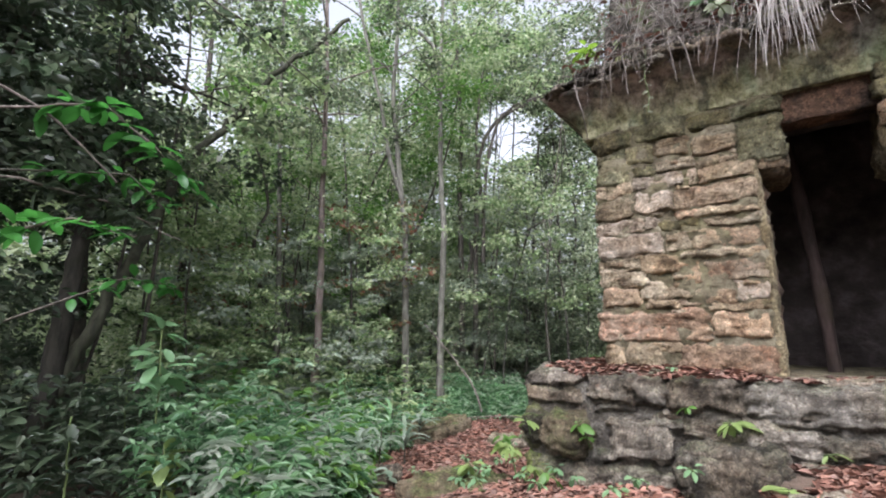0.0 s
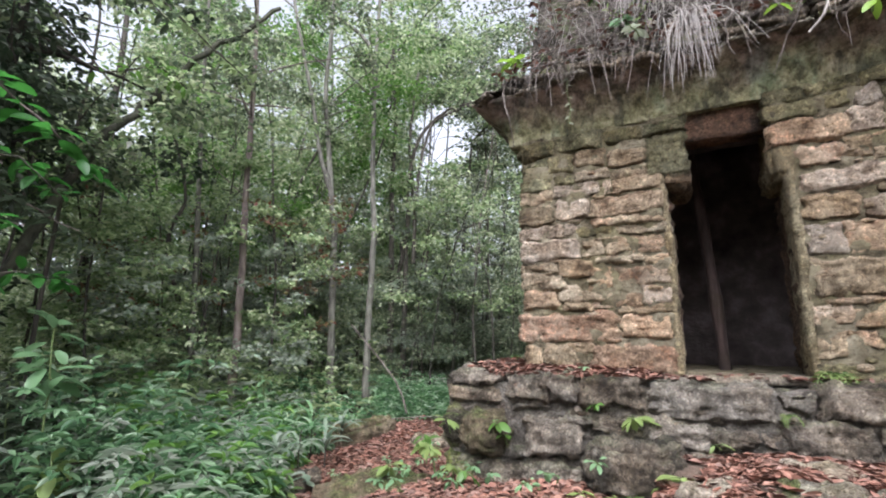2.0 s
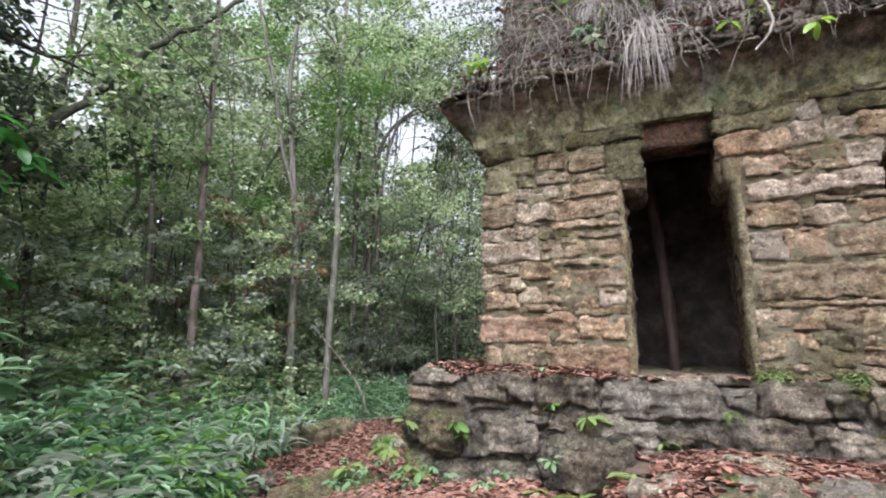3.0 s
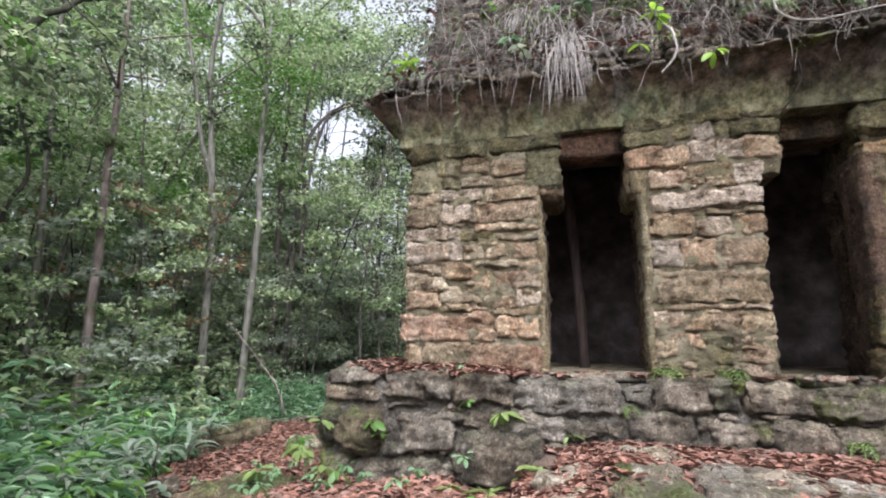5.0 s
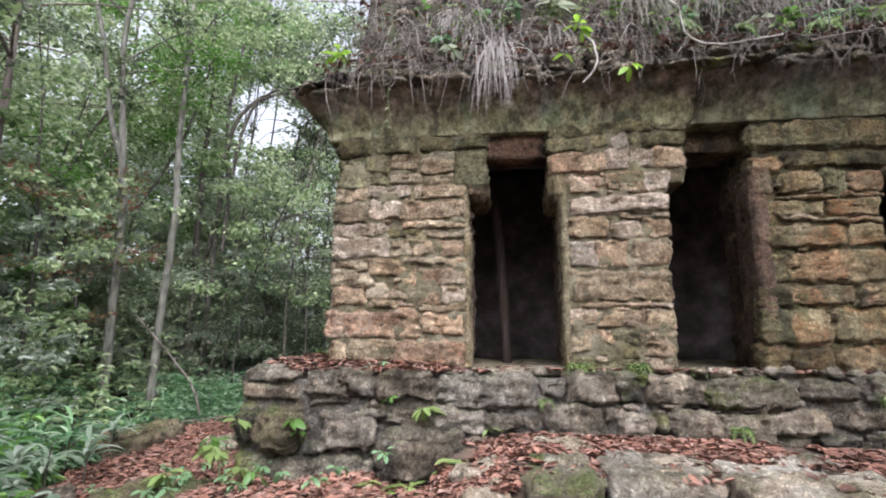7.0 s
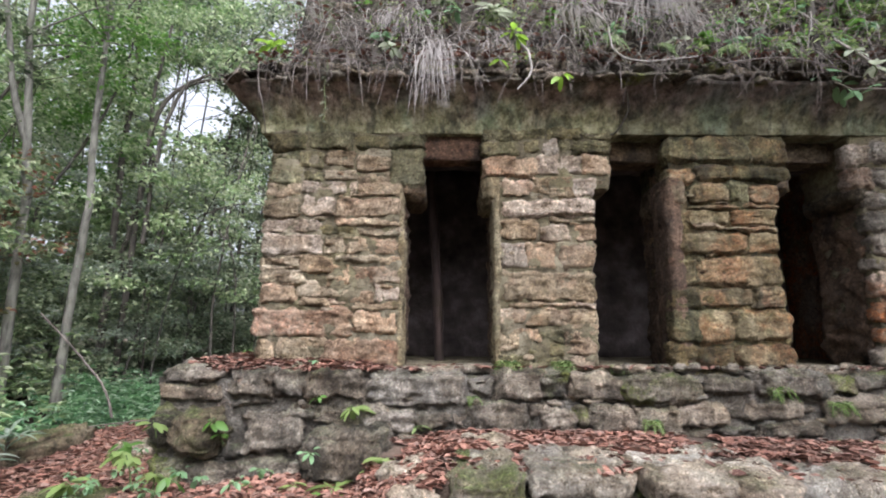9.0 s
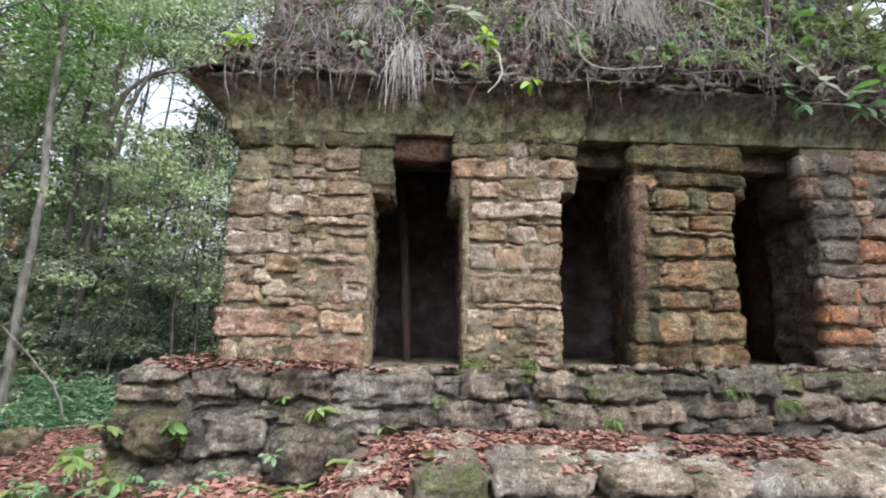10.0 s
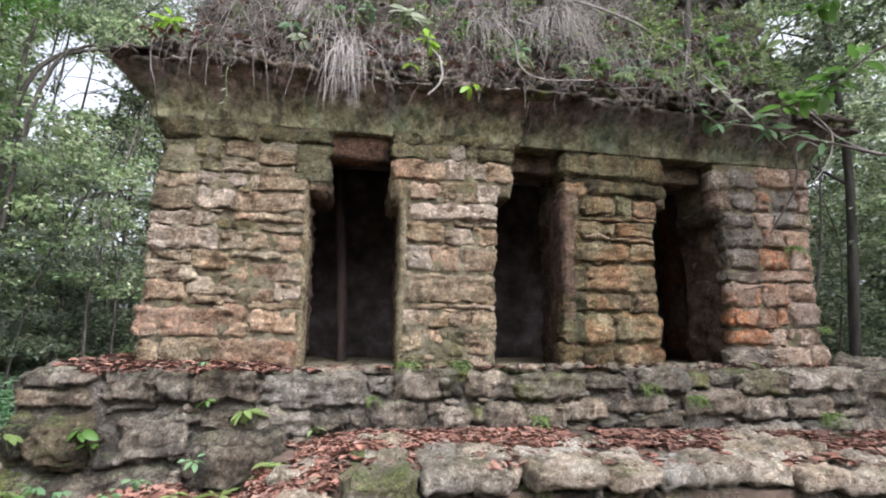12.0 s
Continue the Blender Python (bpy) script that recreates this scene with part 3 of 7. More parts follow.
def slab(name, lo, hi, material, parent=None, cell=0.25, rough=0.012, seed=1, rnd=0.02):
    """A plain mass of masonry with a slightly uneven face."""
    lo, hi = np.array(lo, float), np.array(hi, float)
    n = [int(max(2, min(130, round(s / cell)))) for s in hi - lo]
    pts, quads = grid_box(*n)
    p = (lo + hi) / 2 + pts * (hi - lo) / 2
    out = []
    for v in p:
        a = Vector(v) * (3.0 if cell > 0.1 else 8.0) + Vector((seed, 0, 0))
        out.append(v + rough * np.array((noise.fractal(a, 0.8, 2.1, 3), noise.fractal(a + Vector((9, 0, 0)), 0.8, 2.1, 3), noise.noise(a + Vector((0, 9, 0))))))
    return mesh_object(name, out, quads, material, parent)


def pier(name, label, stones, kinds, x0, x1, tx0, tx1, jambs=(), jamb=None, chinks=34, mortar=None, bed=0.0, round_off=1.0):
    """A pier of separate stones bedded in lime mortar that is nearly flush with their faces."""
    rng = random.Random(len(name) * 7 + int(x0 * 10))
    wall = tagged(slab(name, (x0 + 0.02, bed - 0.033, FLOOR - 0.05), (x1 - 0.02, WALL - 0.04, SPRING + 0.05), mortar or MORTAR, seed=x0, cell=0.022, rough=0.03), label, "wall", kind="structure")
    slab("core", (tx0 + 0.03, bed - 0.032, SPRING + 0.052), (tx1 - 0.03, WALL - 0.04, DOOR_TOP), mortar or MORTAR, wall, seed=x1, cell=0.022, rough=0.022)
    for kind, a, b, za, zb in stones:
        h = zb - za
        big = h > 0.14 and b - a > 0.25
        proud = rng.uniform(0.002, 0.018) + (0.014 if big else 0.0) + (0.010 if h < 0.07 else 0.0)
        g = rng.uniform(-0.004, 0.006)
        stone_piece(wall, (a + g - 0.007, -0.036 - proud, za - 0.004), (b - g + 0.007, 0.12, zb + 0.005), rng.random() * 90, kinds["m"] if za > 2.66 and "m" in kinds and kind != "w" else kinds[kind], rnd=min(0.42 * h, round_off * (0.044 if big else 0.018)), rough=0.013 if big else 0.0125,
                    cell=0.016, most=52, deep=5, wave=0.014, twist=0.03, ragged=0.017)
    # the reveals' dark plaster carries the doorways' shade in its colour
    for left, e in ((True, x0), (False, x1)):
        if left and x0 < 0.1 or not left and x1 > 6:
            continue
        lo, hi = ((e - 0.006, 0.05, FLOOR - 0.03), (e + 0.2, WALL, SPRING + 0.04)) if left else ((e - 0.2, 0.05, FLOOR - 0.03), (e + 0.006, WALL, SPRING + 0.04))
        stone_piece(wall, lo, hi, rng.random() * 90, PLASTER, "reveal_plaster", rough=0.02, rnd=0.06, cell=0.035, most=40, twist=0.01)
    for ja, jb, jz in jambs:
        stone_piece(wall, (ja, -0.045, FLOOR - 0.02), (jb, 0.3, jz), rng.random() * 90, jamb or JAMB, "jamb_plaster", rnd=0.045, rough=0.007, cell=0.022, most=60, deep=10, twist=0.006, ragged=0.006)
    for k in range(int(chinks * (x1 - x0))):
        x, zz = rng.uniform(x0 + 0.04, x1 - 0.12), rng.uniform(FLOOR, 2.6)
        w, h = rng.uniform(0.03, 0.14), rng.uniform(0.012, 0.035)
        stone_piece(wall, (x, rng.uniform(-0.06, -0.045), zz), (x + w, 0.06, zz + h), rng.random() * 90, kinds["t"], "chink_stone", rnd=0.01, rough=0.008, cell=0.02, most=7, ragged=0.01)
    return wall


FRESH = {"w": STONE_WHITE, "t": STONE, "T": STONE, "o": STONE_RUST, "O": STONE_FOX, "m": STONE_MOSS, "g": STONE_ASH}
# Pier C's kinds are darker and greener than the other piers'.
DARK_OLIVE = {"w": STONE, "t": STONE_OLIVE, "T": STONE_OLIVE, "o": STONE_OCHRE, "O": STONE_OCHRE, "m": STONE_DARK}
REDDISH = {"w": STONE_WHITE, "t": STONE_PINK, "o": STONE_RED, "O": STONE_RED, "g": STONE_ASH}
pier("wall_pier_a", "weathered beige limestone pier of uneven coursed stones", PIER_A_TOP + PIER_A_FOOT, FRESH, 0.03, 1.19, 0.05, 1.36, ((1.15, 1.205, 2.5),))
pier("wall_pier_b", "coursed limestone pier with a pale band and orange stains", PIER_B_TOP + PIER_B_FOOT, FRESH, 1.95, 2.76, 1.85, 2.94, ((1.93, 2.0, 2.56),))
pier("wall_pier_c", "bulging coursed limestone pier stained green and orange", PIER_C_TOP + PIER_C_FOOT, DARK_OLIVE, 3.42, 4.29, 3.40, 4.44, ((3.37, 3.50, 2.6),), PLASTER, 20, STONE_DARK, 0.022, 1.5)
pier("wall_pier_d", "grey limestone end pier with bright orange lichen", PIER_D_TOP + PIER_D_FOOT, REDDISH, 5.02, 6.0, 4.95, 6.04, chinks=20, bed=0.018, round_off=1.5)

for k, (xa, xb, za, zb) in enumerate(((1.15, 1.365, 2.39, 2.60), (1.845, 2.03, 2.35, 2.62), (2.74, 2.93, 2.46, 2.64), (3.385, 3.56, 2.32, 2.60), (4.28, 4.43, 2.44, 2.62), (4.94, 5.1, 2.36, 2.52))):
    v, q = worn_block((xa, -0.042, za), (xb, WALL - 0.02, zb), 40 + k, cell=0.025, most=26, rnd=0.085, rough=0.014)
    tagged(mesh_object("corbel", v, q, JAMB if k == 1 else CORBEL), "rounded stained corbel stone narrowing a doorway", "corbel", "door corbels", "structure")

for k, (a, b) in enumerate(((1.36, 1.84), (2.95, 3.42), (4.48, 4.98))):
    lint = tagged(slab("lintel", (a - 0.12, 0.15 if k else 0.03, 2.78 if k else 2.745), (b + 0.12, 0.40 if k else 0.2, 2.985), CORBEL if k else LINTEL, cell=0.08, rough=0.018, seed=k * 5), "dark stained stone lintel over a doorway" if k else "reddish stained stone lintel over a doorway", "lintel", "door lintels", "structure")
    # the beam behind takes the chamber's shade colour, dark below the lintel
    slab("inner_beam", (a - 0.2, 0.41 if k else 0.21, 2.805 if k else 2.85), (b + 0.2, WALL, 2.97), CHAMBER_SHADE, lint, cell=0.1, seed=k)


def build_room():
    """The dark chamber behind the doorways, with a corbelled vault."""
    tagged(slab("floor", (0.15, 0.0, 0.93), (5.95, 2.35, FLOOR), MORTAR, rough=0.02, cell=0.15), "pale worn lime-plaster floor", "floor", kind="structure")
    for k, (xa, xb, ya) in enumerate(((1.22, 1.62, -0.16), (1.63, 1.96, -0.12), (2.84, 3.12, -0.1), (3.14, 3.44, -0.14), (4.38, 4.98, -0.1))):
        tagged(slab("threshold_stone", (xa, ya, 0.985), (xb, 0.3, 1.034), STONE_PALE, cell=0.05, rough=0.01, seed=k), "flat pale threshold stone in a doorway", "threshold", "door thresholds", "structure")
    tagged(slab("wall_back", (0.0, 1.85, 0.93), (LAST, 2.45, 3.3), CHAMBER_SHADE, rough=0.03), "stone back wall of the chamber, coloured dark for its shade", "wall", kind="structure")
    tagged(slab("wall_west", (0.02, WALL - 0.03, 0.93), (0.45, 1.9, 3.3), STONE_MOSS, rough=0.03), "mossy stone end wall", "wall", kind="structure")
    tagged(slab("wall_east", (LAST - 0.45, WALL - 0.03, 0.93), (LAST - 0.02, 1.9, 3.3), STONE_RED, rough=0.03), "lichened stone end wall", "wall", kind="structure")
    tagged(slab("wall_over_doors", (0.05, 0.22, 2.985), (LAST - 0.05, WALL, 3.42), MORTAR), "masonry above the lintels", "wall", kind="structure")
    tagged(slab("ceiling", (0.02, WALL - 0.01, 3.3), (LAST - 0.02, 2.45, 3.55), CHAMBER_SHADE, rough=0.04), "dark corbelled stone ceiling", "ceiling", kind="structure")


build_room()


POST = bark_material("old_timber", (0.05, 0.033, 0.028), (0.017, 0.012, 0.010))


def build_post():
    post = thing("prop_post", "rough grey wooden prop post standing inside the doorway", "post", at=(1.45, 0.95, FLOOR))
    pts = [(0.012 * math.sin(z * 2.1) - 0.05 * z + 0.035, 0.01 * z, z) for z in np.linspace(-0.01, 2.0, 14)]
    v, f = tube(pts, [0.05 + 0.008 * math.sin(z * 5) for z in range(14)], 9)
    mesh_object("pole", v, f, POST, post)
    v, f = tube([(-0.18, 0.0, 1.99), (-0.02, 0.01, 2.03), (0.12, 0.02, 2.0)], 0.05, 8)
    mesh_object("cross_piece", v, f, BARK_DARK, post)


build_post()


def build_moulding():
    """The outward-sloping medial moulding and the slabs on top of it."""
    rng = random.Random(5)
    mould = thing("cornice", "overhanging mossy stone cornice sloping outwards", "cornice", kind="structure")

    profile = [(2.957, -0.22), (2.955, 0.0), (2.956, 0.028)] + [(2.957 + 0.353 * t, 0.03 + 0.05 * t + 0.21 * t ** 2.2) for t in np.linspace(0.03, 1, 16)] + [(3.318, 0.27), (3.318, -0.2)]
    way = [(Vector((0, y)), Vector((-1, 0))) for y in np.linspace(2.5, 0.03, 90)] + [(Vector((0, 0)), Vector((-1, -1)))]
    way += [(Vector((x, 0)), Vector((0, -1))) for x in np.linspace(0.02, LAST - 0.02, 300)] + [(Vector((LAST, 0)), Vector((1, -1)))]
    way += [(Vector((LAST, y)), Vector((1, 0))) for y in np.linspace(0.03, 2.5, 60)]
    joints = set()
    k = 70
    while k < len(way) - 40:
        joints.add(k)
        k += rng.randint(16, 34)

    def band(name, label, rows, mat, dent, first, last):
        verts, faces = [], []
        for k, (p, o) in list(enumerate(way))[first:last]:
            for z, d in rows:
                a = Vector((p.x * 5, p.y * 5, z * 7))
                d += 0.012 * noise.noise(a) + 0.009 * noise.fractal(a * 4, 0.8, 2.1, 3) - (dent if k in joints else 0)
                q = p + o * d
                verts.append((q.x, q.y, z + 0.006 * noise.noise(a * 2)))
        n = len(rows)
        for k in range(len(verts) // n - 1):
            for r in range(n - 1):
                a = k * n + r
                faces.append((a, a + n, a + n + 1, a + 1))
        mesh_object(name, verts, faces, mat, mould, label)

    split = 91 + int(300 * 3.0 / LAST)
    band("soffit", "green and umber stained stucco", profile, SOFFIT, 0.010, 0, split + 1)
    band("soffit", "darker green and umber stained stucco", profile, SOFFIT_DARK, 0.010, split, len(way))
    z = 3.297
    for layer, h in enumerate((0.045, 0.05, 0.055, 0.06, 0.06)):
        x = -0.24 + 0.06 * layer
        while x < LAST + 0.2 - 0.06 * layer:
            w = rng.uniform(0.12, 0.55)
            back = -0.325 + 0.05 * layer + rng.choice((-0.06, -0.03, 0.0, 0.03, 0.09))
            mat = (STONE_GREY, STONE_TUFA, STONE_BLACK, STONE_PATCHED)[rng.choice((0, 0, 1, 2, 3) if x < 2.6 else (0, 2, 2, 3, 3))]
            stone_piece(mould, (x, back, z + rng.uniform(-0.012, 0.008)), (x + w - 0.006, 0.3, z + h + rng.uniform(-0.012, 0.02)), rng.random() * 90, mat, "cornice_slab", rnd=0.012, rough=0.016, twist=0.06, cell=0.022, most=24, deep=8, ragged=0.022)
            x += w
        z += h + 0.002
    for side, x0 in ((-1, 0.0), (1, LAST)):
        y = 0.3
        while y < 2.5:
            w = rng.uniform(0.4, 0.7)
            xa, xb = (x0 - 0.22, x0 + 0.2) if side < 0 else (x0 - 0.2, x0 + 0.22)
            stone_piece(mould, (xa, y, 3.29), (xb, y + w - 0.01, 3.48), rng.random() * 90, STONE_GREY, "cornice_slab", rnd=0.02, rough=0.02)
            y += w


build_moulding()


def build_roof():
    """The leaning upper zone: rubble core, ruined facing stones, a top ledge."""
    rng = random.Random(8)
    nx, nz = 90, 26
    verts, faces = [], []
    for j in range(nz + 1):
        t = j / nz
        for i in range(nx + 1):
            x = 0.12 + 0.12 * t + (5.85 - 0.22 * t) * i / nx
            a = Vector((x * 1.6, 0, t * 3))
            y = -0.12 + 0.42 * t + 0.10 * noise.noise(a) + 0.05 * noise.noise(a * 3.7)
            if i in (0, nx):
                y = 1.6
            verts.append((x, y if j < nz else 1.8, 3.46 + 1.45 * min(t * 1.04, 1)))
    for j in range(nz):
        for i in range(nx):
            k = j * (nx + 1) + i
            faces.append((k, k + 1, k + nx + 2, k + nx + 1))
    roof = tagged(mesh_object("roof", verts, faces, DEBRIS), "ruined sloping roof overgrown with roots, grass and leaf mould", "roof", kind="structure")
    for k in range(120):
        x, t = rng.uniform(0.15, 5.8), rng.random() ** 1.3
        w, h = rng.uniform(0.1, 0.32), rng.uniform(0.05, 0.13)
        y = -0.16 + 0.42 * t
        z = 3.48 + 1.35 * t
        stone_piece(roof, (x, y, z), (x + w, y + 0.25, z + h), rng.random() * 90, STONE_GREY if rng.random() < 0.5 else STONE_PALE, "facing_stone", rough=0.02)
    for x, z in ((5.3, 3.86), (5.5, 3.74), (5.12, 4.42), (5.4, 4.1), (5.62, 3.58), (4.9, 4.5), (4.55, 4.35), (5.58, 3.95), (5.45, 3.9), (5.68, 3.8), (5.2, 4.05), (5.35, 4.3), (5.0, 4.2), (5.75, 3.62), (5.52, 4.18), (5.28, 4.55)):
        w, h = rng.uniform(0.16, 0.3), rng.uniform(0.08, 0.13)
        y = -0.22 + 0.3 * (z - 3.48)
        stone_piece(roof, (x, y, z), (x + w, y + 0.3, z + h), rng.random() * 90, STONE_PALE, "facing_stone", rough=0.02, rnd=0.03)
    x = 0.35
    while x < 5.6:
        w = rng.uniform(0.3, 0.6)
        stone_piece(roof, (x, 0.05 + rng.uniform(-0.05, 0.05), 4.86), (x + w, 0.7, 4.98), rng.random() * 90, STONE_GREY, "top_ledge_slab", rough=0.025)
        x += w


build_roof()

# ---- plinth, terrace and steps ----
PLINTH_Z = 1.0


PLINTH_CAPS = (
    ("g", -0.50, -0.07, 0.91, 1.03), ("g", -0.50, -0.08, 0.80, 0.92),
    ("g", -0.01, 0.34, 0.82, 1.02), ("g", 0.34, 0.52, 0.84, 1.02), ("d", 0.52, 0.96, 0.82, 1.02), ("p", 0.98, 1.68, 0.77, 1.02), ("g", 1.70, 1.88, 0.85, 0.98), ("g", 1.89, 2.25, 0.81, 1.03), ("m", 2.23, 2.42, 0.83, 1.04), ("g", 2.42, 2.81, 0.81, 1.01), ("m", 2.81, 3.38, 0.80, 1.00), ("d", 3.36, 3.75, 0.87, 0.98), ("g", 3.77, 4.26, 0.85, 1.04), ("m", 4.26, 4.47, 0.86, 1.00), ("g", 4.47, 4.78, 0.89, 0.99),
    ("m", 4.73, 5.22, 0.81, 1.02), ("p", 5.22, 5.86, 0.84, 1.02),
)
PLINTH_MIDDLE = (
    ("g", 0.04, 0.34, 0.77, 0.82), ("g", 0.43, 0.61, 0.70, 0.77), ("m", 0.60, 0.93, 0.64, 0.76), ("p", 0.94, 1.32, 0.59, 0.78), ("g", 1.33, 1.56, 0.61, 0.73), ("d", 1.58, 1.71, 0.62, 0.73), ("g", 1.71, 2.13, 0.59, 0.80), ("d", 2.13, 2.27, 0.69, 0.81), ("p", 2.23, 2.45, 0.60, 0.77), ("m", 2.45, 2.56, 0.66, 0.80), ("g", 2.56, 2.87, 0.60, 0.78), ("g", 2.87, 3.20, 0.58, 0.78), ("p", 3.20, 3.54, 0.64, 0.80), ("g", 3.21, 3.44, 0.56, 0.64), ("p", 3.69, 4.07, 0.68, 0.83), ("d", 3.55, 3.68, 0.67, 0.76), ("p", 4.24, 4.76, 0.66, 0.86), ("g", 3.45, 3.72, 0.60, 0.65), ("d", 3.72, 4.21, 0.57, 0.67),
)
PLINTH_FOOT = (
    ("p", 0.13, 0.55, 0.47, 0.74), ("g", 0.29, 0.48, 0.66, 0.76), ("g", -0.04, 0.17, 0.42, 0.51), ("g", 0.09, 0.56, 0.26, 0.42), ("g", 0.17, 0.36, 0.41, 0.46), ("g", 0.56, 0.72, 0.26, 0.38),
    ("p", 4.75, 5.17, 0.63, 0.80), ("p", 5.18, 5.62, 0.62, 0.79), ("d", 5.61, 5.83, 0.70, 0.85), ("g", 5.84, 6.01, 0.70, 0.97), ("g", 6.01, 6.38, 0.79, 0.95), ("g", 5.74, 6.01, 0.61, 0.69),
    ("p", 4.58, 5.29, 0.41, 0.59), ("p", 5.33, 5.64, 0.41, 0.60), ("g", 5.67, 5.90, 0.47, 0.62), ("g", 5.84, 6.31, 0.42, 0.60), ("m", 5.86, 6.27, 0.24, 0.40),
)


def build_plinth():
    """Rubble of many sizes in grey mortar; the cap stones reach back under the piers' foot."""
    rng = random.Random(11)
    core = tagged(slab("plinth", (-0.5, -0.316, 0.0), (6.9, 3.6, 0.965), GROUT, rough=0.028, cell=0.045), "dark grey rubble plinth under the temple", "plinth", kind="structure")
    kinds = {"g": STONE_GREY, "d": STONE_BLACK, "m": STONE_PATCHED, "p": STONE_TUFA}

    def lay(stones, cap=False):
        for kind, a, b, z0, z1 in stones:
            h = z1 - z0
            proud = rng.uniform(0.0, 0.04) + (0.02 if h > 0.15 else 0.0)
            stone_piece(core, (a - 0.004, -0.345 - proud, z0), (b + 0.004, 0.02 if cap else -0.1, z1 - (0.016 if cap and a > 0.9 else 0.0)), rng.random() * 90, kinds[kind], rnd=min(0.36 * h, rng.uniform(0.022, 0.045)), rough=0.02,
                        twist=0.04, wave=0.012, cell=0.018, most=44, deep=10, ragged=0.02)

    lay(PLINTH_CAPS, True)
    lay(PLINTH_MIDDLE)
    lay(PLINTH_FOOT)
    # small pinning stones in the mortar
    for k in range(46):
        x, z = rng.uniform(0.0, 5.8), rng.uniform(0.6, 0.84)
        w, h = rng.uniform(0.05, 0.14), rng.uniform(0.025, 0.06)
        stone_piece(core, (x, -0.365, z), (x + w, -0.2, z + h), rng.random() * 90, STONE_GREY if k % 2 else STONE_TUFA, "chink_stone", rnd=0.02, rough=0.012, cell=0.025, most=7, ragged=0.012)
    # boulders at the corner towards the trees and at its foot
    for lo, hi, mat in (((-0.34, -0.52, 0.44), (0.0, -0.1, 0.76), STONE_BROWN), ((-0.55, -0.4, 0.46), (-0.32, 0.1, 0.76), STONE_GREEN), ((0.58, -0.64, 0.33), (1.19, -0.2, 0.645), STONE_BLACK),
                        ((-0.54, -0.38, 0.12), (-0.2, 0.1, 0.47), STONE_PATCHED), ((-0.25, -0.46, 0.1), (0.12, -0.1, 0.42), STONE_GREY), ((1.16, -0.5, 0.3), (1.4, -0.2, 0.58), STONE_GREY)):
        stone_piece(core, lo, hi, rng.random() * 90, mat, "boulder", rnd=0.12, rough=0.022, cell=0.02, most=34, twist=0.04, ragged=0.022)
    y = 0.02
    while y < 3.4:
        w = rng.uniform(0.35, 0.7)
        for z0, z1 in ((0.92, 1.04), (0.8, 0.92), (0.5, 0.79), (0.0, 0.49)):
            stone_piece(core, (-0.6 + rng.uniform(-0.03, 0.03), y, z0), (-0.3, y + w - 0.01, z1 - 0.008), rng.random() * 90, STONE_GREY, rnd=0.05, rough=0.03)
        y += w
    # the far end, where the wall turns and steps back
    for xa, xb, ya, yb, za, zb in ((6.35, 7.0, -0.05, 0.7, 0.92, 1.06), (6.95, 7.9, 0.2, 1.2, 0.9, 1.03), (6.3, 6.75, -0.2, 0.5, 0.66, 0.92), (6.7, 7.3, 0.0, 0.6, 0.62, 0.9), (6.28, 6.8, -0.3, 0.4, 0.3, 0.66), (6.75, 7.4, -0.1, 0.5, 0.2, 0.62), (7.2, 7.9, 0.2, 0.9, 0.3, 0.9), (6.25, 6.9, -0.38, 0.3, 0.0, 0.32)):
        stone_piece(core, (xa, ya, za), (xb, yb, zb), rng.random() * 90, STONE_TUFA if za > 0.85 else STONE_GREY, rnd=0.06, rough=0.03, cell=0.035, most=24, ragged=0.03)
    for x in np.arange(-0.28, 6.4, 0.62):
        stone_piece(core, (x, 0.0, 0.95), (x + 0.61, 0.4, 1.0), rng.random() * 90, STONE_PALE, "paving_stone", rough=0.012)


build_plinth()


def build_rubble():
    """Loose chips along the foot of the piers."""
    rng = random.Random(31)
    for k in range(34):
        x, y = rng.uniform(2.75, 5.6), rng.uniform(-0.3, -0.07)
        w, d, h = rng.uniform(0.03, 0.11), rng.uniform(0.03, 0.07), rng.uniform(0.015, 0.045)
        v, q = worn_block((x, y, PLINTH_Z + 0.015), (x + w, y + d, PLINTH_Z + 0.03 + h), rng.random() * 90, rnd=0.01, rough=0.008, cell=0.02, most=5)
        tagged(mesh_object("stone_chip", v, q, STONE_PALE if k % 2 else STONE_GREY), "small broken stone chip lying on the plinth", "stone chip", "loose stone chips")


build_rubble()


def terrace_height(x, y):
    """The terrace falls outwards, towards the temple's far end, and down to the path."""
    z = 0.60 - 0.055 * max(0.0, -0.4 - y) - 0.032 * max(0.0, x - 2.6)
    z -= max(0.0, 1.62 - x) * (0.12 + 0.42 * max(0.0, -0.55 - y))
    return z + 0.012 * noise.noise(Vector((x * 4, y * 4, 1)))


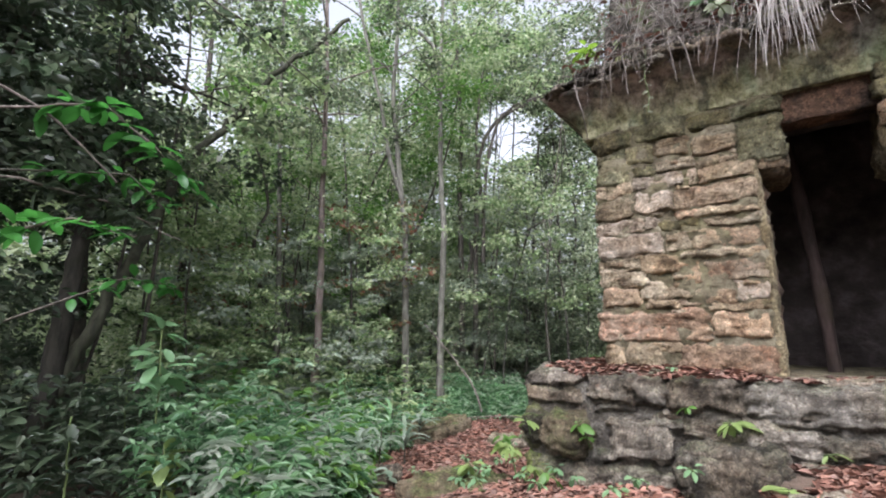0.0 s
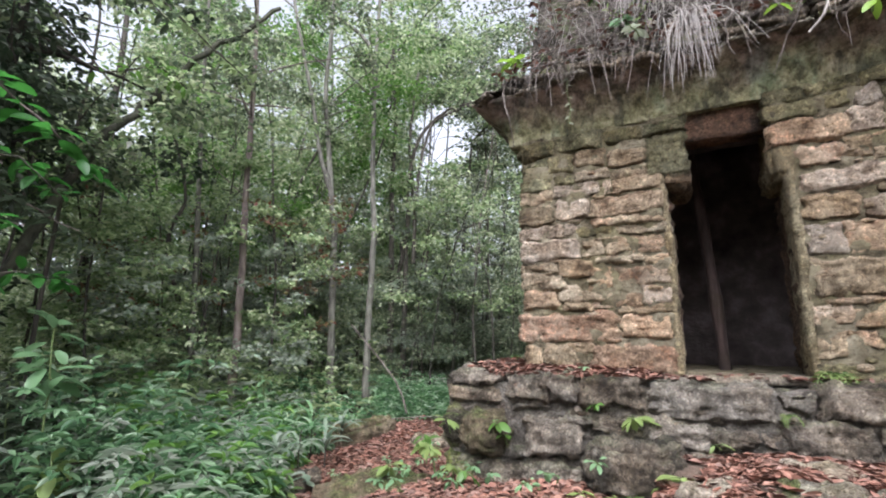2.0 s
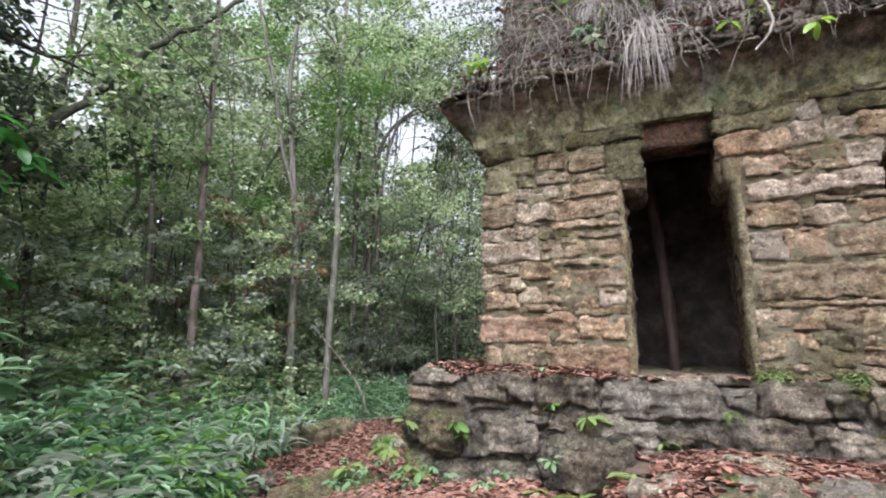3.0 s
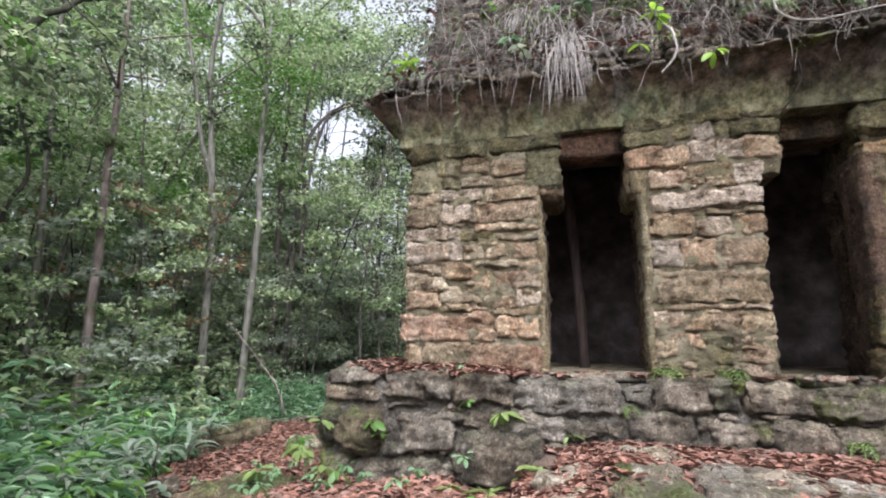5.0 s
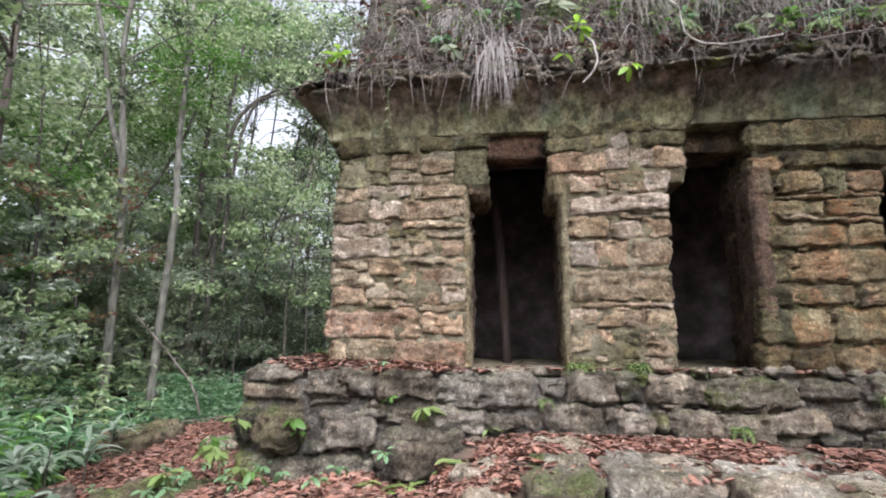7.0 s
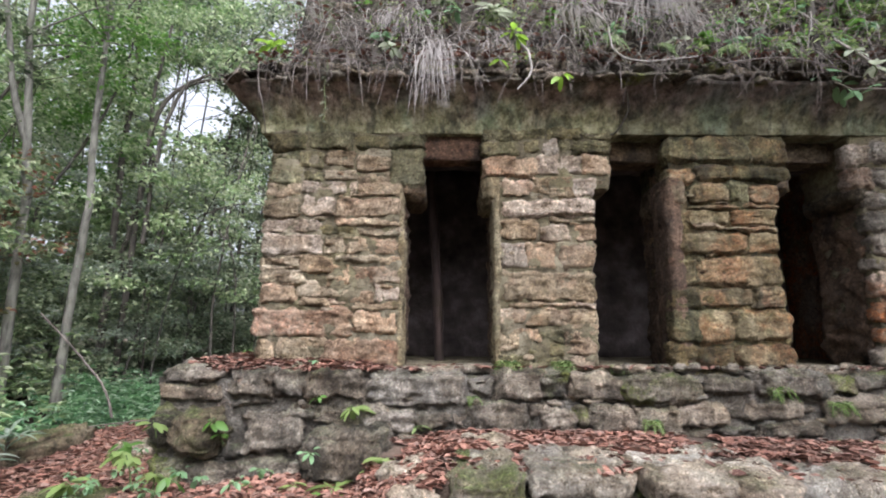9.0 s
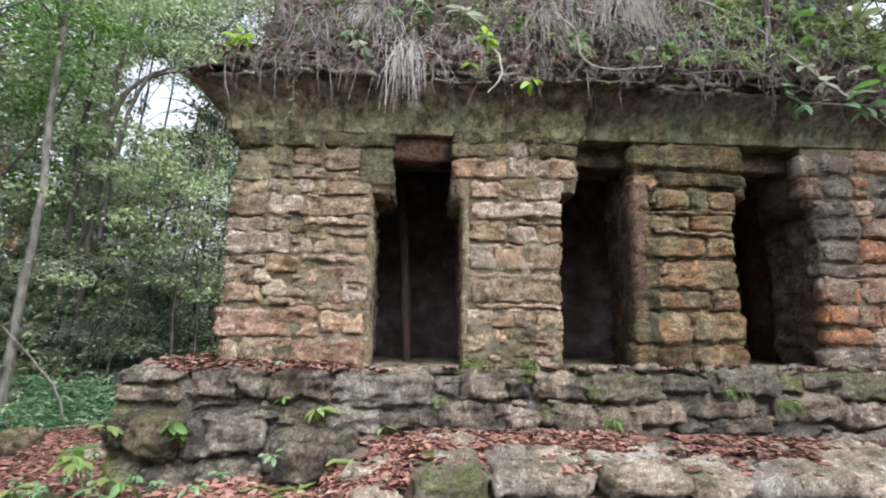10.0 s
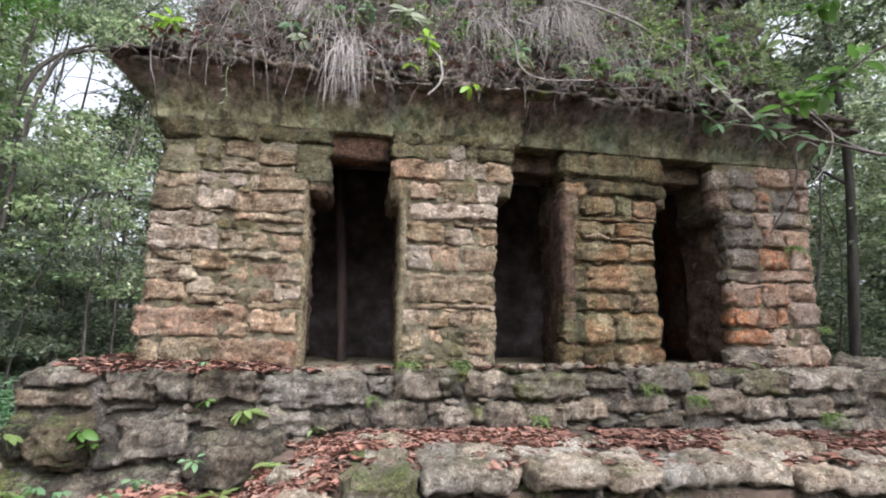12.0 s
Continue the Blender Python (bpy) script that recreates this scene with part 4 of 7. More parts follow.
def build_terrace():
    rng = random.Random(21)
    nx, ny = 130, 30
    xs, ys = np.linspace(1.0, 6.9, nx), np.linspace(-1.26, -0.2, ny)
    verts = [(x, y, terrace_height(x, y) - 0.004 - 0.13 * min(max((-0.96 - y) / 0.1, 0), 1) * (x > 1.9) - (0.0 if ys[0] < y and 1.01 < x else 0.5)) for y in ys for x in xs]
    faces = [(j * nx + i, j * nx + i + 1, (j + 1) * nx + i + 1, (j + 1) * nx + i) for j in range(ny - 1) for i in range(nx - 1)]
    core = tagged(mesh_object("terrace", verts, faces, SOIL), "low terrace of soil and flat stones before the plinth", "terrace", kind="structure")
    # the edge: one row of long flat stones over rough risers
    for xa, xb, y0, y1, dz in ((1.96, 2.46, -1.40, -0.86, 0.012), (2.45, 2.56, -1.30, -1.0, -0.02), (2.55, 3.02, -1.43, -0.84, 0.018), (3.0, 3.36, -1.44, -0.82, 0.008), (3.35, 3.66, -1.40, -0.9, 0.0), (3.64, 3.98, -1.38, -0.92, 0.008),
                               (3.97, 4.3, -1.36, -0.9, 0.015), (4.28, 4.62, -1.44, -1.0, -0.015), (4.6, 5.2, -1.43, -1.05, -0.03), (5.15, 5.9, -1.48, -1.0, -0.03), (5.85, 6.6, -1.48, -1.0, -0.03)):
        y0 += 0.11
        z1 = terrace_height((xa + xb) / 2, y0 + 0.15) + 0.012 + dz
        stone_piece(core, (xa + 0.006, y0, z1 - 0.125), (xb - 0.006, y1, z1), rng.random() * 90, STONE_STEP, "step_stone", rnd=0.036, rough=0.012, cell=0.022, most=38, twist=0.05, ragged=0.02)
        a = xa
        while a < xb - 0.05:
            b = min(a + rng.uniform(0.16, 0.34), xb)
            stone_piece(core, (a, y0 + 0.03 + rng.uniform(0, 0.06), 0.0), (b - 0.01, y0 + 0.4, z1 - 0.115), rng.random() * 90, (STONE_GREY, STONE_BLACK, STONE_PATCHED)[rng.randrange(3)], "riser_stone", rnd=0.04, rough=0.02, twist=0.05, ragged=0.02)
            a = b
    for x, y, w, d, h in [(4.1, -0.98, 0.75, 0.28, 0.05), (2.02, -0.92, 0.34, 0.2, 0.02), (1.62, -0.62, 0.4, 0.16, 0.03), (2.9, -0.85, 0.4, 0.22, 0.03), (1.14, -0.98, 0.3, 0.24, 0.03), (1.25, -1.28, 0.26, 0.2, 0.03)] + [
            (rng.uniform(1.5, 6.0), rng.uniform(-1.2, -0.55), rng.uniform(0.14, 0.42), rng.uniform(0.1, 0.24), rng.uniform(0.005, 0.03)) for _ in range(36)]:
        z = terrace_height(x + w / 2, y + d / 2)
        stone_piece(core, (x, y, z - 0.06), (x + w, y + d, z + h), rng.random() * 90, STONE_STEP, "flagstone", rnd=0.02, rough=0.014, twist=0.05, cell=0.03, most=16, ragged=0.02)
    ob = new("mossy_block")
    tagged(ob, "squared stone block partly covered in green moss on the terrace", "stone block")
    v, q = worn_block((1.56, -1.42, 0.22), (1.93, -0.76, 0.588), 3.3, rnd=0.05, rough=0.022, cell=0.024, most=26, twist=0.05, ragged=0.025)
    mesh_object("block", v, q, STONE_GREEN, ob)


build_terrace()


def boulder(name, label, lo, hi, seed, mat, rough=0.05):
    v, q = worn_block(lo, hi, seed, cell=0.04, rnd=0.4 * min(np.array(hi) - np.array(lo)), rough=rough * 0.7, most=24)
    return tagged(mesh_object(name, v, q, mat), label, "rock")


boulder("rock_slab", "low moss-covered rock slab at the path's edge", (-1.35, -0.95, -0.02), (-0.35, -0.35, 0.24), 2.2, STONE_BROWN)
boulder("rock_slab", "half-buried mossy stone by the plinth's foot", (-0.45, -1.1, 0.0), (0.5, -0.55, 0.22), 7.2, STONE_BROWN)
boulder("kerb_stone", "long mossy kerb stone beside the leaf-strewn path", (-2.66, 0.55, -0.02), (-2.30, 1.75, 0.29), 5.2, STONE_BROWN)
boulder("fallen_stone", "small grey fallen stone half covered by leaves", (-2.0, -0.75, 0.0), (-1.65, -0.45, 0.17), 6.2, STONE_GREY)
boulder("fallen_stone", "flat pale stone lying in the dead leaves", (-1.75, 1.1, 0.05), (-1.3, 1.4, 0.17), 8.2, STONE_PALE)
# ---- dead leaves ----
def scatter_dry(name, label, rng, pts, size=0.085):
    n = len(pts)
    ang = rng.uniform(0, 2 * math.pi, n)
    along = np.stack([np.cos(ang), np.sin(ang), rng.normal(0, 0.15, n)], 1)
    v, f = leaves(np.asarray(pts), along, size * rng.uniform(0.45, 1.35, n), 0.5, rng, fold=0.1, tilt=0.24)
    return tagged(mesh_object(name, v, f, LEAF_DRY, smooth=False), label, "leaf litter", kind="stuff")


def mould_height(x, y):
    """Leaf mould heaped against the first pier's foot and round its corner."""
    fall = min(1.0, max(0.0, (1.35 - x) / 0.5)) * min(1.0, max(0.0, (x + 0.56) / 0.2))
    d = min(max(y + 0.27, 0.0), 0.28)
    return PLINTH_Z - 0.015 + fall * (0.26 * d + 0.012 * noise.noise(Vector((x * 5, y * 5, 4)))) + 0.03 * fall


def build_mould():
    xs, ys = np.linspace(-0.52, 1.4, 60), np.linspace(-0.1, 1.3, 50)
    verts = [(x, y, mould_height(x, y)) for y in ys for x in xs]
    faces = [(j * 60 + i, j * 60 + i + 1, (j + 1) * 60 + i + 1, (j + 1) * 60 + i) for j in range(49) for i in range(59) if xs[i] < 0.05 or ys[j] < 0.03]
    tagged(mesh_object("leaf_mould", verts, faces, SOIL), "brown leaf mould heaped on the plinth's edge", "leaf mould", kind="stuff")


build_mould()
rngl = np.random.default_rng(4)
pts = []
while len(pts) < 820:
    x, y = rngl.uniform(-0.45, 1.35), -0.02 - 0.29 * rngl.random() ** 1.5
    if x < 0.0 and rngl.random() < 0.6:
        y = rngl.uniform(-0.27, 1.3)
    if 1.1 < x and rngl.random() < 0.5:
        continue
    pts.append((x, y, max(mould_height(x, y), PLINTH_Z + 0.014) + 0.003 + 0.008 * rngl.random()))
for _ in range(260):
    pts.append((rngl.uniform(1.3, 6.0), rngl.uniform(-0.16, 0.02), PLINTH_Z + 0.03))
scatter_dry("plinth_leaf_litter", "fallen reddish-brown leaves on the plinth's edge", rngl, pts, 0.085)
pts = []
while len(pts) < 7600:
    x, y = rngl.uniform(1.05, 6.6), rngl.uniform(-1.24, -0.4)
    if x > 1.5 and y < -0.84 and rngl.random() < 0.9 or rngl.random() < (x - 2.8) * 0.24 or noise.noise(Vector((x * 3, y * 3, 6))) < rngl.normal(-0.15, 0.15):
        continue
    pts.append((x, y, terrace_height(x, y) + 0.008 + 0.014 * rngl.random()))
scatter_dry("terrace_leaf_litter", "fallen reddish-brown leaves on the terrace", rngl, pts)


def path_edge(x, y):
    """How far a place lies beyond the path's edge, into the undergrowth."""
    e = -2.25 - 0.6 * y if y < 0 else -2.25 - 0.35 * y + 0.06 * y * y
    if y > 2.3:
        e += 1.6 * min(1.0, y - 2.3)
    return e - x + 0.3 * noise.noise(Vector((x * 1.6, y * 1.6, 5)))


pts = []
while len(pts) < 24000:
    x, y = rngl.uniform(-3.6, 2.6), rngl.uniform(-3.2, 3.4)
    d = max(path_edge(x, y) * 2.2, (-1.1 - y) * 0.75 + 0.25 * noise.noise(Vector((x, y, 8))), (y - 2.4) * 1.5, (x - 1.1) * 1.2)
    if x > -0.6 and y > -0.4 or x > 1.1 and y > -1.3 or rngl.random() < d * 1.1:
        continue
    pts.append((x, y, ground_height(x, y) + 0.012 + 0.03 * rngl.random()))
scatter_dry("path_leaf_litter", "fallen reddish-brown leaves along the forest path", rngl, pts)
pts = [(x, y, ground_height(x, y) + 0.03) for x, y in zip(rngl.uniform(-9, 9, 14000), rngl.uniform(-8, 9, 14000)) if not (-0.6 < x < 7.3 and -1.3 < y < 3.6)]
scatter_dry("forest_leaf_litter", "brown leaves strewn over the forest floor", rngl, pts, 0.08)


# ---- trees ----
def bent(a, b, bow, n, rng, wob=0.05):
    a, b, bow = np.array(a), np.array(b), np.array(bow)
    out = []
    ph = rng.uniform(0, 6, 4)
    for k in range(n):
        t = k / (n - 1)
        p = a + (b - a) * t + bow * math.sin(math.pi * t)
        p = p + wob * np.array((math.sin(t * 7 + ph[0]) + 0.5 * math.sin(t * 17 + ph[1]), math.sin(t * 6 + ph[2]), 0)) * t
        out.append(p)
    return out


OPENINGS = ((28.7, 23.9, 3.9, 3.6), (30.7, 18.8, 1.7, 2.2), (67.0, 28.0, 3.7, 4.3), (63.0, 22.0, 2.6, 2.6), (49.5, 35.5, 3.5, 3.0), (42.0, 31.0, 1.6, 3.5), (-48.5, 28.0, 2.2, 2.5))


def thinned(centres, rng, keep=0.05):
    """Leaves the canopy's openings to the sky free."""
    d = centres - np.array((EYE[0], EYE[1], 1.28))
    bearing = np.degrees(np.arctan2(-d[:, 0], d[:, 1]))
    rise = np.degrees(np.arctan2(d[:, 2], np.hypot(d[:, 0], d[:, 1])))
    ok = np.ones(len(d), bool)
    for b, r, wb, wr in OPENINGS:
        q = ((bearing - b) / wb) ** 2 + ((rise - r) / wr) ** 2
        ok &= (q > 1) | (rng.random(len(d)) < keep)
    # clumps above the view are mostly dropped so light reaches the understorey
    ok &= (rise < 39) | (rng.random(len(d)) < 0.05)
    return centres[ok]


def tree(bearing, far, height, radius, lean=(0, 0), bark=BARK_PALE, leaf=LEAF_MID, seed=0, crown=(0.45, 2.2), clumps=46, label="slender pale-barked forest tree with a thin high crown", leafsize=0.125, limbs=9, bow=0.28):
    rng = np.random.default_rng(seed + 100)
    x, y = spot(bearing, far)
    z0 = ground_height(x, y) - 0.15
    t = thing("tree", label, "tree", "forest trees", at=(x, y, z0))
    top = np.array((lean[0], lean[1], height))
    stem = bent((0, 0, 0), top, (rng.uniform(-bow, bow), rng.uniform(-bow, bow), 0), 18, rng, 0.13)
    rad = [0.76 * radius * (1.25 - 0.25 * min(k / 2, 1)) * (1 - 0.75 * (k / 17) ** 1.2) for k in range(18)]
    v, f = tube(stem, rad, 10)
    trunk = mesh_object("trunk", v, f, bark, t)
    centres, limbv = [], []
    for k in range(limbs):
        s = crown[0] + (1 - crown[0]) * (k + rng.random()) / limbs
        i = min(int(s * 17), 16)
        a = stem[i]
        ang = rng.uniform(0, 2 * math.pi)
        L = crown[1] * rng.uniform(0.6, 1.15) * (1.15 - 0.5 * s)
        b = a + np.array((math.cos(ang) * L, math.sin(ang) * L, L * rng.uniform(0.15, 0.8)))
        path = bent(a, b, (0, 0, 0.15 * L), 7, rng, 0.06)
        limbv.append(tube(path, [max(rad[i] * 0.45 * (1 - 0.8 * q / 6), 0.006) for q in range(7)], 5))
        for q in (3, 4, 5, 6, 6):
            centres.append(path[q] + rng.normal(0, 0.28, 3))
    for v, f in limbv:
        mesh_object("limb", v, f, bark, trunk)
    c = np.array(centres)
    c = c[rng.integers(0, len(c), clumps)] + rng.normal(0, 0.35, (clumps, 3))
    c = thinned(c + (x, y, z0), rng) - (x, y, z0)
    if len(c):
        v, f = leaf_clumps(rng, c, rng.uniform(0.25, 0.6, len(c)), 70, leafsize * 0.85, plain=far > 10.5)
        mesh_object("crown", v, f, leaf, t)
    return t


def stem_tree(ways, far, radius, bark, leaf, seed, label, clumps=30, fork=()):
    """A tree whose stem winds through places given by bearing and rise, with a thin crown about its upper part."""
    rng = np.random.default_rng(seed)
    x, y = spot(ways[0][0], far)
    base = np.array((x, y, ground_height(x, y) - 0.1))
    t = thing("tree", label, "tree", "forest trees", at=tuple(base))

    def smooth(way):
        p = [np.array((*spot(b, far), 1.28 + far * math.tan(radians(e)))) - base for b, e in way]
        p = [p[0] * 2 - p[1]] + p + [p[-1] * 2 - p[-2]]
        out = []
        for k in range(1, len(p) - 2):
            for s in np.linspace(0, 1, 6)[:-1]:
                a, b, c, d = p[k - 1:k + 3]
                out.append(0.5 * (2 * b + (c - a) * s + (2 * a - 5 * b + 4 * c - d) * s * s + (3 * b - a - 3 * c + d) * s ** 3) + rng.normal(0, 0.006, 3))
        return out + [p[-2]]

    path = [np.zeros(3)] + smooth(ways)
    top = path[-1] + (path[-1] - path[-4]) * 2.2
    path += [path[-1] + (top - path[-1]) * q for q in (0.33, 0.66, 1.0)]
    n = len(path)
    v, f = tube(path, [radius * (1.2 - 0.2 * min(k / 4, 1)) * (1 - 0.55 * k / n) for k in range(n)], 11)
    trunk = mesh_object("trunk", v, f, bark, t)
    ends = path[int(n * 0.6):]
    for way in fork:
        arm = smooth(way)
        v, f = tube(arm, [radius * 0.75 * (1 - 0.45 * k / len(arm)) for k in range(len(arm))], 9)
        mesh_object("limb", v, f, bark, trunk)
        ends = ends + arm[len(arm) // 2:]
    c = []
    for k in range(9):
        a = ends[int(rng.integers(0, len(ends)))]
        ang, L = rng.uniform(0, 2 * math.pi), rng.uniform(0.8, 1.9)
        twig = bent(a, a + np.array((math.cos(ang) * L, math.sin(ang) * L, L * rng.uniform(0.1, 0.7))), (0, 0, 0.1), 6, rng, 0.05)
        v, f = tube(twig, [max(radius * 0.3 * (1 - 0.15 * q), 0.006) for q in range(6)], 5)
        mesh_object("limb", v, f, bark, trunk)
        c += [twig[q] + rng.normal(0, 0.25, 3) for q in (2, 3, 4, 5, 5)]
    c = np.array(c)[rng.integers(0, len(c), clumps)] + rng.normal(0, 0.25, (clumps, 3))
    c = thinned(c + base, rng) - base
    v, f = leaf_clumps(rng, c, rng.uniform(0.25, 0.55, len(c)), 75, 0.075, plain=False)
    mesh_object("crown", v, f, leaf, t)


PALE_TREE = "slender pale-barked forest tree with a thin high crown"
stem_tree(((41.1, -5.7), (41.2, 5.2), (41.3, 11.9), (41.9, 17.5), (42.4, 22.4), (43.0, 27.4), (42.6, 34.4), (42.5, 37.7)), 8.2, 0.062, BARK_PALE, LEAF_BRIGHT, 1, "pale forked forest tree with a thin high crown", fork=(((41.7, 16.5), (42.5, 18.5), (43.6, 22.3), (44.8, 27.9), (46.4, 33.0), (47.6, 37.3)),))
stem_tree(((37.1, -4.5), (37.0, 2.6), (36.6, 11.9), (36.9, 17.9), (37.0, 26.3), (36.9, 32.3), (36.6, 37.8)), 8.4, 0.062, BARK_PALE, LEAF_MID, 2, PALE_TREE, fork=(((36.9, 29.5), (37.8, 33), (39.6, 34.5), (42.0, 35.5)),))
stem_tree(((51.2, -7.0), (51.1, 5.1), (51.2, 11.6), (51.3, 19.3), (51.3, 26.7), (51.6, 34.0)), 7.2, 0.058, BARK_RUSSET, LEAF, 3, "slender russet-grey forest tree with a thin high crown")
stem_tree(((55.2, -5.5), (55.7, 9.4), (56.1, 17.0), (56.5, 24.9), (56.8, 32.8)), 7.8, 0.046, BARK_PALE, LEAF, 4, PALE_TREE)
stem_tree(((34.4, -5.7), (34.4, 9.9), (34.5, 18.0), (34.2, 25.0), (34.8, 34.0)), 10.0, 0.066, BARK_DARK, LEAF_MID, 5, "dark slender forest tree behind pale ones")
stem_tree(((33.0, -4.0), (32.6, 13.3), (32.3, 20.0), (30.4, 24.6), (26.1, 26.8), (21.1, 27.9)), 9.6, 0.052, BARK_DARK, LEAF, 6, "dark forest tree arching over a gap in the canopy")
stem_tree(((26.2, -4.0), (25.6, 4.0), (25.7, 11.7), (25.2, 17.0)), 12.0, 0.06, BARK_DARK, LEAF_LIGHTENED, 7, "thin dark forest tree in the shade")
stem_tree(((75.6, -10.5), (74.8, -1.9), (74.4, 3.2), (74.1, 8.4), (73.0, 18.0), (72.6, 30.0)), 5.6, 0.10, BARK_BLACK, LEAF_SHADE, 8, "dark thick tree trunk in the thicket's shade")
tree(34.0, 12.5, 10.0, 0.05, (0.9, 0.5), seed=6, leaf=LEAF_MID)
tree(25.5, 12.8, 9.0, 0.05, (0.2, 0.4), seed=7, bark=BARK_DARK, leaf=LEAF)
tree(29.0, 14.5, 11.0, 0.06, (0.3, 0.2), seed=8, bark=BARK_DARK, leaf=LEAF)
tree(23.0, 11.5, 9.5, 0.055, (-0.3, 0.2), seed=9, bark=BARK_DARK, leaf=LEAF)
tree(22.2, 12.2, 9.5, 0.05, (-0.2, 0.2), seed=19, bark=BARK_DARK, leaf=LEAF_MID, crown=(0.5, 1.5), clumps=60, label="slender dark-barked forest tree with a leafy crown")
tree(30.5, 13.5, 11.5, 0.05, (0.1, 0.2), seed=20, bark=BARK_DARK, leaf=LEAF_MID, crown=(0.6, 2.0), clumps=44, label="slender dark-barked forest tree with a leafy crown")
tree(44.0, 12.6, 12.0, 0.07, (0.3, 0.2), seed=10, leaf=LEAF_LIGHTENED)
tree(45.0, 14.0, 12.5, 0.08, (-0.3, 0.2), seed=11, leaf=LEAF_LIGHTENED)
tree(58.5, 13.0, 12.5, 0.08, (-0.3, 0.2), seed=12, leaf=LEAF_LIGHTENED)
tree(72.5, 7.0, 10.5, 0.13, (-0.6, 0.2), seed=13, bark=BARK_DARK, leaf=LEAF_SHADE, crown=(0.2, 2.4), clumps=44, label="dark-barked tree in the shade with low dense branches")
tree(78.5, 6.0, 9.5, 0.10, (-0.3, -0.2), seed=14, bark=BARK_DARK, leaf=LEAF_SHADE, crown=(0.2, 2.2), clumps=44, label="dark-barked tree in the shade with low dense branches")
tree(66.0, 9.0, 11.5, 0.09, (-0.3, 0.4), seed=15, bark=BARK_DARK, leaf=LEAF_MID, crown=(0.25, 2.2), clumps=40)
tree(-47.5, 11.5, 11.0, 0.12, (0.4, 0.2), seed=16, bark=BARK_DARK, leaf=LEAF_MID, crown=(0.3, 2.4), clumps=80)
tree(-51.0, 9.0, 10.0, 0.10, (0.2, 0.2), seed=17, bark=BARK_BLACK, leaf=LEAF, crown=(0.3, 2.4), clumps=80)
tree(-44.0, 15.0, 12.0, 0.12, (0.2, 0.2), seed=18, bark=BARK_DARK, leaf=LEAF, crown=(0.25, 2.6), clumps=80)
for k, (b, r) in enumerate(((8, 14), (-8, 15), (-22, 14), (-34, 14), (104, 10.5), (128, 10), (150, 10), (178, 10), (-150, 9), (-120, 9), (-95, 8), (-72, 9))):
    tree(b, r, 11.5, 0.1, (0.2, 0.1), seed=30 + k, leaf=LEAF, crown=(0.3, 2.6), clumps=22, limbs=10)


for k, (b, r) in enumerate(((21, 9.5), (24.5, 8.8), (27.5, 9.6), (30.2, 10.4), (33, 9.0), (38.5, 10.2), (42, 8.6), (44, 9.8), (47.5, 8.4), (52.5, 8.2), (57, 7.6), (60, 8.2), (63, 7.0), (68, 6.4), (70.5, 7.8), (75, 5.8), (-46, 8.8), (-49, 10.2))):
    tree(b, r, 4.2 + 3.1 * (k * 0.37 % 1), 0.021 + 0.013 * (k * 0.61 % 1), (0.5 * math.sin(k * 2.1), 0.3 * math.cos(k * 1.3)), BARK_DARK, LEAF_MID, 200 + k, (0.35, 1.3), 15, "thin dark sapling of the forest understorey", 0.10, 6, 0.4)


def shading_tree(bearing, far, z, reach, clumps, seed, label="unseen broad tree added to shade the temple's end"):
    """A broad tree out of view, added so its boughs shade part of the clearing."""
    rng = np.random.default_rng(seed)
    x, y = spot(bearing, far)
    t = thing("shading_tree", label, "tree", "forest trees", at=(x, y, -0.1))
    v, f = tube(bent((0, 0, 0), (0.3, 0.2, z + 3), (0.1, 0.1, 0), 12, rng), [0.17 * (1 - 0.06 * k) for k in range(12)], 10)
    mesh_object("trunk", v, f, BARK_DARK, t)
    c = []
    for k in range(9):
        a = np.array((0.2, 0.1, z - 0.5 + 0.35 * k))
        b = np.array((reach[0] - x + rng.normal(0, 1.6), reach[1] - y + rng.normal(0, 1.3), z + 0.4 * k + rng.normal(0, 0.3)))
        path = bent(a, b, (0, 0, 0.3), 8, rng)
        v, f = tube(path, [0.06 * (1 - 0.1 * q) for q in range(8)], 6)
        mesh_object("limb", v, f, BARK_DARK, t)
        c += [p + rng.normal(0, 0.5, 3) for p in path[3:] for _ in range(clumps // 45 + 1)]
    v, f = leaf_clumps(rng, np.array(c), 0.6, 70, 0.14)
    mesh_object("crown", v, f, LEAF, t)


shading_tree(-78, 7.0, 5.6, (5.8, -1.7), 44, 61)


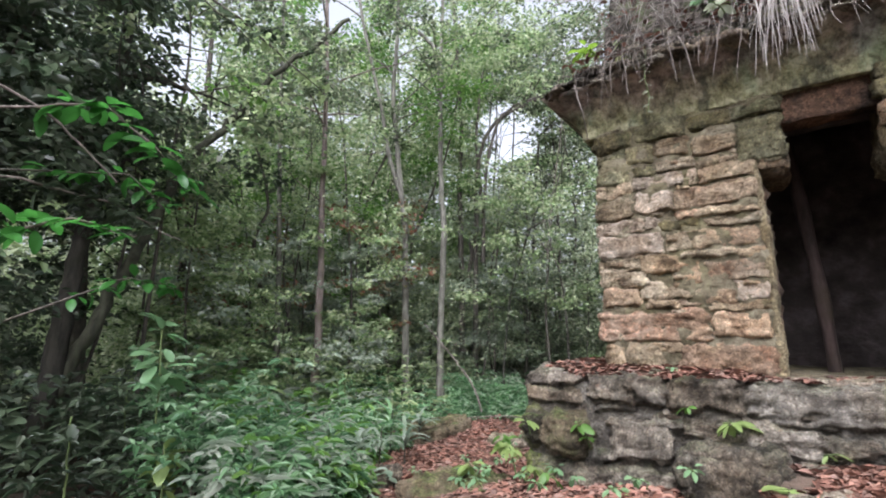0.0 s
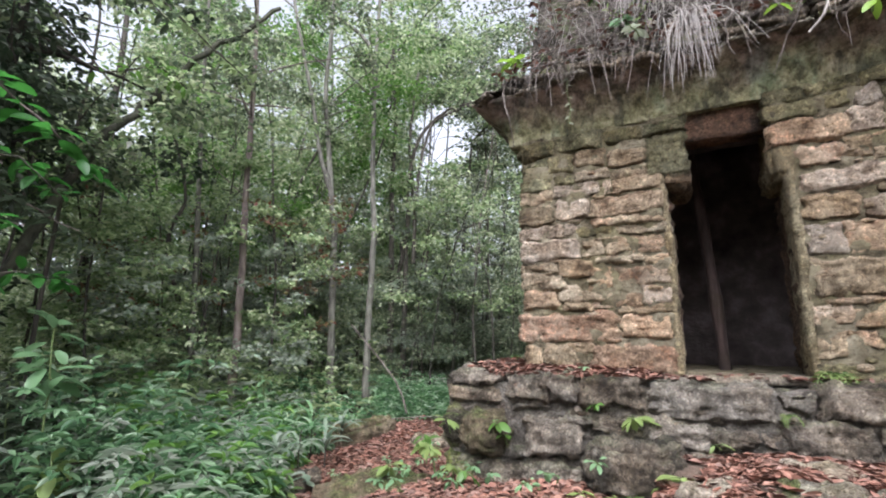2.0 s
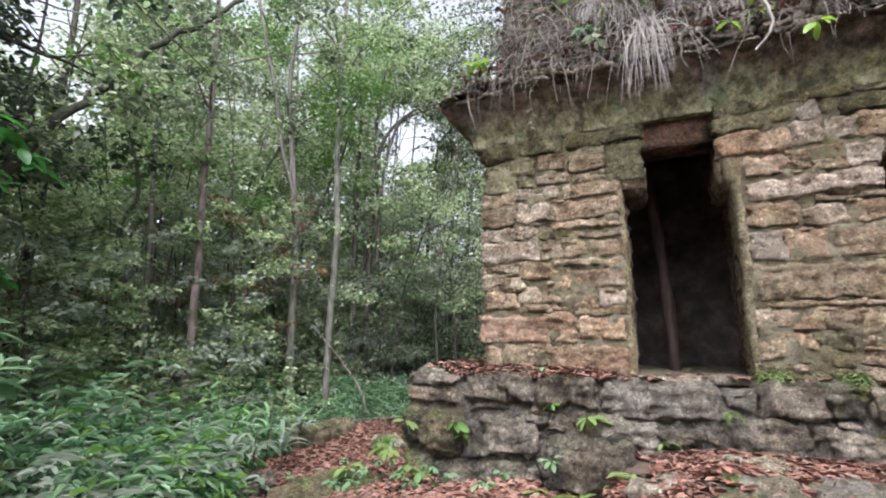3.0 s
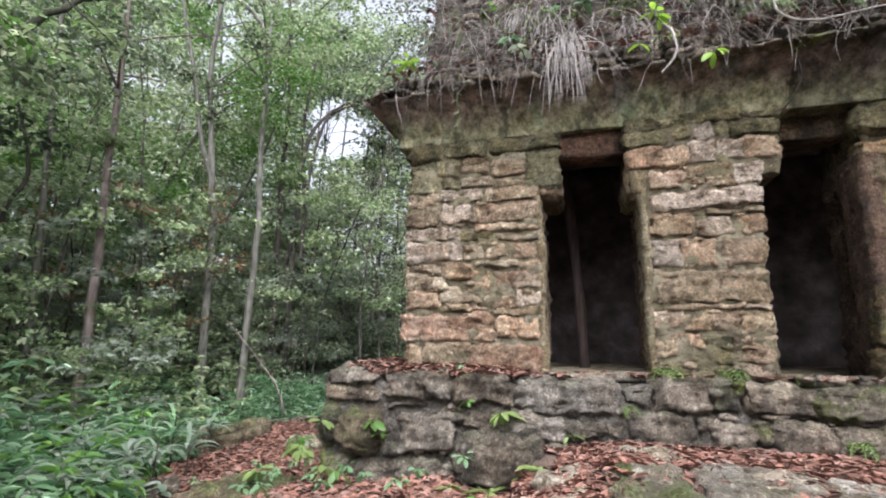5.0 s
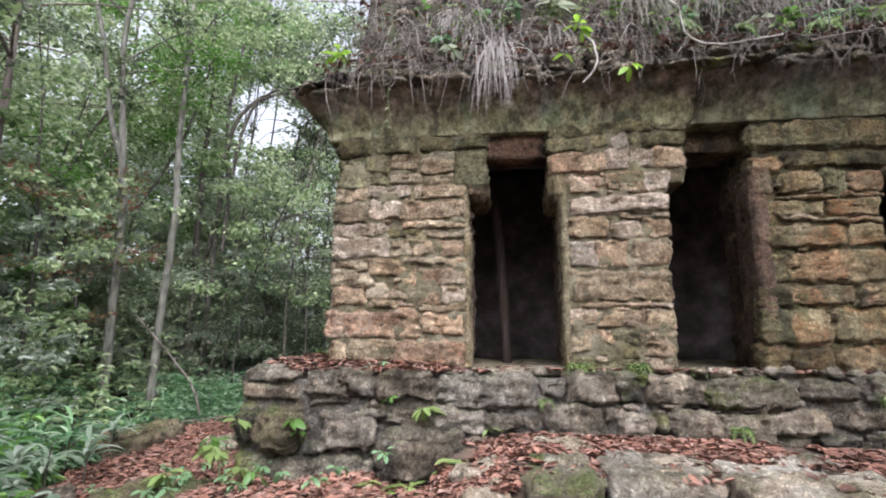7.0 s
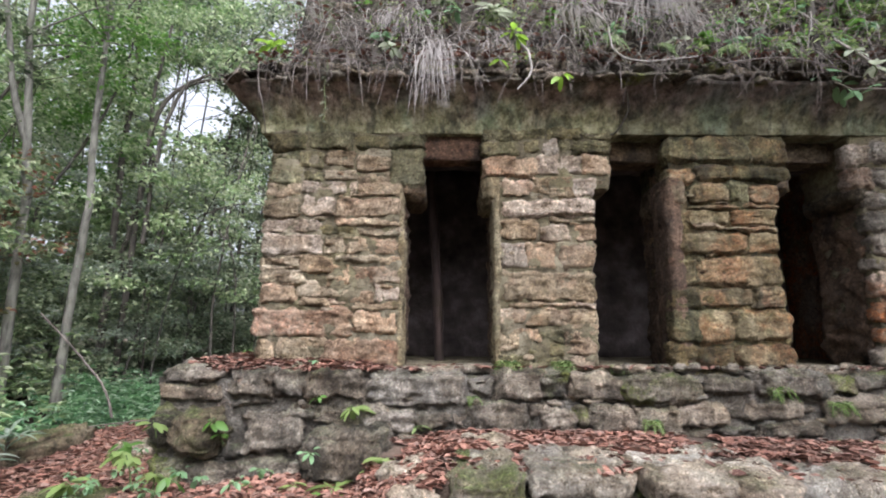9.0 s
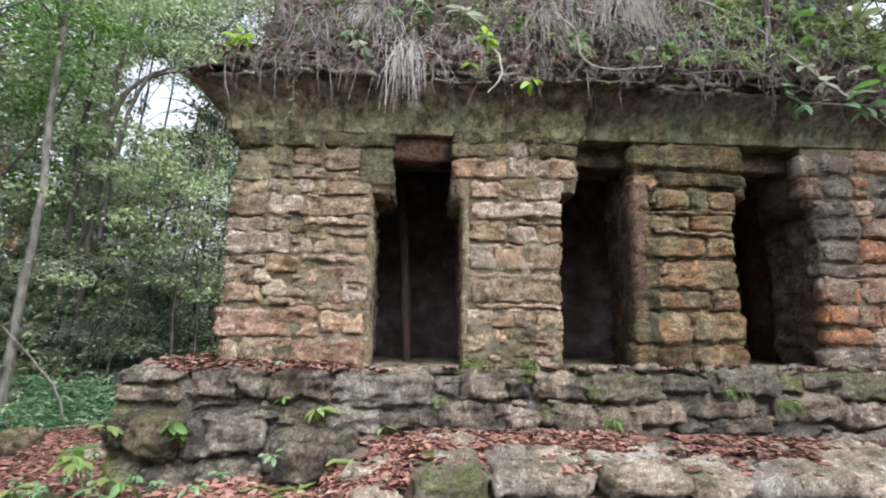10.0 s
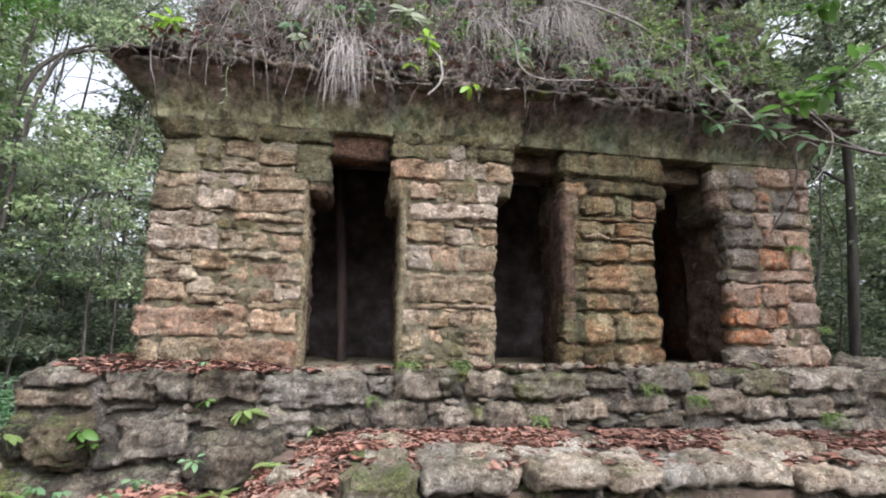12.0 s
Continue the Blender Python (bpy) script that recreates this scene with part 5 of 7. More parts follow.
def leaning_tree():
    rng = np.random.default_rng(77)
    x, y = spot(76.5, 5.6)
    t = thing("leaning_tree", "leaning dark tree with a long mossy limb reaching over the clearing", "tree", at=(x, y, 0))
    ends = [np.array((*spot(b, r), z)) for b, r, z in ((76.5, 5.6, 0.1), (74.6, 5.6, 0.8), (72.7, 5.6, 1.29), (70.7, 5.7, 1.83), (69.2, 5.7, 2.24), (67.2, 5.8, 2.82), (65.4, 5.8, 3.24), (62.3, 5.9, 3.71), (60.8, 6.0, 4.03), (56.7, 6.0, 4.66), (52.9, 6.1, 5.12), (48.2, 6.3, 5.9))]
    base = np.array((x, y, 0))
    path = []
    for k in range(len(ends) - 1):
        for s in range(5):
            path.append(ends[k] + (ends[k + 1] - ends[k]) * s / 5 - base + rng.normal(0, 0.02, 3))
    v, f = tube(path, [0.068 * (1 - 0.6 * k / len(path)) for k in range(len(path))], 9)
    mesh_object("trunk", v, f, bark_limb, t)
    c = np.array([path[int(k)] + rng.normal(0, (0.35, 0.35, 0.3), 3) for k in rng.uniform(24, 54.9, 30)])
    c = thinned(c + base, rng, 0.3) - base
    v, f = leaf_clumps(rng, c, 0.32, 60, 0.085)
    mesh_object("crown", v, f, LEAF, t)


bark_limb = bark_material("bark_mossy", (0.055, 0.056, 0.036), (0.018, 0.018, 0.012))
leaning_tree()


# ---- woods and undergrowth ----
def woods(name, label, seed, n, bearings, fars, rises, radius, per, size, mat, squeeze=1.0, keep=0.06, plain=True):
    rng = np.random.default_rng(seed)
    b = np.radians(rng.uniform(*bearings, n))
    r = rng.uniform(*fars, n)
    z = rises[0] + (rises[1] - rises[0]) * rng.random(n) ** squeeze
    c = np.stack([EYE[0] - r * np.sin(b), EYE[1] + r * np.cos(b), z], 1)
    free = ~((c[:, 0] > -1.3) & (c[:, 0] < 7.6) & (c[:, 1] > -6) & (c[:, 1] < 3.6))
    c = thinned(c[free], rng, keep)
    # uneven density, in drifts
    d = np.array([noise.noise(Vector(p) * 0.45 + Vector((seed, 0, 0))) for p in c])
    c = c[d > np.where(c[:, 2] < 5.0, -0.5, -0.12)]
    v, f = leaf_clumps(rng, c, radius * rng.uniform(0.6, 1.3, len(c)), per, size, plain=plain)
    return tagged(mesh_object(name, v, f, mat, smooth=False), label, "foliage", kind="stuff")


woods("far_woods", "dense distant forest foliage closing the clearing", 51, 600, (90, 310), (14, 22), (0.0, 8.5), 1.6, 40, 0.34, LEAF)
woods("far_woods", "dense distant forest foliage", 61, 820, (34, 95), (17, 23), (0.0, 13.0), 1.3, 75, 0.18, LEAF_LIGHTENED, keep=0.1)
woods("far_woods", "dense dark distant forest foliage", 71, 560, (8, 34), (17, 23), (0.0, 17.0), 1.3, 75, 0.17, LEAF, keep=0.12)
woods("far_woods", "dense distant forest foliage beyond the temple", 62, 1000, (-66, -34), (16, 22), (0.0, 16.0), 1.3, 60, 0.18, LEAF_LIGHTENED, keep=0.02)
woods("far_woods", "dense lower foliage of the distant forest", 63, 1060, (34, 96), (15.5, 20), (0.0, 8.0), 1.1, 70, 0.18, LEAF_LIGHTENED)
woods("far_woods", "light green lower foliage of the distant forest", 73, 440, (8, 34), (15.5, 20), (0.0, 8.0), 1.1, 95, 0.14, LEAF_LIGHTENED)
woods("far_woods", "dense lower foliage beyond the temple", 65, 500, (-66, -34), (14.5, 18), (0.0, 7.0), 1.1, 60, 0.2, LEAF_LIGHTENED)
woods("far_woods", "light green foliage of distant trees", 52, 560, (30, 92), (13, 17), (0.0, 10.0), 0.9, 95, 0.105, LEAF_LIGHTENED, keep=0.03)
woods("mid_woods", "leafy forest understorey", 53, 450, (36, 85), (10.5, 14.5), (0.2, 8.5), 0.6, 90, 0.09, LEAF_MID, 1.2)
woods("mid_woods", "dark leafy forest understorey", 83, 150, (14, 36), (10.5, 14.5), (0.2, 9.0), 0.6, 90, 0.09, LEAF, 1.2)
woods("mid_woods", "light green leafy forest understorey", 54, 330, (28, 62), (10.0, 14), (2.0, 10.0), 0.55, 85, 0.1, LEAF_MID)
woods("mid_woods", "sunlit light green canopy", 64, 560, (30, 62), (9.5, 15), (3.6, 12.5), 0.6, 85, 0.095, LEAF_BRIGHT)
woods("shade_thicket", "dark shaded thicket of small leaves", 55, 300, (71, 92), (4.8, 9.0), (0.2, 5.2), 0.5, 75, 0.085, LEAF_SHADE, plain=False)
woods("shade_thicket", "thicket of small leaves behind a leaning tree", 85, 80, (60, 71), (7.0, 9.0), (0.2, 4.6), 0.5, 75, 0.085, LEAF_MID, plain=False)
woods("mid_woods", "leafy thicket beyond the temple's end", 56, 520, (-64, -38), (9.5, 15), (0.0, 9.5), 0.65, 60, 0.11, LEAF)
woods("mid_woods", "light green thicket beyond the temple's end", 57, 200, (-64, -38), (8.5, 13), (0.5, 9.0), 0.5, 70, 0.09, LEAF)
woods("shrubs", "shrubs of the forest floor", 58, 480, (32, 88), (8.6, 12.5), (0.15, 2.2), 0.42, 85, 0.078, LEAF_LIGHTENED)
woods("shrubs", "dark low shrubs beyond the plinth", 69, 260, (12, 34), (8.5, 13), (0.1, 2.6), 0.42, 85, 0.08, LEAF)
woods("shrubs", "dark shrubs of the forest floor", 68, 300, (14, 88), (9.8, 12.5), (0.15, 3.4), 0.45, 85, 0.09, LEAF_LIGHTENED)
woods("understorey", "light green leafy saplings before the dark trees", 86, 110, (41, 63), (8.4, 10.5), (0.5, 3.8), 0.36, 80, 0.068, LEAF_SILVER, plain=False)
woods("understorey", "fresh green leaves of young trees", 87, 40, (44, 66), (8.0, 10.0), (1.2, 4.4), 0.32, 60, 0.075, LEAF_BRIGHT, plain=False)
woods("understorey", "small pale leaves of saplings among the trunks", 88, 240, (24, 66), (8.6, 11.0), (0.4, 3.9), 0.34, 85, 0.06, LEAF_SILVER, plain=False)
woods("understorey", "thin light green sprays between the trunks", 89, 210, (26, 70), (9.0, 13.0), (1.5, 7.5), 0.40, 80, 0.07, LEAF_LIGHTENED, plain=False)
woods("understorey", "light green leaves behind the temple's corner", 90, 130, (16, 34), (10.0, 13.0), (0.6, 4.4), 0.40, 80, 0.07, LEAF_LIGHTENED, plain=False)
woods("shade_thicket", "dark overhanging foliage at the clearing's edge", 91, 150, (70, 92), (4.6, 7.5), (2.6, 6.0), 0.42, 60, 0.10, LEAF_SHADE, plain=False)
woods("understorey", "sparse sprays of fresh leaves before the trunks", 92, 110, (43, 69), (6.0, 7.6), (0.3, 3.2), 0.26, 44, 0.07, LEAF_MID, plain=False)
woods("understorey", "sparse grey-green sprays before the trunks", 93, 60, (44, 68), (6.0, 7.8), (0.3, 2.6), 0.26, 40, 0.075, LEAF_SILVER, plain=False)
woods("reddish_shrubs", "shrub with reddish and green leaves", 59, 46, (38, 66), (7.0, 8.8), (1.4, 3.3), 0.3, 20, 0.085, LEAF_RED)


def herb(rng, x, y, h, leafsize):
    """A broad-leaved herb: whorls of arching leaves up a short stem."""
    z = ground_height(x, y)
    c, al, sz = [], [], []
    lean = rng.normal(0, 0.12, 2)
    for w in range(int(rng.integers(2, 4))):
        up = h * (1.0 - 0.34 * w)
        turn = rng.uniform(0, 2 * math.pi)
        n = int(rng.integers(4, 8))
        for k in range(n):
            a = turn + 2 * math.pi * k / n + rng.normal(0, 0.25)
            L = leafsize * rng.uniform(0.7, 1.25) * (1 + 0.12 * w)
            rise = rng.uniform(-0.55, 0.45) - 0.1 * w
            c.append((x + lean[0] * up + math.cos(a) * L * 0.6, y + lean[1] * up + math.sin(a) * L * 0.6, z + up + rise * L * 0.5))
            al.append((math.cos(a), math.sin(a), rise))
            sz.append(L)
    return np.array(c), np.array(al), np.array(sz)


def herbs(name, label, seed, n, bearings, fars, h, leafsize, wide, mat, where):
    rng = np.random.default_rng(seed)
    C, A, S = [], [], []
    while len(C) < n:
        b, r = radians(rng.uniform(*bearings)), rng.uniform(*fars)
        x, y = EYE[0] - r * math.sin(b), EYE[1] + r * math.cos(b)
        if not where(x, y, rng):
            continue
        if not C or rng.random() < 0.2:
            tall = rng.uniform(0.7, 1.5)
        c, a, s = herb(rng, x, y, h * tall * rng.uniform(0.4, 1.1) * min(1.0, 0.5 + 0.4 * abs(path_edge(x, y))), leafsize)
        C.append(c)
        A.append(a)
        S.append(s)
    v, f = leaves(np.concatenate(C), np.concatenate(A), np.concatenate(S), wide, rng, tilt=0.3)
    return tagged(mesh_object(name, v, f, mat, smooth=False), label, "undergrowth", kind="stuff")


def off_path(x, y, rng):
    d = path_edge(x, y)
    return d > 0.05 and rng.random() < 0.25 + d and noise.noise(Vector((x * 1.1, y * 1.1, 2))) > rng.normal(-0.12, 0.12) and not (-0.9 < x < 7.6 and y > -1.6)


herbs("undergrowth", "green broad-leaved herbs covering the forest floor", 71, 720, (35, 60), (3.4, 6.0), 0.42, 0.085, 0.36, LEAF_HERB, off_path)
herbs("undergrowth", "small green herbs of the forest floor", 81, 420, (26, 36), (5.0, 9.5), 0.4, 0.085, 0.36, LEAF_HERB, off_path)
herbs("undergrowth", "long narrow-leaved herbs of the forest floor", 72, 220, (34, 60), (3.4, 6.2), 0.6, 0.13, 0.16, LEAF_HERB, off_path)
herbs("undergrowth", "green herbs about the pale trees' feet", 82, 260, (33, 50), (6.2, 8.4), 0.5, 0.09, 0.4, LEAF_HERB, off_path)
herbs("undergrowth", "low green plants beyond the plinth", 73, 700, (12, 36), (6.0, 11), 0.36, 0.09, 0.4, LEAF_HERB, lambda x, y, rng: x < -0.75 and not (-2.6 < x and y < 2.4))
herbs("undergrowth", "fresh bright green herbs", 74, 110, (32, 60), (3.6, 6.5), 0.55, 0.11, 0.4, LEAF_BRIGHT, off_path)
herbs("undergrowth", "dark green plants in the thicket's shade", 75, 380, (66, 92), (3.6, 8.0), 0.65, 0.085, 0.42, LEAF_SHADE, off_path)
herbs("undergrowth", "tall green herbs before the trees", 77, 330, (36, 62), (5.8, 10.0), 0.9, 0.10, 0.42, LEAF_MID, off_path)
herbs("undergrowth", "grey-green plants before the thicket", 83, 190, (56, 68), (4.2, 8.0), 0.75, 0.10, 0.4, LEAF_HERB, off_path)
herbs("undergrowth", "fans of long grey-green strap leaves beside the path", 78, 46, (34, 60), (3.5, 7.0), 0.5, 0.2, 0.12, LEAF_SILVER, off_path)
herbs("undergrowth", "grey-green broad-leaved herbs among the forest floor plants", 79, 220, (32, 62), (3.5, 6.5), 0.5, 0.085, 0.42, LEAF_SILVER, off_path)
# ---- growth on the roof and in the joints ----
def hang(rng, start, out, length, n=8, curl=0.25, rise=0.0, push=1.0):
    """A strand that leaves its start outwards and falls."""
    p = np.array(start, float)
    d = np.array(out, float)
    d *= push / np.linalg.norm(d)
    d[2] += rise
    step = length / (n - 1)
    path = [p.copy()]
    for k in range(n - 1):
        p = p + d / np.linalg.norm(d) * step
        path.append(p.copy())
        d = d + np.array((rng.normal(0, curl), rng.normal(0, curl * 0.6), -0.55))
    return path


def strands(name, label, category, seed, starts, outs, lengths, radius, mat, kind="stuff", curl=0.25, rise=0.3, parent=None, push=1.0):
    rng = np.random.default_rng(seed)
    parts = []
    for s, o, L in zip(starts, outs, lengths):
        path = hang(rng, s, o, L, curl=curl, rise=rise, push=push)
        r = radius * rng.uniform(0.5, 1.4)
        parts.append(tube(path, [r * (1 - 0.6 * k / 7) for k in range(8)], 4))
    v, f = merged(parts)
    ob = mesh_object(name, v, f, mat, parent)
    return ob if parent else tagged(ob, label, category, kind=kind)


def roof_face(x, t):
    """A point on the leaning upper zone: t from its foot (0) to its top (1)."""
    return np.array((x, -0.16 + 0.42 * t, 3.5 + 1.4 * t))


def roots():
    rng = np.random.default_rng(90)
    st, ou, le = [], [], []
    for k in range(34):
        x, lean = rng.choice((0.05, 0.35, 0.6, 0.8, 0.95, 1.2, 1.3, 1.75, 1.95, 2.3, 2.7, 3.3, 3.9, 4.3, 4.8, 5.3)) + rng.normal(0, 0.1), rng.normal(0, 0.7)
        for q in range(int(rng.integers(1, 7))):
            st.append((x + rng.normal(0, 0.05), rng.uniform(-0.37, -0.28), 3.34 + 0.15 * rng.random()))
            ou.append((lean + rng.normal(0, 0.35), -1, rng.uniform(-0.3, 0.4)))
            le.append(0.06 + 0.52 * rng.random() ** 2.0)
    strands("edge_roots", "thin brown roots hanging over the cornice edge", "roots", 91, st, ou, le, 0.0036, ROOT, curl=0.5, rise=0.0, push=0.75)
    st, ou, le = [], [], []
    for k in range(900):
        t = rng.random() ** 1.3
        st.append(roof_face(rng.uniform(0.15, 5.7), t) + (0, -0.07, 0))
        ou.append((rng.normal(0, 0.9), -0.35, rng.uniform(-0.3, 0.7)))
        le.append(rng.uniform(0.15, 0.75))
    strands("roof_roots", "tangled dry roots and stems over the ruined roof", "roots", 92, st, ou, le, 0.0036, ROOT, curl=0.4, rise=0.0, push=0.8)
    st, ou, le = [], [], []
    for k in range(420):
        t = 0.15 + 0.75 * rng.random()
        st.append(roof_face(rng.choice((1.3, 2.5, 2.9, 3.4, 3.7, 4.1)) + rng.normal(0, 0.16), t) + (0, -0.06, 0))
        ou.append((rng.normal(0, 0.3), -0.6, 0.3))
        le.append(rng.uniform(0.2, 0.5))
    strands("dry_roof_grass", "dry grey grass hanging over the roof slope", "dry grass", 93, st, ou, le, 0.003, STRAW, curl=0.12, rise=0.2, push=0.7)
    st, ou, le = [], [], []
    for k in range(190):
        st.append(roof_face(rng.uniform(0.3, 5.6), rng.random() ** 1.2) + (0, -0.06, 0))
        ou.append((rng.normal(0, 0.8), -0.6, rng.uniform(0.3, 1.2)))
        le.append(rng.uniform(0.35, 0.95))
    strands("arching_stems", "dry stems arching out over the roof slope", "dry stems", 96, st, ou, le, 0.0040, STRAW, curl=0.22, rise=0.6, push=0.9)
    c = np.array([roof_face(rng.uniform(0.9, 5.8), rng.random()) + (0, -0.1, 0.03) for _ in range(110)] + [roof_face(rng.uniform(4.2, 5.9), rng.random() * 0.8) + (0, -0.14, 0.05) for _ in range(60)])
    v, f = leaf_clumps(rng, c, 0.12, 20, 0.055, 0.4, plain=False)
    tagged(mesh_object("roof_herbs", v, f, LEAF_FRESH, smooth=False), "fine green herbs and creepers on the ruined roof", "herbs", kind="stuff")
    pts = [(rng.uniform(-0.1, 6.0), rng.uniform(-0.3, -0.08), 3.53 + 0.05 * rng.random()) for _ in range(420)]
    pts += [tuple(roof_face(rng.uniform(0.2, 5.6), rng.random() * 0.7) + (0, -0.08, 0.02)) for _ in range(420)]
    scatter_dry("roof_leaf_litter", "fallen brown leaves caught on the cornice and roof", rng, pts, 0.085)
    parts = []
    for k in range(90):
        a = roof_face(rng.uniform(0.1, 5.7), rng.random() * 0.8) + (0, -0.1, 0)
        d = np.array((rng.normal(0, 0.3), rng.normal(0, 0.03), rng.normal(0, 0.16)))
        parts.append(tube([a - d, a + rng.normal(0, 0.02, 3), a + d], [0.005, 0.004, 0.003], 4))
    v, f = merged(parts)
    tagged(mesh_object("roof_twigs", v, f, ROOT), "thin fallen twigs lying over the roof slope", "twigs", kind="stuff")


roots()


PALE = bark_material("bleached_grass", (0.38, 0.345, 0.315), (0.18, 0.16, 0.14))


def arching_leaf(base, heading, L, wide, up, rng):
    """A long blade that rises, bends over and hangs at the tip, folded along its midrib."""
    h = np.array((math.cos(heading), math.sin(heading), 0.0))
    side = np.array((-h[1], h[0], 0.0))
    vs, fs = [], []
    n = 9
    p = np.array(base, float)
    slope = up
    for k in range(n + 1):
        t = k / n
        w = 0.5 * wide * (0.25 + 0.75 * math.sin(math.pi * min(1.0, 0.12 + 0.9 * t)) ** 0.8) * (1 - t ** 6)
        d = h * math.cos(slope) + np.array((0, 0, math.sin(slope)))
        nrm = np.cross(d, side)
        vs += [p + side * w - nrm * w * 0.35, p.copy(), p - side * w - nrm * w * 0.35]
        p = p + d * L / n
        slope -= (up + 0.75) / n * rng.uniform(0.7, 1.4)
    for k in range(n):
        a = k * 3
        fs += [(a, a + 1, a + 4, a + 3), (a + 1, a + 2, a + 5, a + 4)]
    return np.array(vs), np.array(fs)


def leaf_fan(name, label, x, y, foot, n, L, wide, seed, mat, up=(0.5, 1.25), group="forest floor plants"):
    """A plant whose blades spring from one stem."""
    rng = np.random.default_rng(seed)
    z = ground_height(x, y)
    ob = thing(name, label, "plant", group, at=(x, y, z))
    mesh_object("stem", *tube([(0, 0, -0.03), (0.01, 0, foot * 0.6), (0.02, 0.01, foot + 0.02)], [0.008, 0.007, 0.005], 5), BARK_DARK, ob)
    blades = []
    for k in range(n):
        low = foot * (1 - 0.5 * rng.random())
        blades.append(arching_leaf((0.02 * k / n, 0.0, low), 2.4 * k + rng.normal(0, 0.3), L * rng.uniform(0.65, 1.15), wide * rng.uniform(0.8, 1.2), rng.uniform(*up), rng))
    v, f = merged(blades)
    mesh_object("foliage", v, f, mat, ob)
    return ob


def tuft(label, at, n, length, spread, seed, mat=STRAW, radius=0.0045, rise=0.15, push=0.8):
    rng = np.random.default_rng(seed)
    t = thing("dry_grass_tuft", label, "dry grass", at=at)
    st = [rng.normal(0, 1, 3) * (0.04, 0.02, 0.03) for _ in range(n)]
    ou = [(rng.normal(0, spread), -0.7, rng.uniform(0.0, 0.9)) for _ in range(n)]
    le = [length * (0.35 + 0.8 * rng.random() ** 0.7) for _ in range(n)]
    strands("foliage", "", "", seed, st, ou, le, radius, mat, curl=0.13, rise=rise, push=push, parent=t)
    return t


tuft("pale dry grass tuft hanging from the cornice", (1.45, -0.36, 3.47), 66, 0.72, 0.13, 301, PALE, 0.0027, 0.12, 0.36)
tuft("curled pale grass blades hanging from the cornice", (1.43, -0.36, 3.47), 13, 0.66, 0.9, 311, PALE, 0.003, 0.35, 0.9)
tuft("pale dry grass tuft on the roof slope", (1.95, -0.16, 3.72), 26, 0.32, 0.8, 302)
tuft("long grey dry grass curtain on the roof", (3.35, -0.02, 4.18), 120, 0.85, 0.5, 303, radius=0.0035)
tuft("dry grass tuft on the roof slope", (2.65, -0.06, 4.05), 60, 0.55, 0.5, 304, radius=0.0035)
tuft("dry grass tuft on the roof slope", (1.1, -0.05, 4.0), 50, 0.4, 0.6, 305, radius=0.0035)


def stick(name, label, path, r0, r1, mat=ROOT, category="root", seed=1):
    """A smooth curved branch through the given places."""
    rng = np.random.default_rng(seed)
    p = [Vector(q) for q in path]
    p = [p[0] * 2 - p[1]] + p + [p[-1] * 2 - p[-2]]
    out = []
    for k in range(1, len(p) - 2):
        for s in range(6):
            t = s / 6
            a, b, c, d = p[k - 1:k + 3]
            out.append(0.5 * ((2 * b) + (c - a) * t + (2 * a - 5 * b + 4 * c - d) * t * t + (3 * b - a - 3 * c + d) * t ** 3) + Vector(rng.normal(0, 0.25 * r0, 3)))
    out.append(p[-2])
    v, f = tube(out, [r0 + (r1 - r0) * k / (len(out) - 1) for k in range(len(out))], 7)
    return tagged(mesh_object(name, v, f, mat), label, category)


stick("bare_root", "thick pale bare root lying across the roof slope", ((2.95, -0.12, 4.15), (3.6, -0.1, 4.02), (4.1, -0.08, 3.82), (4.5, -0.1, 3.58)), 0.016, 0.008, STRAW)
stick("looping_root", "curved pale root looping at the cornice", ((2.72, -0.2, 4.05), (2.86, -0.32, 3.8), (2.88, -0.36, 3.55), (3.05, -0.38, 3.43), (3.35, -0.36, 3.46), (3.6, -0.3, 3.52)), 0.010, 0.006, STRAW)
stick("hooked_root", "hooked pale root hanging below the cornice", ((2.12, -0.26, 3.68), (2.2, -0.38, 3.5), (2.2, -0.4, 3.3), (2.1, -0.4, 3.17)), 0.011, 0.008, STRAW)
stick("dark_root", "dark bent root hanging beside a doorway", ((3.03, -0.22, 3.28), (3.05, -0.16, 3.1), (2.98, -0.08, 2.97), (2.93, -0.06, 2.94)), 0.009, 0.006, BARK_DARK)
stick("hanging_root", "long thin root trailing over the wall", ((-0.02, -0.2, 3.45), (0.02, -0.3, 3.3), (0.06, -0.25, 3.05), (0.04, -0.12, 2.92)), 0.006, 0.004)
stick("roof_twig", "bare twig rising from the cornice", ((0.75, -0.2, 3.5), (0.95, -0.15, 3.75), (1.15, -0.1, 4.0), (1.3, -0.05, 4.3)), 0.006, 0.004)
stick("roof_twig", "bare twig lying along the cornice edge", ((0.25, -0.33, 3.48), (0.6, -0.35, 3.46), (1.0, -0.34, 3.44)), 0.007, 0.005)
stick("roof_twig", "bare grey twig among the roof plants", ((3.75, -0.36, 3.42), (4.2, -0.38, 3.46), (4.6, -0.36, 3.40), (4.95, -0.36, 3.24)), 0.007, 0.005)


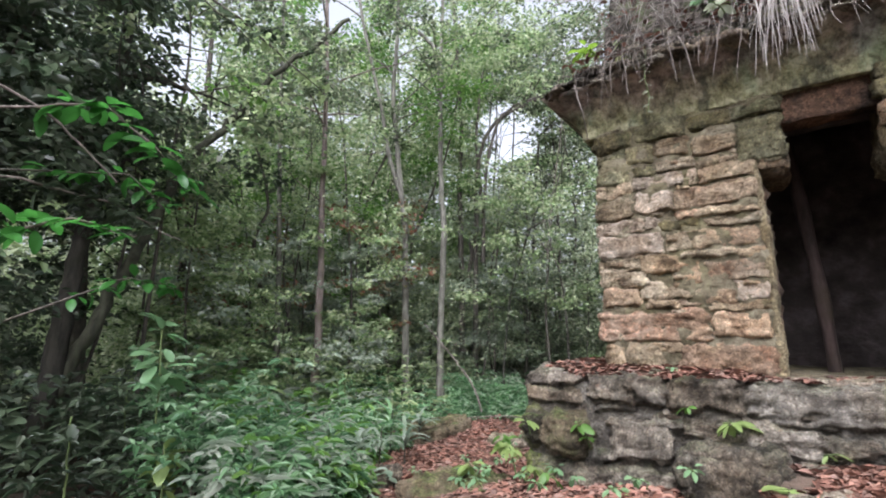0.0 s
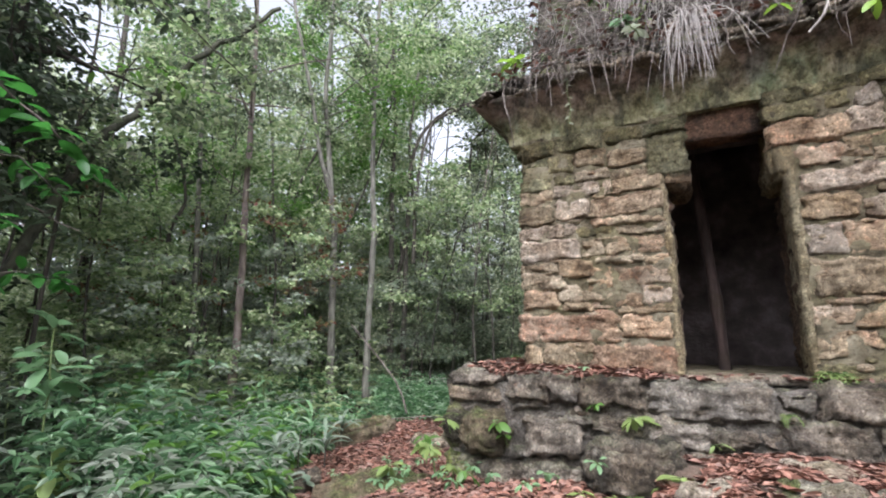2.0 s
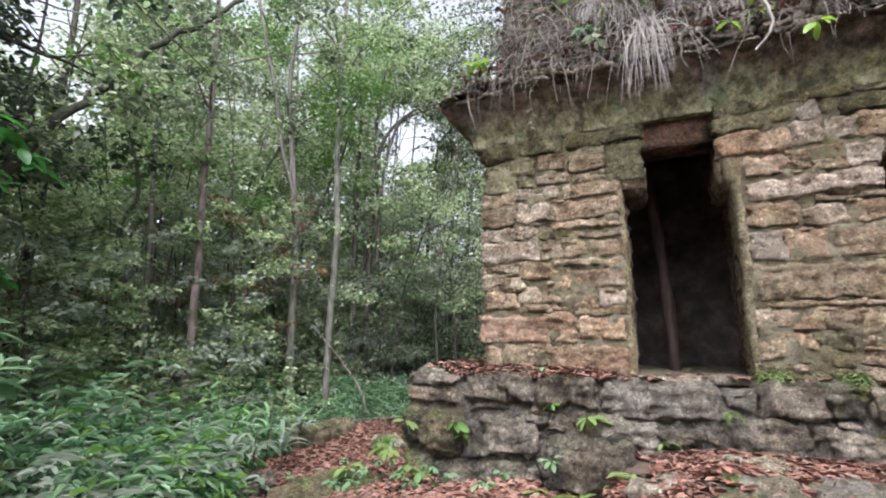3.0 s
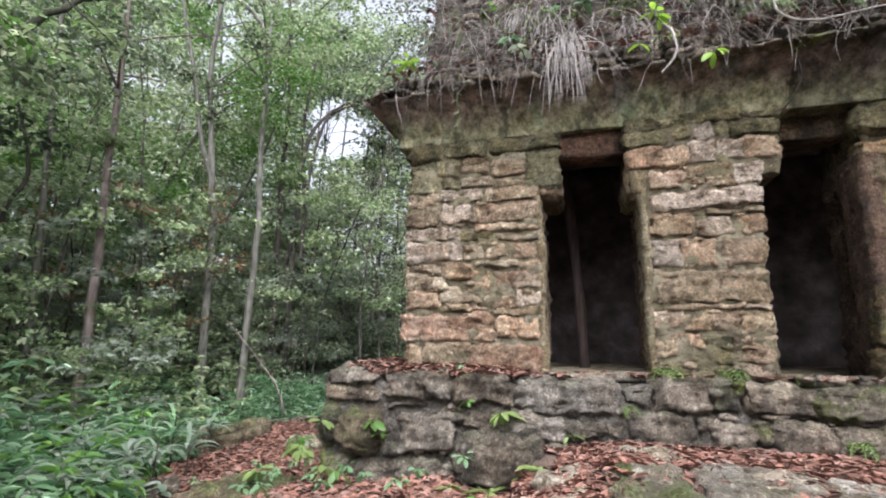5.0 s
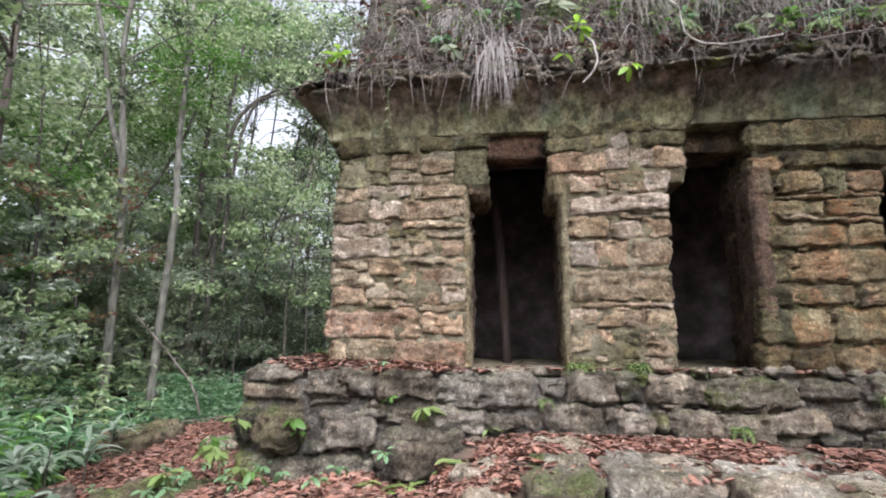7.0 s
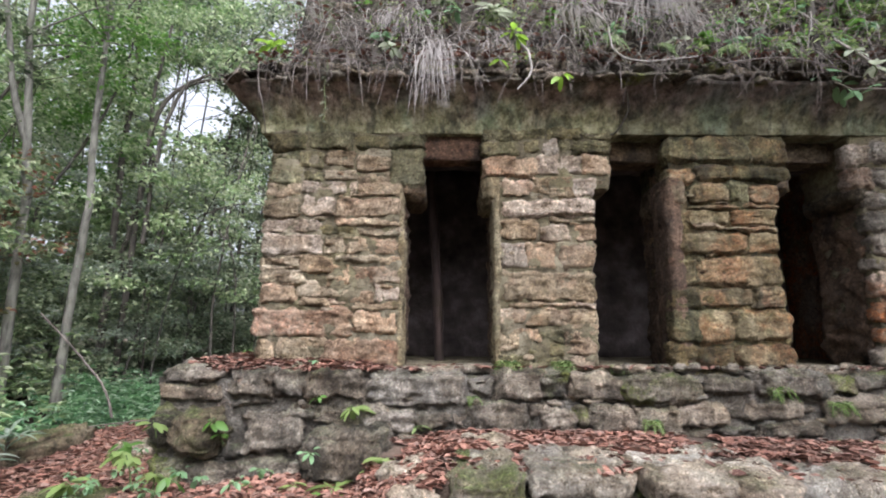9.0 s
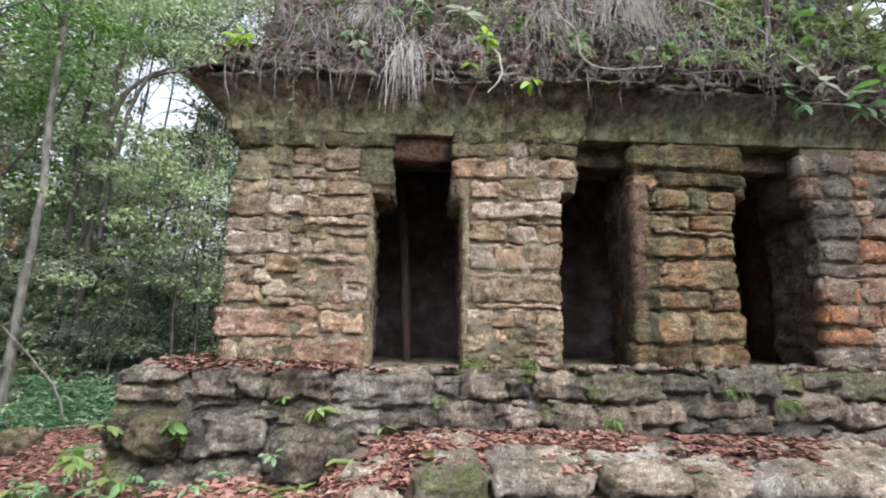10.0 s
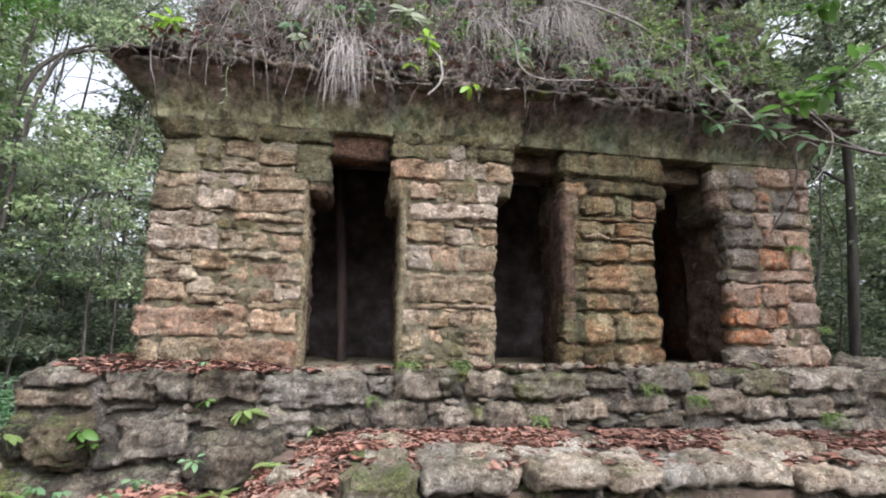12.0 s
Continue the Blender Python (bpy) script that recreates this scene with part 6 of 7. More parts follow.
def sprig(label, at, n, size, spread, rise, seed, mat=LEAF_BRIGHT, wide=0.5, name="small_plant", droop=0.2, category="plant"):
    """A small plant: a stem and separate leaves."""
    rng = np.random.default_rng(seed)
    t = thing(name, label, category, at=at)
    up = [np.array((0, 0, -0.02)), np.array((rng.normal(0, 0.02), -0.02, rise * 0.5)), np.array((rng.normal(0, 0.04), -0.05, rise))]
    v, f = tube(up, [0.006, 0.005, 0.003], 5)
    stem = mesh_object("stem", v, f, STEM, t)
    n = int(n * 1.4)
    for k in range(n):
        a = 2 * math.pi * k / n + rng.uniform(-0.5, 0.5)
        base = up[1] + (up[2] - up[1]) * rng.uniform(0.2, 1.0)
        d = np.array((math.cos(a), math.sin(a) * 0.8 - 0.2, rng.uniform(-0.9, 0.3)))
        L = 0.75 * size * rng.uniform(0.6, 1.2)
        c = base + d / np.linalg.norm(d) * (L * 0.5 + spread * rng.random())
        v, f = broad_leaf(c, d, L, wide, rng)
        mesh_object("leaf", v, f, mat, stem)
    return t


def broad_leaf(c, d, L, wide, rng):
    """One oval leaf of six segments, folded at the midrib and drooping at the tip."""
    d = np.array(d) / np.linalg.norm(d)
    s = np.cross(d, (0, 0, 1) + rng.normal(0, 0.25, 3))
    s /= np.linalg.norm(s)
    u = np.cross(s, d)
    vs, fs = [], []
    n = 6
    for k in range(n + 1):
        t = k / n
        w = L * wide * 0.5 * math.sin(math.pi * min(t * 0.92 + 0.04, 1)) ** 0.75
        m = c + d * L * (t - 0.5) - u * L * 0.22 * t * t
        vs += [m + s * w + u * w * 0.3, m, m - s * w + u * w * 0.3]
    for k in range(n):
        a = k * 3
        fs += [(a, a + 1, a + 4, a + 3), (a + 1, a + 2, a + 5, a + 4)]
    return np.array(vs), np.array(fs)


def fern(label, at, n, length, seed, mat=LEAF_FRESH, out=(0, -1)):
    """Arching fronds, each with a rib and paired leaflets."""
    rng = np.random.default_rng(seed)
    t = thing("fern", label, "fern", "ferns in the joints", at=at)
    for k in range(n):
        a = math.atan2(out[1], out[0]) + rng.uniform(-1.3, 1.3)
        path = hang(rng, (0, 0, 0), (math.cos(a), math.sin(a), 0.2), length * rng.uniform(0.7, 1.15), n=8, curl=0.05, rise=0.9)
        rib = tube(path, 0.003, 4)
        c, al, sz = [], [], []
        for j in range(1, 8):
            for side in (-1, 1):
                d = path[j] - path[j - 1]
                w = np.cross(d, (0, 0, 1))
                w = w / max(np.linalg.norm(w), 1e-6) * side + d / np.linalg.norm(d) * 0.5
                L = length * 0.34 * (1 - 0.1 * j)
                c.append(path[j] + w / np.linalg.norm(w) * L * 0.5)
                al.append(w)
                sz.append(L)
        v, f = merged([rib, leaves(np.array(c), np.array(al), np.array(sz), 0.42, rng, tilt=0.15)])
        mesh_object("frond", v, f, mat, t)
    return t


def growth():
    sprig("bright green seedling hanging at the cornice", (2.42, -0.37, 3.24), 4, 0.14, 0.02, 0.05, 1, LEAF_LIME, 0.4)
    sprig("bright green seedling on the cornice edge", (2.1, -0.35, 3.55), 7, 0.13, 0.05, 0.16, 2, LEAF_LIME, 0.45)
    sprig("bright green seedling under the roof grass", (2.02, -0.38, 3.36), 2, 0.14, 0.02, 0.06, 3, LEAF_LIME, 0.5)
    sprig("grey-green leafy plant on the roof slope", (1.95, -0.14, 3.95), 10, 0.26, 0.02, 0.1, 4, LEAF_PALE, 0.25)
    sprig("pale lobed plant at the cornice edge", (1.12, -0.33, 3.52), 7, 0.12, 0.02, 0.05, 5, LEAF_PALE, 0.5)
    sprig("yellow-green plant on the cornice corner", (0.05, -0.2, 3.55), 10, 0.14, 0.04, 0.12, 6, LEAF_LIME, 0.6)
    sprig("green plant growing on the roof slope", (0.35, -0.1, 3.62), 6, 0.09, 0.03, 0.1, 7, LEAF_MID)
    for k, (x, t) in enumerate(((1.6, 0.35), (2.4, 0.3), (3.0, 0.15), (3.7, 0.1), (4.0, 0.25), (4.5, 0.1), (4.7, 0.35), (5.0, 0.2), (5.2, 0.5), (4.2, 0.5), (1.3, 0.3), (0.8, 0.4), (2.2, 0.55), (3.85, 0.2), (4.15, 0.12), (4.4, 0.3), (4.85, 0.05), (5.1, 0.35), (5.35, 0.15), (5.5, 0.4), (5.3, 0.6), (4.55, 0.55), (3.2, 0.25), (2.75, 0.1), (1.0, 0.12))):
        p = roof_face(x, t)
        sprig("small green plant rooted on the ruined roof", (p[0], p[1] - 0.06, p[2]), 7, 0.10 if k % 3 else 0.14, 0.03, 0.12, 20 + k, LEAF_BRIGHT if k % 2 else LEAF_HERB)
    for k, (x, t) in enumerate(((1.5, 0.45), (2.9, 0.12), (3.3, 0.06), (3.9, 0.05), (4.3, 0.06), (4.8, 0.08), (5.4, 0.3), (5.6, 0.12))):
        p = roof_face(x, t)
        fern("green fern on the ruined roof", (p[0], p[1] - 0.08, p[2]), 6, 0.22, 60 + k, LEAF_MID)
    for k, (x, y, z, n, L) in enumerate(((2.02, -0.1, 1.03, 7, 0.2), (2.42, -0.08, 1.03, 8, 0.2), (2.85, -0.1, 1.02, 4, 0.12), (3.86, -0.36, 0.88, 6, 0.2), (4.30, -0.36, 0.78, 7, 0.18), (4.35, -0.38, 0.52, 7, 0.22),
                                         (4.75, -0.38, 0.45, 7, 0.18), (2.98, -0.37, 0.66, 5, 0.16), (5.55, -0.38, 0.62, 6, 0.2), (5.2, -0.38, 0.5, 5, 0.16), (1.73, -0.37, 0.82, 4, 0.12), (5.1, -0.12, 1.03, 4, 0.12), (5.95, -0.05, 1.35, 5, 0.16), (5.7, -0.08, 2.1, 5, 0.18))):
        fern("small green fern growing from a stone joint", (x, y, z), n, L, 80 + k)
    sprig("bright leafy seedling growing from the plinth joint", (0.93, -0.38, 0.73), 7, 0.17, 0.03, 0.06, 40, LEAF_FRESH, 0.42)
    sprig("seedling growing from the plinth joint", (0.66, -0.38, 0.82), 3, 0.09, 0.01, 0.03, 41)
    sprig("green seedling at the plinth's foot", (0.62, -0.62, 0.22), 8, 0.14, 0.02, 0.14, 42, LEAF_FRESH, 0.5)
    sprig("green seedling at the plinth's foot", (1.04, -0.62, 0.38), 7, 0.12, 0.02, 0.08, 43, LEAF_FRESH, 0.45)
    sprig("green seedling at the plinth's corner", (-0.75, -0.25, 0.3), 8, 0.12, 0.03, 0.22, 44, LEAF_BRIGHT, 0.6)
    sprig("green seedling beside the plinth", (-0.5, -0.55, 0.3), 7, 0.1, 0.03, 0.2, 45, LEAF_FRESH, 0.6)
    sprig("green seedling beside the plinth", (0.12, -0.62, 0.2), 8, 0.1, 0.03, 0.1, 46, LEAF_FRESH, 0.4)
    sprig("green seedling in a plinth joint", (0.02, -0.42, 0.55), 4, 0.1, 0.01, 0.06, 47, LEAF_BRIGHT, 0.5)
    sprig("green seedling in a plinth joint", (1.33, -0.38, 0.62), 4, 0.09, 0.01, 0.04, 48, LEAF_FRESH, 0.4)
    sprig("green seedling on the plinth's top", (0.5, -0.1, 1.03), 5, 0.07, 0.01, 0.05, 49, LEAF_HERB, 0.5)
    for k, (x, y, z, n, L) in enumerate(((-0.62, -0.5, 0.42, 8, 0.12), (-0.35, -0.56, 0.3, 8, 0.11), (-0.15, -0.6, 0.28, 6, 0.1), (0.3, -0.6, 0.24, 7, 0.1), (0.86, -0.68, 0.26, 8, 0.17), (0.7, -0.72, 0.24, 7, 0.15), (1.22, -0.66, 0.42, 7, 0.16), (-0.42, -0.46, 0.6, 5, 0.09), (-0.05, -0.48, 0.62, 5, 0.1), (-0.8, -0.62, 0.26, 7, 0.13), (1.35, -1.3, 0.3, 6, 0.1), (1.5, -1.38, 0.3, 6, 0.1))):
        sprig("fresh green seedling growing at the plinth's foot", (x, y, z), n, 1.3 * L, 0.03, 0.1, 560 + k, (LEAF_FRESH, LEAF_FRESH, LEAF_BRIGHT)[k % 3], 0.5)
    sprig("green seedlings at the plinth's far corner", (-0.35, 0.9, 1.03), 8, 0.12, 0.03, 0.1, 50, LEAF_BRIGHT, 0.5)
    for k, (x, y) in enumerate(((-0.3, -0.8), (-0.9, -0.25), (0.3, -0.95), (-0.1, -1.0), (-0.7, -1.0), (-1.15, 0.3), (2.6, -1.28), (3.05, -1.3), (3.5, -1.32), (2.3, -1.3), (-0.75, -0.6), (-0.6, -0.75), (-0.95, -0.5), (-0.2, -0.55), (0.05, -0.75), (0.45, -0.7), (-1.2, -0.2), (-1.45, 0.2), (-1.0, 0.35), (-1.6, -0.4), (-1.3, 0.9), (0.75, -0.85), (-0.45, -1.1), (-1.35, 1.3))):
        z = ground_height(x, y) + (0.12 if x < 0.6 else 0.25)
        sprig("low green herb among stones and dead leaves", (x, y, z), 7, 0.07, 0.04, 0.05, 100 + k, LEAF_HERB, 0.55)


LEAF_STRAP = leaf_material("leaves_silvery_green", (0.108, 0.187, 0.108), (0.151, 0.238, 0.137), (0.209, 0.295, 0.202), sheen=0.35)
LEAF_PALE = leaf_material("leaves_pale", (0.16, 0.24, 0.12), (0.22, 0.30, 0.17), (0.28, 0.36, 0.24))
growth()


def forest_floor_plants():
    """Long-bladed and broad-leaved plants standing out of the herbs beside the path."""
    rng = np.random.default_rng(640)
    for k, (b, far) in enumerate(((58, 4.7), (57, 5.5), (55.3, 5.0), (52.5, 5.3), (50, 4.8), (47.6, 5.2), (46.4, 4.7), (44.3, 4.9), (43, 5.5), (41.5, 5.2), (48.6, 6.0), (54, 6.2), (61, 5.2), (59.5, 6.2), (45.3, 5.7), (39.8, 5.9), (51.3, 4.2), (55.8, 4.1))):
        x, y = spot(b, far)[:2]
        leaf_fan("strap_leaf_plant", "arching plant with long silvery-green blades beside the path", x, y, rng.uniform(0.3, 0.52), int(rng.integers(9, 14)), rng.uniform(0.3, 0.45), rng.uniform(0.034, 0.052), 700 + k, (LEAF_STRAP, LEAF_STRAP, LEAF_HERB)[k % 3])
    for k, (b, far, h) in enumerate(((65.8, 4.5, 0.42), (63, 4.2, 0.3), (62, 4.9, 0.4), (58.8, 4.0, 0.26), (53.3, 3.9, 0.25), (50.5, 5.6, 0.45), (56.4, 5.8, 0.5), (60.4, 5.6, 0.45), (48.2, 4.3, 0.3), (45.6, 4.2, 0.22), (43.6, 4.5, 0.2), (67.5, 5.0, 0.5), (52, 6.4, 0.5))):
        x, y = spot(b, far)[:2]
        leaf_fan("broad_leaf_plant", "upright plant with a few broad fresh green leaves", x, y, h, int(rng.integers(6, 10)), rng.uniform(0.15, 0.22), rng.uniform(0.06, 0.085), 740 + k, (LEAF_FRESH, LEAF_STRAP, LEAF_HERB)[k % 3], (0.1, 0.8))


forest_floor_plants()


def leafy_vine():
    t = thing("leafy_vine", "thin hanging vine with small bright green leaves", "vine", at=(0.58, -0.34, 3.46))
    path = [np.array((0.01 * math.sin(k), -0.01 * k * 0.3, -0.055 * k)) for k in range(11)]
    v, f = tube(path, 0.003, 4)
    mesh_object("stem", v, f, STEM, t)
    rng = np.random.default_rng(3)
    for k in range(2, 11):
        d = np.array(((-1) ** k, -0.3, -0.3))
        v, f = broad_leaf(path[k] + d * 0.02, d, 0.05, 0.5, rng)
        mesh_object("leaf", v, f, LEAF_PALE, t)


leafy_vine()


def branch(name, label, path, r0, r1, bark, n, size, mat, seed, wide=0.45, from_part=0.3):
    """A bough with large separate leaves along its outer part."""
    rng = np.random.default_rng(seed)
    pts = []
    for k in range(len(path) - 1):
        for s in range(4):
            pts.append(np.array(path[k]) + (np.array(path[k + 1]) - np.array(path[k])) * s / 4)
    pts.append(np.array(path[-1]))
    base = pts[0].copy()
    pts = [p - base + rng.normal(0, r0 * 0.5, 3) for p in pts]
    t = thing(name, label, "branch", at=tuple(base))
    v, f = tube(pts, [r0 + (r1 - r0) * k / (len(pts) - 1) for k in range(len(pts))], 6)
    bough = mesh_object("bough", v, f, bark, t)
    for k in range(n):
        i = rng.uniform(from_part, 1.0) * (len(pts) - 1.01)
        p = pts[int(i)] + (pts[int(i) + 1] - pts[int(i)]) * (i % 1)
        d = rng.normal(0, 1, 3) * (1, 1, 0.45) + (0, 0, -0.15)
        L = size * rng.uniform(0.6, 1.2)
        v, f = broad_leaf(p + d / np.linalg.norm(d) * L * 0.75, d, L, wide, rng)
        mesh_object("leaf", v, f, mat, bough)
    return t


def at(bearing, rise, far):
    x, y = spot(bearing, far)
    return x, y, 1.28 + far * math.tan(radians(rise))


branch("leafy_branch", "near branch with broad bright green leaves", (at(86, 18, 4.2), at(80, 20, 4.0), at(74, 22, 3.9), at(69, 19, 3.9), at(65, 15, 4.1)), 0.012, 0.004, ROOT, 46, 0.16, LEAF_EMERALD, 401, 0.52)
branch("leafy_branch", "near branch with broad green leaves in shade", (at(88, 8, 3.9), at(80, 9, 3.7), at(75, 11, 3.6), at(70, 10, 3.7)), 0.012, 0.004, ROOT, 34, 0.16, LEAF_EMERALD, 402, 0.52)
branch("leafy_branch", "near branch with broad fresh green leaves", (at(84, 14, 4.6), at(77, 15, 4.4), at(71, 16, 4.3), at(67.5, 13, 4.3)), 0.010, 0.004, BARK_DARK, 44, 0.13, LEAF_EMERALD, 414, 0.52)
branch("leafy_branch", "low branch with fresh green leaves in the thicket", (at(80, 1, 4.6), at(74, 4, 4.5), at(70, 6, 4.5), at(65.5, 5, 4.7)), 0.010, 0.004, BARK_DARK, 40, 0.12, LEAF_EMERALD, 415, 0.52)
branch("leafy_branch", "high branch with fresh green leaves", (at(72, 27, 5.4), at(66, 25, 5.3), at(61, 27, 5.4), at(57, 25, 5.6)), 0.014, 0.004, BARK_DARK, 34, 0.11, LEAF_BRIGHT, 416)
branch("leafy_branch", "dark branch with drooping green leaves", (at(88, 14, 4.8), at(79, 14, 4.6), at(72, 13, 4.6), at(66, 10, 4.7)), 0.014, 0.004, ROOT, 60, 0.15, LEAF_SHADE, 403, 0.36)
branch("leafy_branch", "high leafy branch over the clearing", (at(84, 33, 4.6), at(75, 31, 4.8), at(66, 34, 5.0), at(60, 31, 5.2)), 0.02, 0.005, BARK_DARK, 60, 0.12, LEAF_SHADE, 404)
branch("leafy_branch", "high leafy branch over the clearing", (at(70, 36, 5.6), at(62, 33, 5.6), at(56, 30, 5.8), at(51, 27, 5.9)), 0.02, 0.005, BARK_DARK, 50, 0.12, LEAF_MID, 405)
branch("reaching_branch", "leafy branch reaching in beside the temple's end", (at(-62, 26, 5.0), at(-56, 24, 5.0), at(-52, 22, 5.0), at(-49, 21.5, 5.0)), 0.014, 0.005, ROOT, 44, 0.17, LEAF_BRIGHT, 407)
branch("reaching_branch", "branch with long green leaves beside the roof's end", (at(-60, 14, 5.2), at(-54, 16.5, 5.1), at(-48, 20, 5.0), at(-43.5, 21.5, 4.9), at(-40.5, 24, 4.9)), 0.014, 0.006, ROOT, 34, 0.15, LEAF_HERB, 408, 0.38)
branch("reaching_branch", "high branch with bright leaves beside the roof's end", (at(-66, 33, 5.5), at(-58, 31, 5.5), at(-52, 29, 5.6)), 0.014, 0.005, ROOT, 40, 0.16, LEAF_BRIGHT, 409)
def slender_stems():
    """Thin bare stems and lianas standing between the trees."""
    rng = np.random.default_rng(640)
    for k in range(26):
        b, far = rng.uniform(20, 68), rng.uniform(8.2, 11.5)
        x, y = spot(b, far)
        top, lean = rng.uniform(3.5, 7.5), rng.normal(0, 0.45, 2)
        way = [(x + lean[0] * q * q + rng.normal(0, 0.08) * q, y + lean[1] * q * q, ground_height(x, y) - 0.05 + top * q) for q in (0, 0.25, 0.5, 0.75, 1.0)]
        stick("slender_stem", "thin bare stem of a young tree in the forest shade", way, rng.uniform(0.012, 0.026), 0.007, (BARK_DARK, BARK_BLACK, BARK_RUSSET)[k % 3], "stem", 700 + k)


slender_stems()
for way, r0, r1, far in ((((31.9, 9), (31.6, 15), (31.0, 21), (29.4, 25.3), (26.8, 27), (23.8, 27.6)), 0.04, 0.018, 9.2),
                         (((42.0, -3), (41.2, 6), (39.8, 13), (37.6, 18), (35.2, 25), (34.6, 32)), 0.036, 0.014, 9.3),
                         (((28.4, 11), (26, 12.8), (23.4, 13.9), (20.6, 14.2)), 0.022, 0.010, 9.6),
                         (((25.6, 12.9), (24.5, 10.4), (23.2, 9.0), (21.3, 8.6)), 0.018, 0.008, 9.6),
                         (((30.4, 8), (29.6, 12), (27.8, 14.6), (26.6, 18)), 0.022, 0.010, 10.0),
                         (((33.5, 5), (33.0, 12), (32.0, 17), (32.4, 24), (31.4, 31)), 0.05, 0.025, 9.8),
                         (((27.0, 3), (27.4, 8), (26.4, 13), (27.2, 19)), 0.03, 0.014, 10.4),
                         (((46.5, 3), (45.6, 9), (46.8, 15), (45.2, 23)), 0.03, 0.014, 9.4),
                         (((47.0, 8), (45.6, 17), (42.5, 23), (37.5, 27.5), (34.5, 33)), 0.03, 0.014, 9.0),
                         (((57.0, 4), (58.5, 10), (57.2, 15), (59.0, 21)), 0.035, 0.016, 7.4)):
    stick("winding_bough", "winding dark bare bough among the forest trees", [at(b, e, far) for b, e in way], r0, r1, BARK_DARK, "bough", int(r0 * 1000 + far * 10))
strands("long_hanging_roots", "long thin roots trailing from the cornice over the wall", "roots", 95, [(x, -0.345, 3.42) for x in (0.06, 0.12, 0.3, 0.36, 0.43, 0.52, 0.75, 0.82, 0.95, 1.08, 1.2, 1.28, 1.72, 1.8, 2.5, 2.9)], [(0.1, -1, -0.3)] * 16, [0.42, 0.3, 0.5, 0.36, 0.44, 0.3, 0.42, 0.55, 0.36, 0.5, 0.6, 0.46, 0.4, 0.3, 0.3, 0.34], 0.0042, ROOT, curl=0.1, rise=0.0, push=0.3)
stick("bare_liana", "thin bare liana hanging beside the temple's end", (at(-52, 17, 5.4), at(-50, 18, 5.3), at(-49.3, 14, 5.3), at(-47, 10, 5.3)), 0.012, 0.008, ROOT, "liana")
stick("bare_twig", "long bare twig slanting through the understorey", (at(56.5, 19.5, 8.0), at(50, 14.5, 8.0), at(44, 9.5, 8.0), at(40.5, 6, 8.0)), 0.011, 0.006, ROOT, "twig")
stick("bare_twig", "thin bare twig crossing before the trees", (at(48, 21, 8.5), at(43, 22, 8.5), at(38, 24.5, 8.5)), 0.008, 0.005, ROOT, "twig")
stick("bare_twig", "thin pale twig among near leaves", (at(84, 22, 4.0), at(78, 20, 4.0), at(72, 15, 4.0)), 0.012, 0.006, ROOT, "twig")
stick("fallen_branch", "pale fallen branch leaning on the undergrowth", ((-3.2, 1.78, 1.5), (-2.88, 2.0, 1.05), (-2.62, 2.19, 0.6), (-2.5, 2.22, 0.25)), 0.010, 0.016, ROOT, "branch")
stick("fallen_stick", "thin stick lying on the leaf-strewn path", ((-2.6, 1.9, 0.2), (-2.1, 2.1, 0.24), (-1.6, 2.3, 0.22)), 0.008, 0.006, ROOT, "stick")
tagged(mesh_object("sapling_trunk", *tube([roof_face(4.62, 0.0) + (0, -0.1, 0), roof_face(4.66, 0.3) + (0, -0.14, 0), roof_face(4.72, 0.7) + (0, -0.3, 0), (4.8, -0.35, 5.2), (4.82, -0.3, 6.2)], [0.035, 0.032, 0.03, 0.028, 0.02], 8), BARK_DARK), "thin dark sapling trunk rooted on the cornice", "sapling")
branch("roof_sapling", "leafy shrub rooted on the roof", (tuple(roof_face(4.9, 0.05)), tuple(roof_face(4.95, 0.3) + (0, -0.1, 0)), tuple(roof_face(5.0, 0.6) + (0, -0.15, 0))), 0.012, 0.006, STEM, 30, 0.14, LEAF_BRIGHT, 411)
branch("roof_sapling", "leafy shrub at the roof's end", (tuple(roof_face(5.7, 0.0)), tuple(roof_face(5.65, 0.25) + (0, -0.1, 0)), tuple(roof_face(5.6, 0.5) + (0, -0.15, 0))), 0.012, 0.006, STEM, 34, 0.15, LEAF_MID, 412)
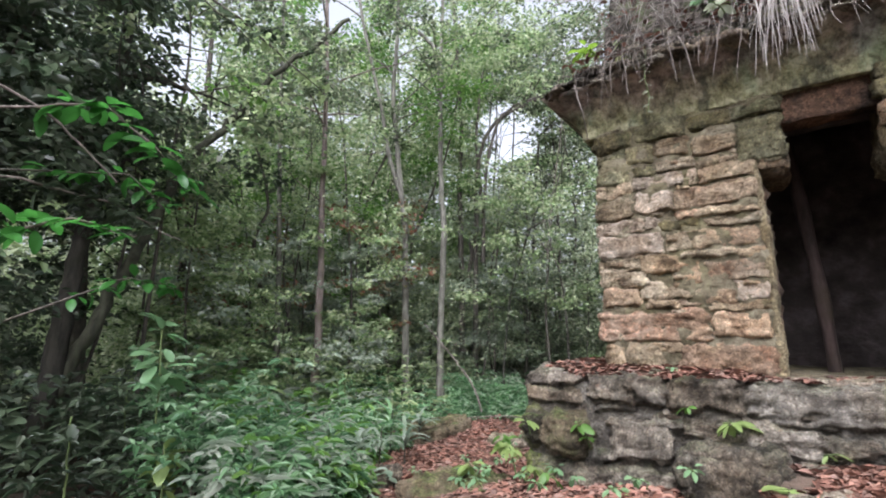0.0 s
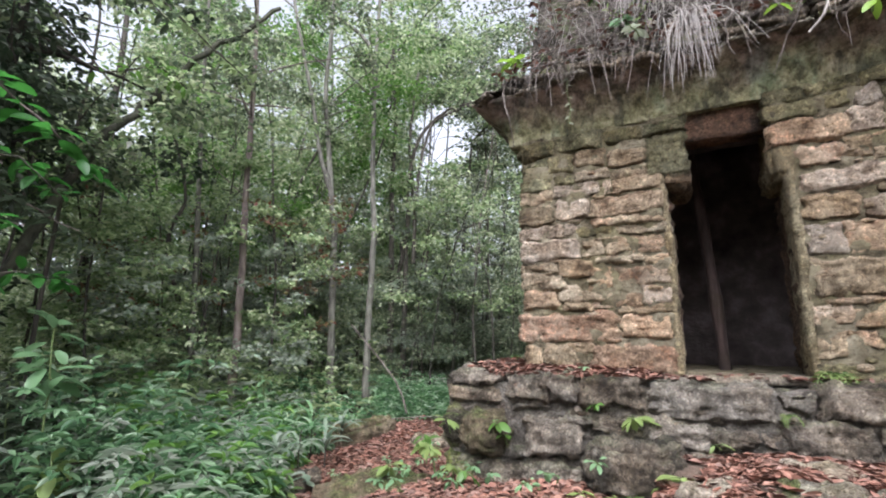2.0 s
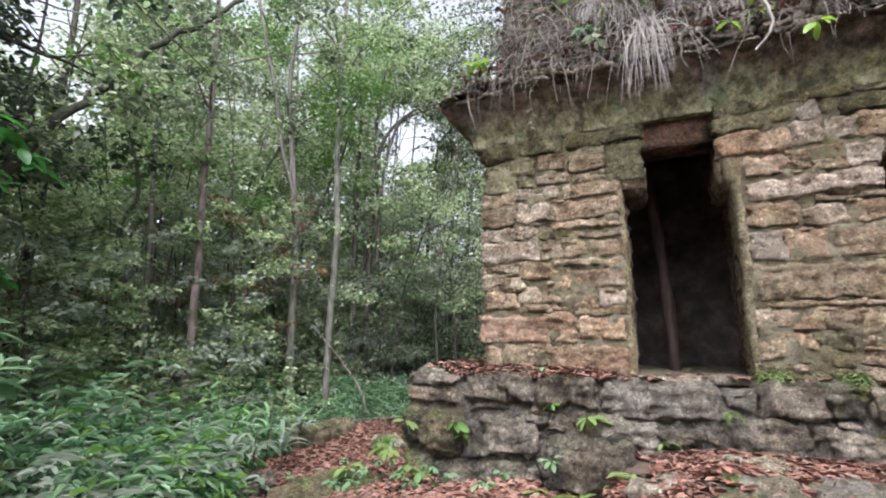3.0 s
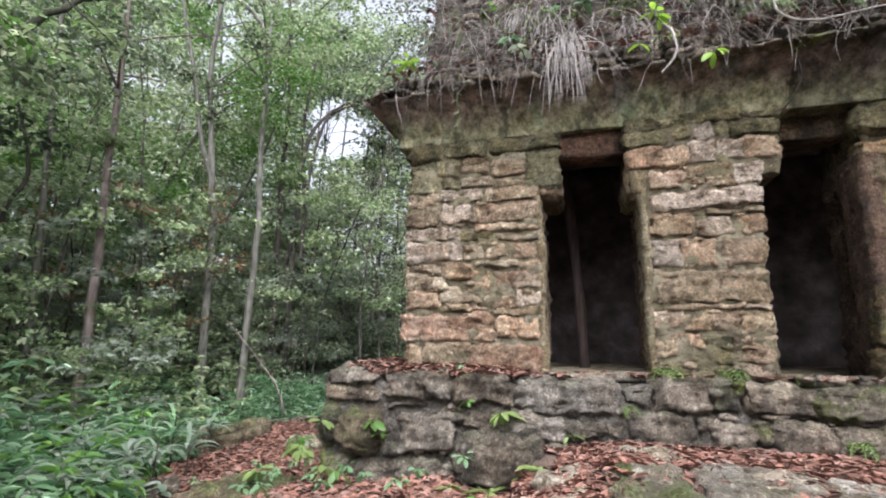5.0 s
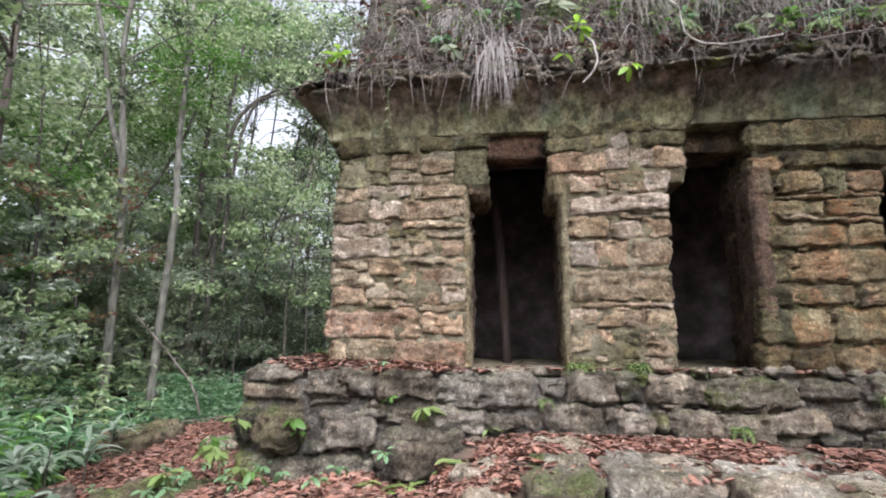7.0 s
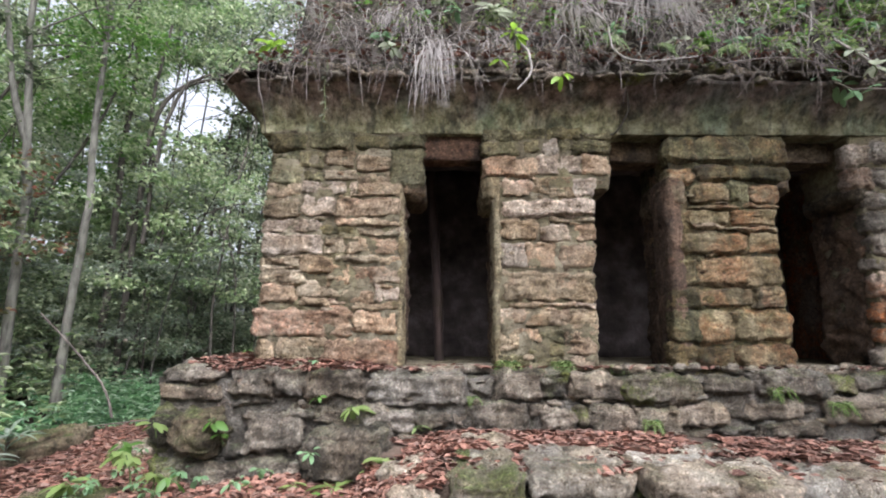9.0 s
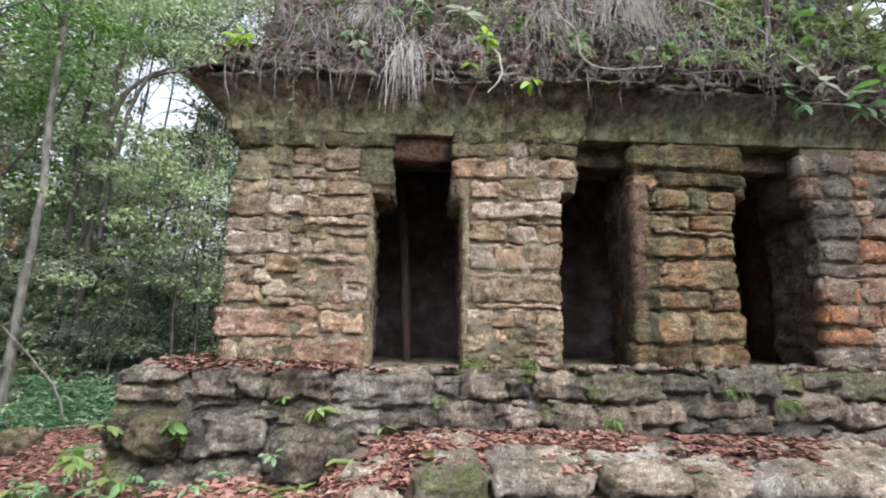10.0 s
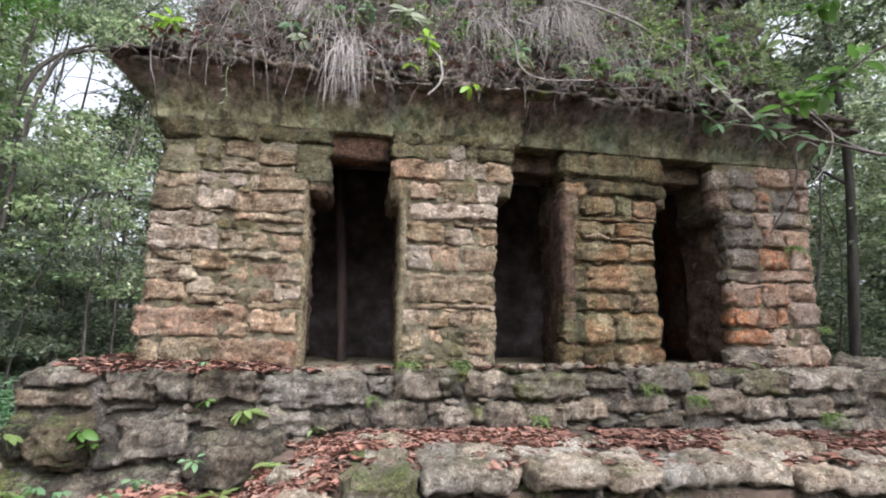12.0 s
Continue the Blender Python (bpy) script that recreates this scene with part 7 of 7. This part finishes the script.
for k, (b, r, z, size, part_way, n, mat) in enumerate(((66.6, 4.6, 1.4, 0.2, 0.62, 24, LEAF_HERB), (65.5, 4.3, 0.5, 0.19, 0.3, 18, LEAF_FRESH), (69, 5.0, 0.9, 0.16, 0.35, 26, LEAF_SHADE), (73, 4.2, 0.7, 0.15, 0.3, 26, LEAF_SHADE),
                                                        (78, 4.3, 0.8, 0.15, 0.3, 26, LEAF_SHADE), (61, 5.2, 0.75, 0.16, 0.35, 22, LEAF_HERB), (56, 5.6, 0.8, 0.13, 0.35, 24, LEAF_MID), (48, 6.2, 0.8, 0.12, 0.35, 24, LEAF_HERB))):
    x, y = spot(b, r)
    g = ground_height(x, y)
    branch("forest_seedling", "young plant with large soft green leaves", ((x, y, g - 0.03), (x + 0.03, y, g + z * 0.5), (x - 0.03, y, g + z)), 0.010, 0.005, STEM, n, size, mat, 420 + k, 0.52, part_way)
stick("bare_root", "long pale bare root slanting down the roof slope", ((3.36, -0.16, 4.44), (4.03, -0.16, 4.29), (4.5, -0.16, 4.07), (4.73, -0.2, 3.85), (4.74, -0.2, 3.6)), 0.013, 0.008, STRAW)
stick("dead_branch", "pale dead branch hanging over the cornice's end", ((4.62, -0.42, 3.6), (4.84, -0.5, 3.33), (5.05, -0.52, 3.13), (5.32, -0.5, 2.95)), 0.011, 0.007, STRAW, "branch")
stick("bare_liana", "bare grey liana looping at the cornice's end", ((5.6, -0.3, 3.52), (5.87, -0.36, 3.28), (6.2, -0.38, 3.1), (6.56, -0.36, 3.05)), 0.010, 0.006, STRAW, "liana")
stick("bare_liana", "bare grey liana hanging from the cornice's end", ((5.8, -0.33, 3.45), (5.96, -0.4, 3.18), (5.86, -0.4, 2.89), (5.69, -0.36, 2.66)), 0.009, 0.005, STRAW, "liana")
for k, (x, y, z, L) in enumerate(((4.83, -0.48, 3.26, 0.15), (5.08, -0.5, 3.18, 0.15), (5.27, -0.5, 3.06, 0.13), (4.74, -0.45, 3.42, 0.13), (5.3, -0.3, 3.5, 0.13))):
    sprig("pale green broad-leaved sprig at the cornice's end", (x, y, z), 4, L, 0.02, 0.05, 500 + k, LEAF_PALE, 0.55)
for k, (x, z) in enumerate(((4.72, 4.25), (5.0, 4.22), (4.6, 3.72), (4.88, 3.62), (4.46, 3.64), (5.36, 4.14), (5.15, 3.8), (5.5, 3.7), (4.2, 3.6), (3.9, 3.62), (5.65, 3.55), (4.95, 4.45), (5.25, 4.4), (3.45, 3.6), (4.35, 4.2))):
    t = (z - 3.5) / 1.4
    sprig("fresh green leafy plant rooted on the ruined roof", (x, -0.22 + 0.42 * t, z), 8, 0.10, 0.04, 0.12, 520 + k, LEAF_HERB if k % 3 == 0 else (LEAF_PALE if k % 3 == 1 else LEAF_BRIGHT), 0.5)
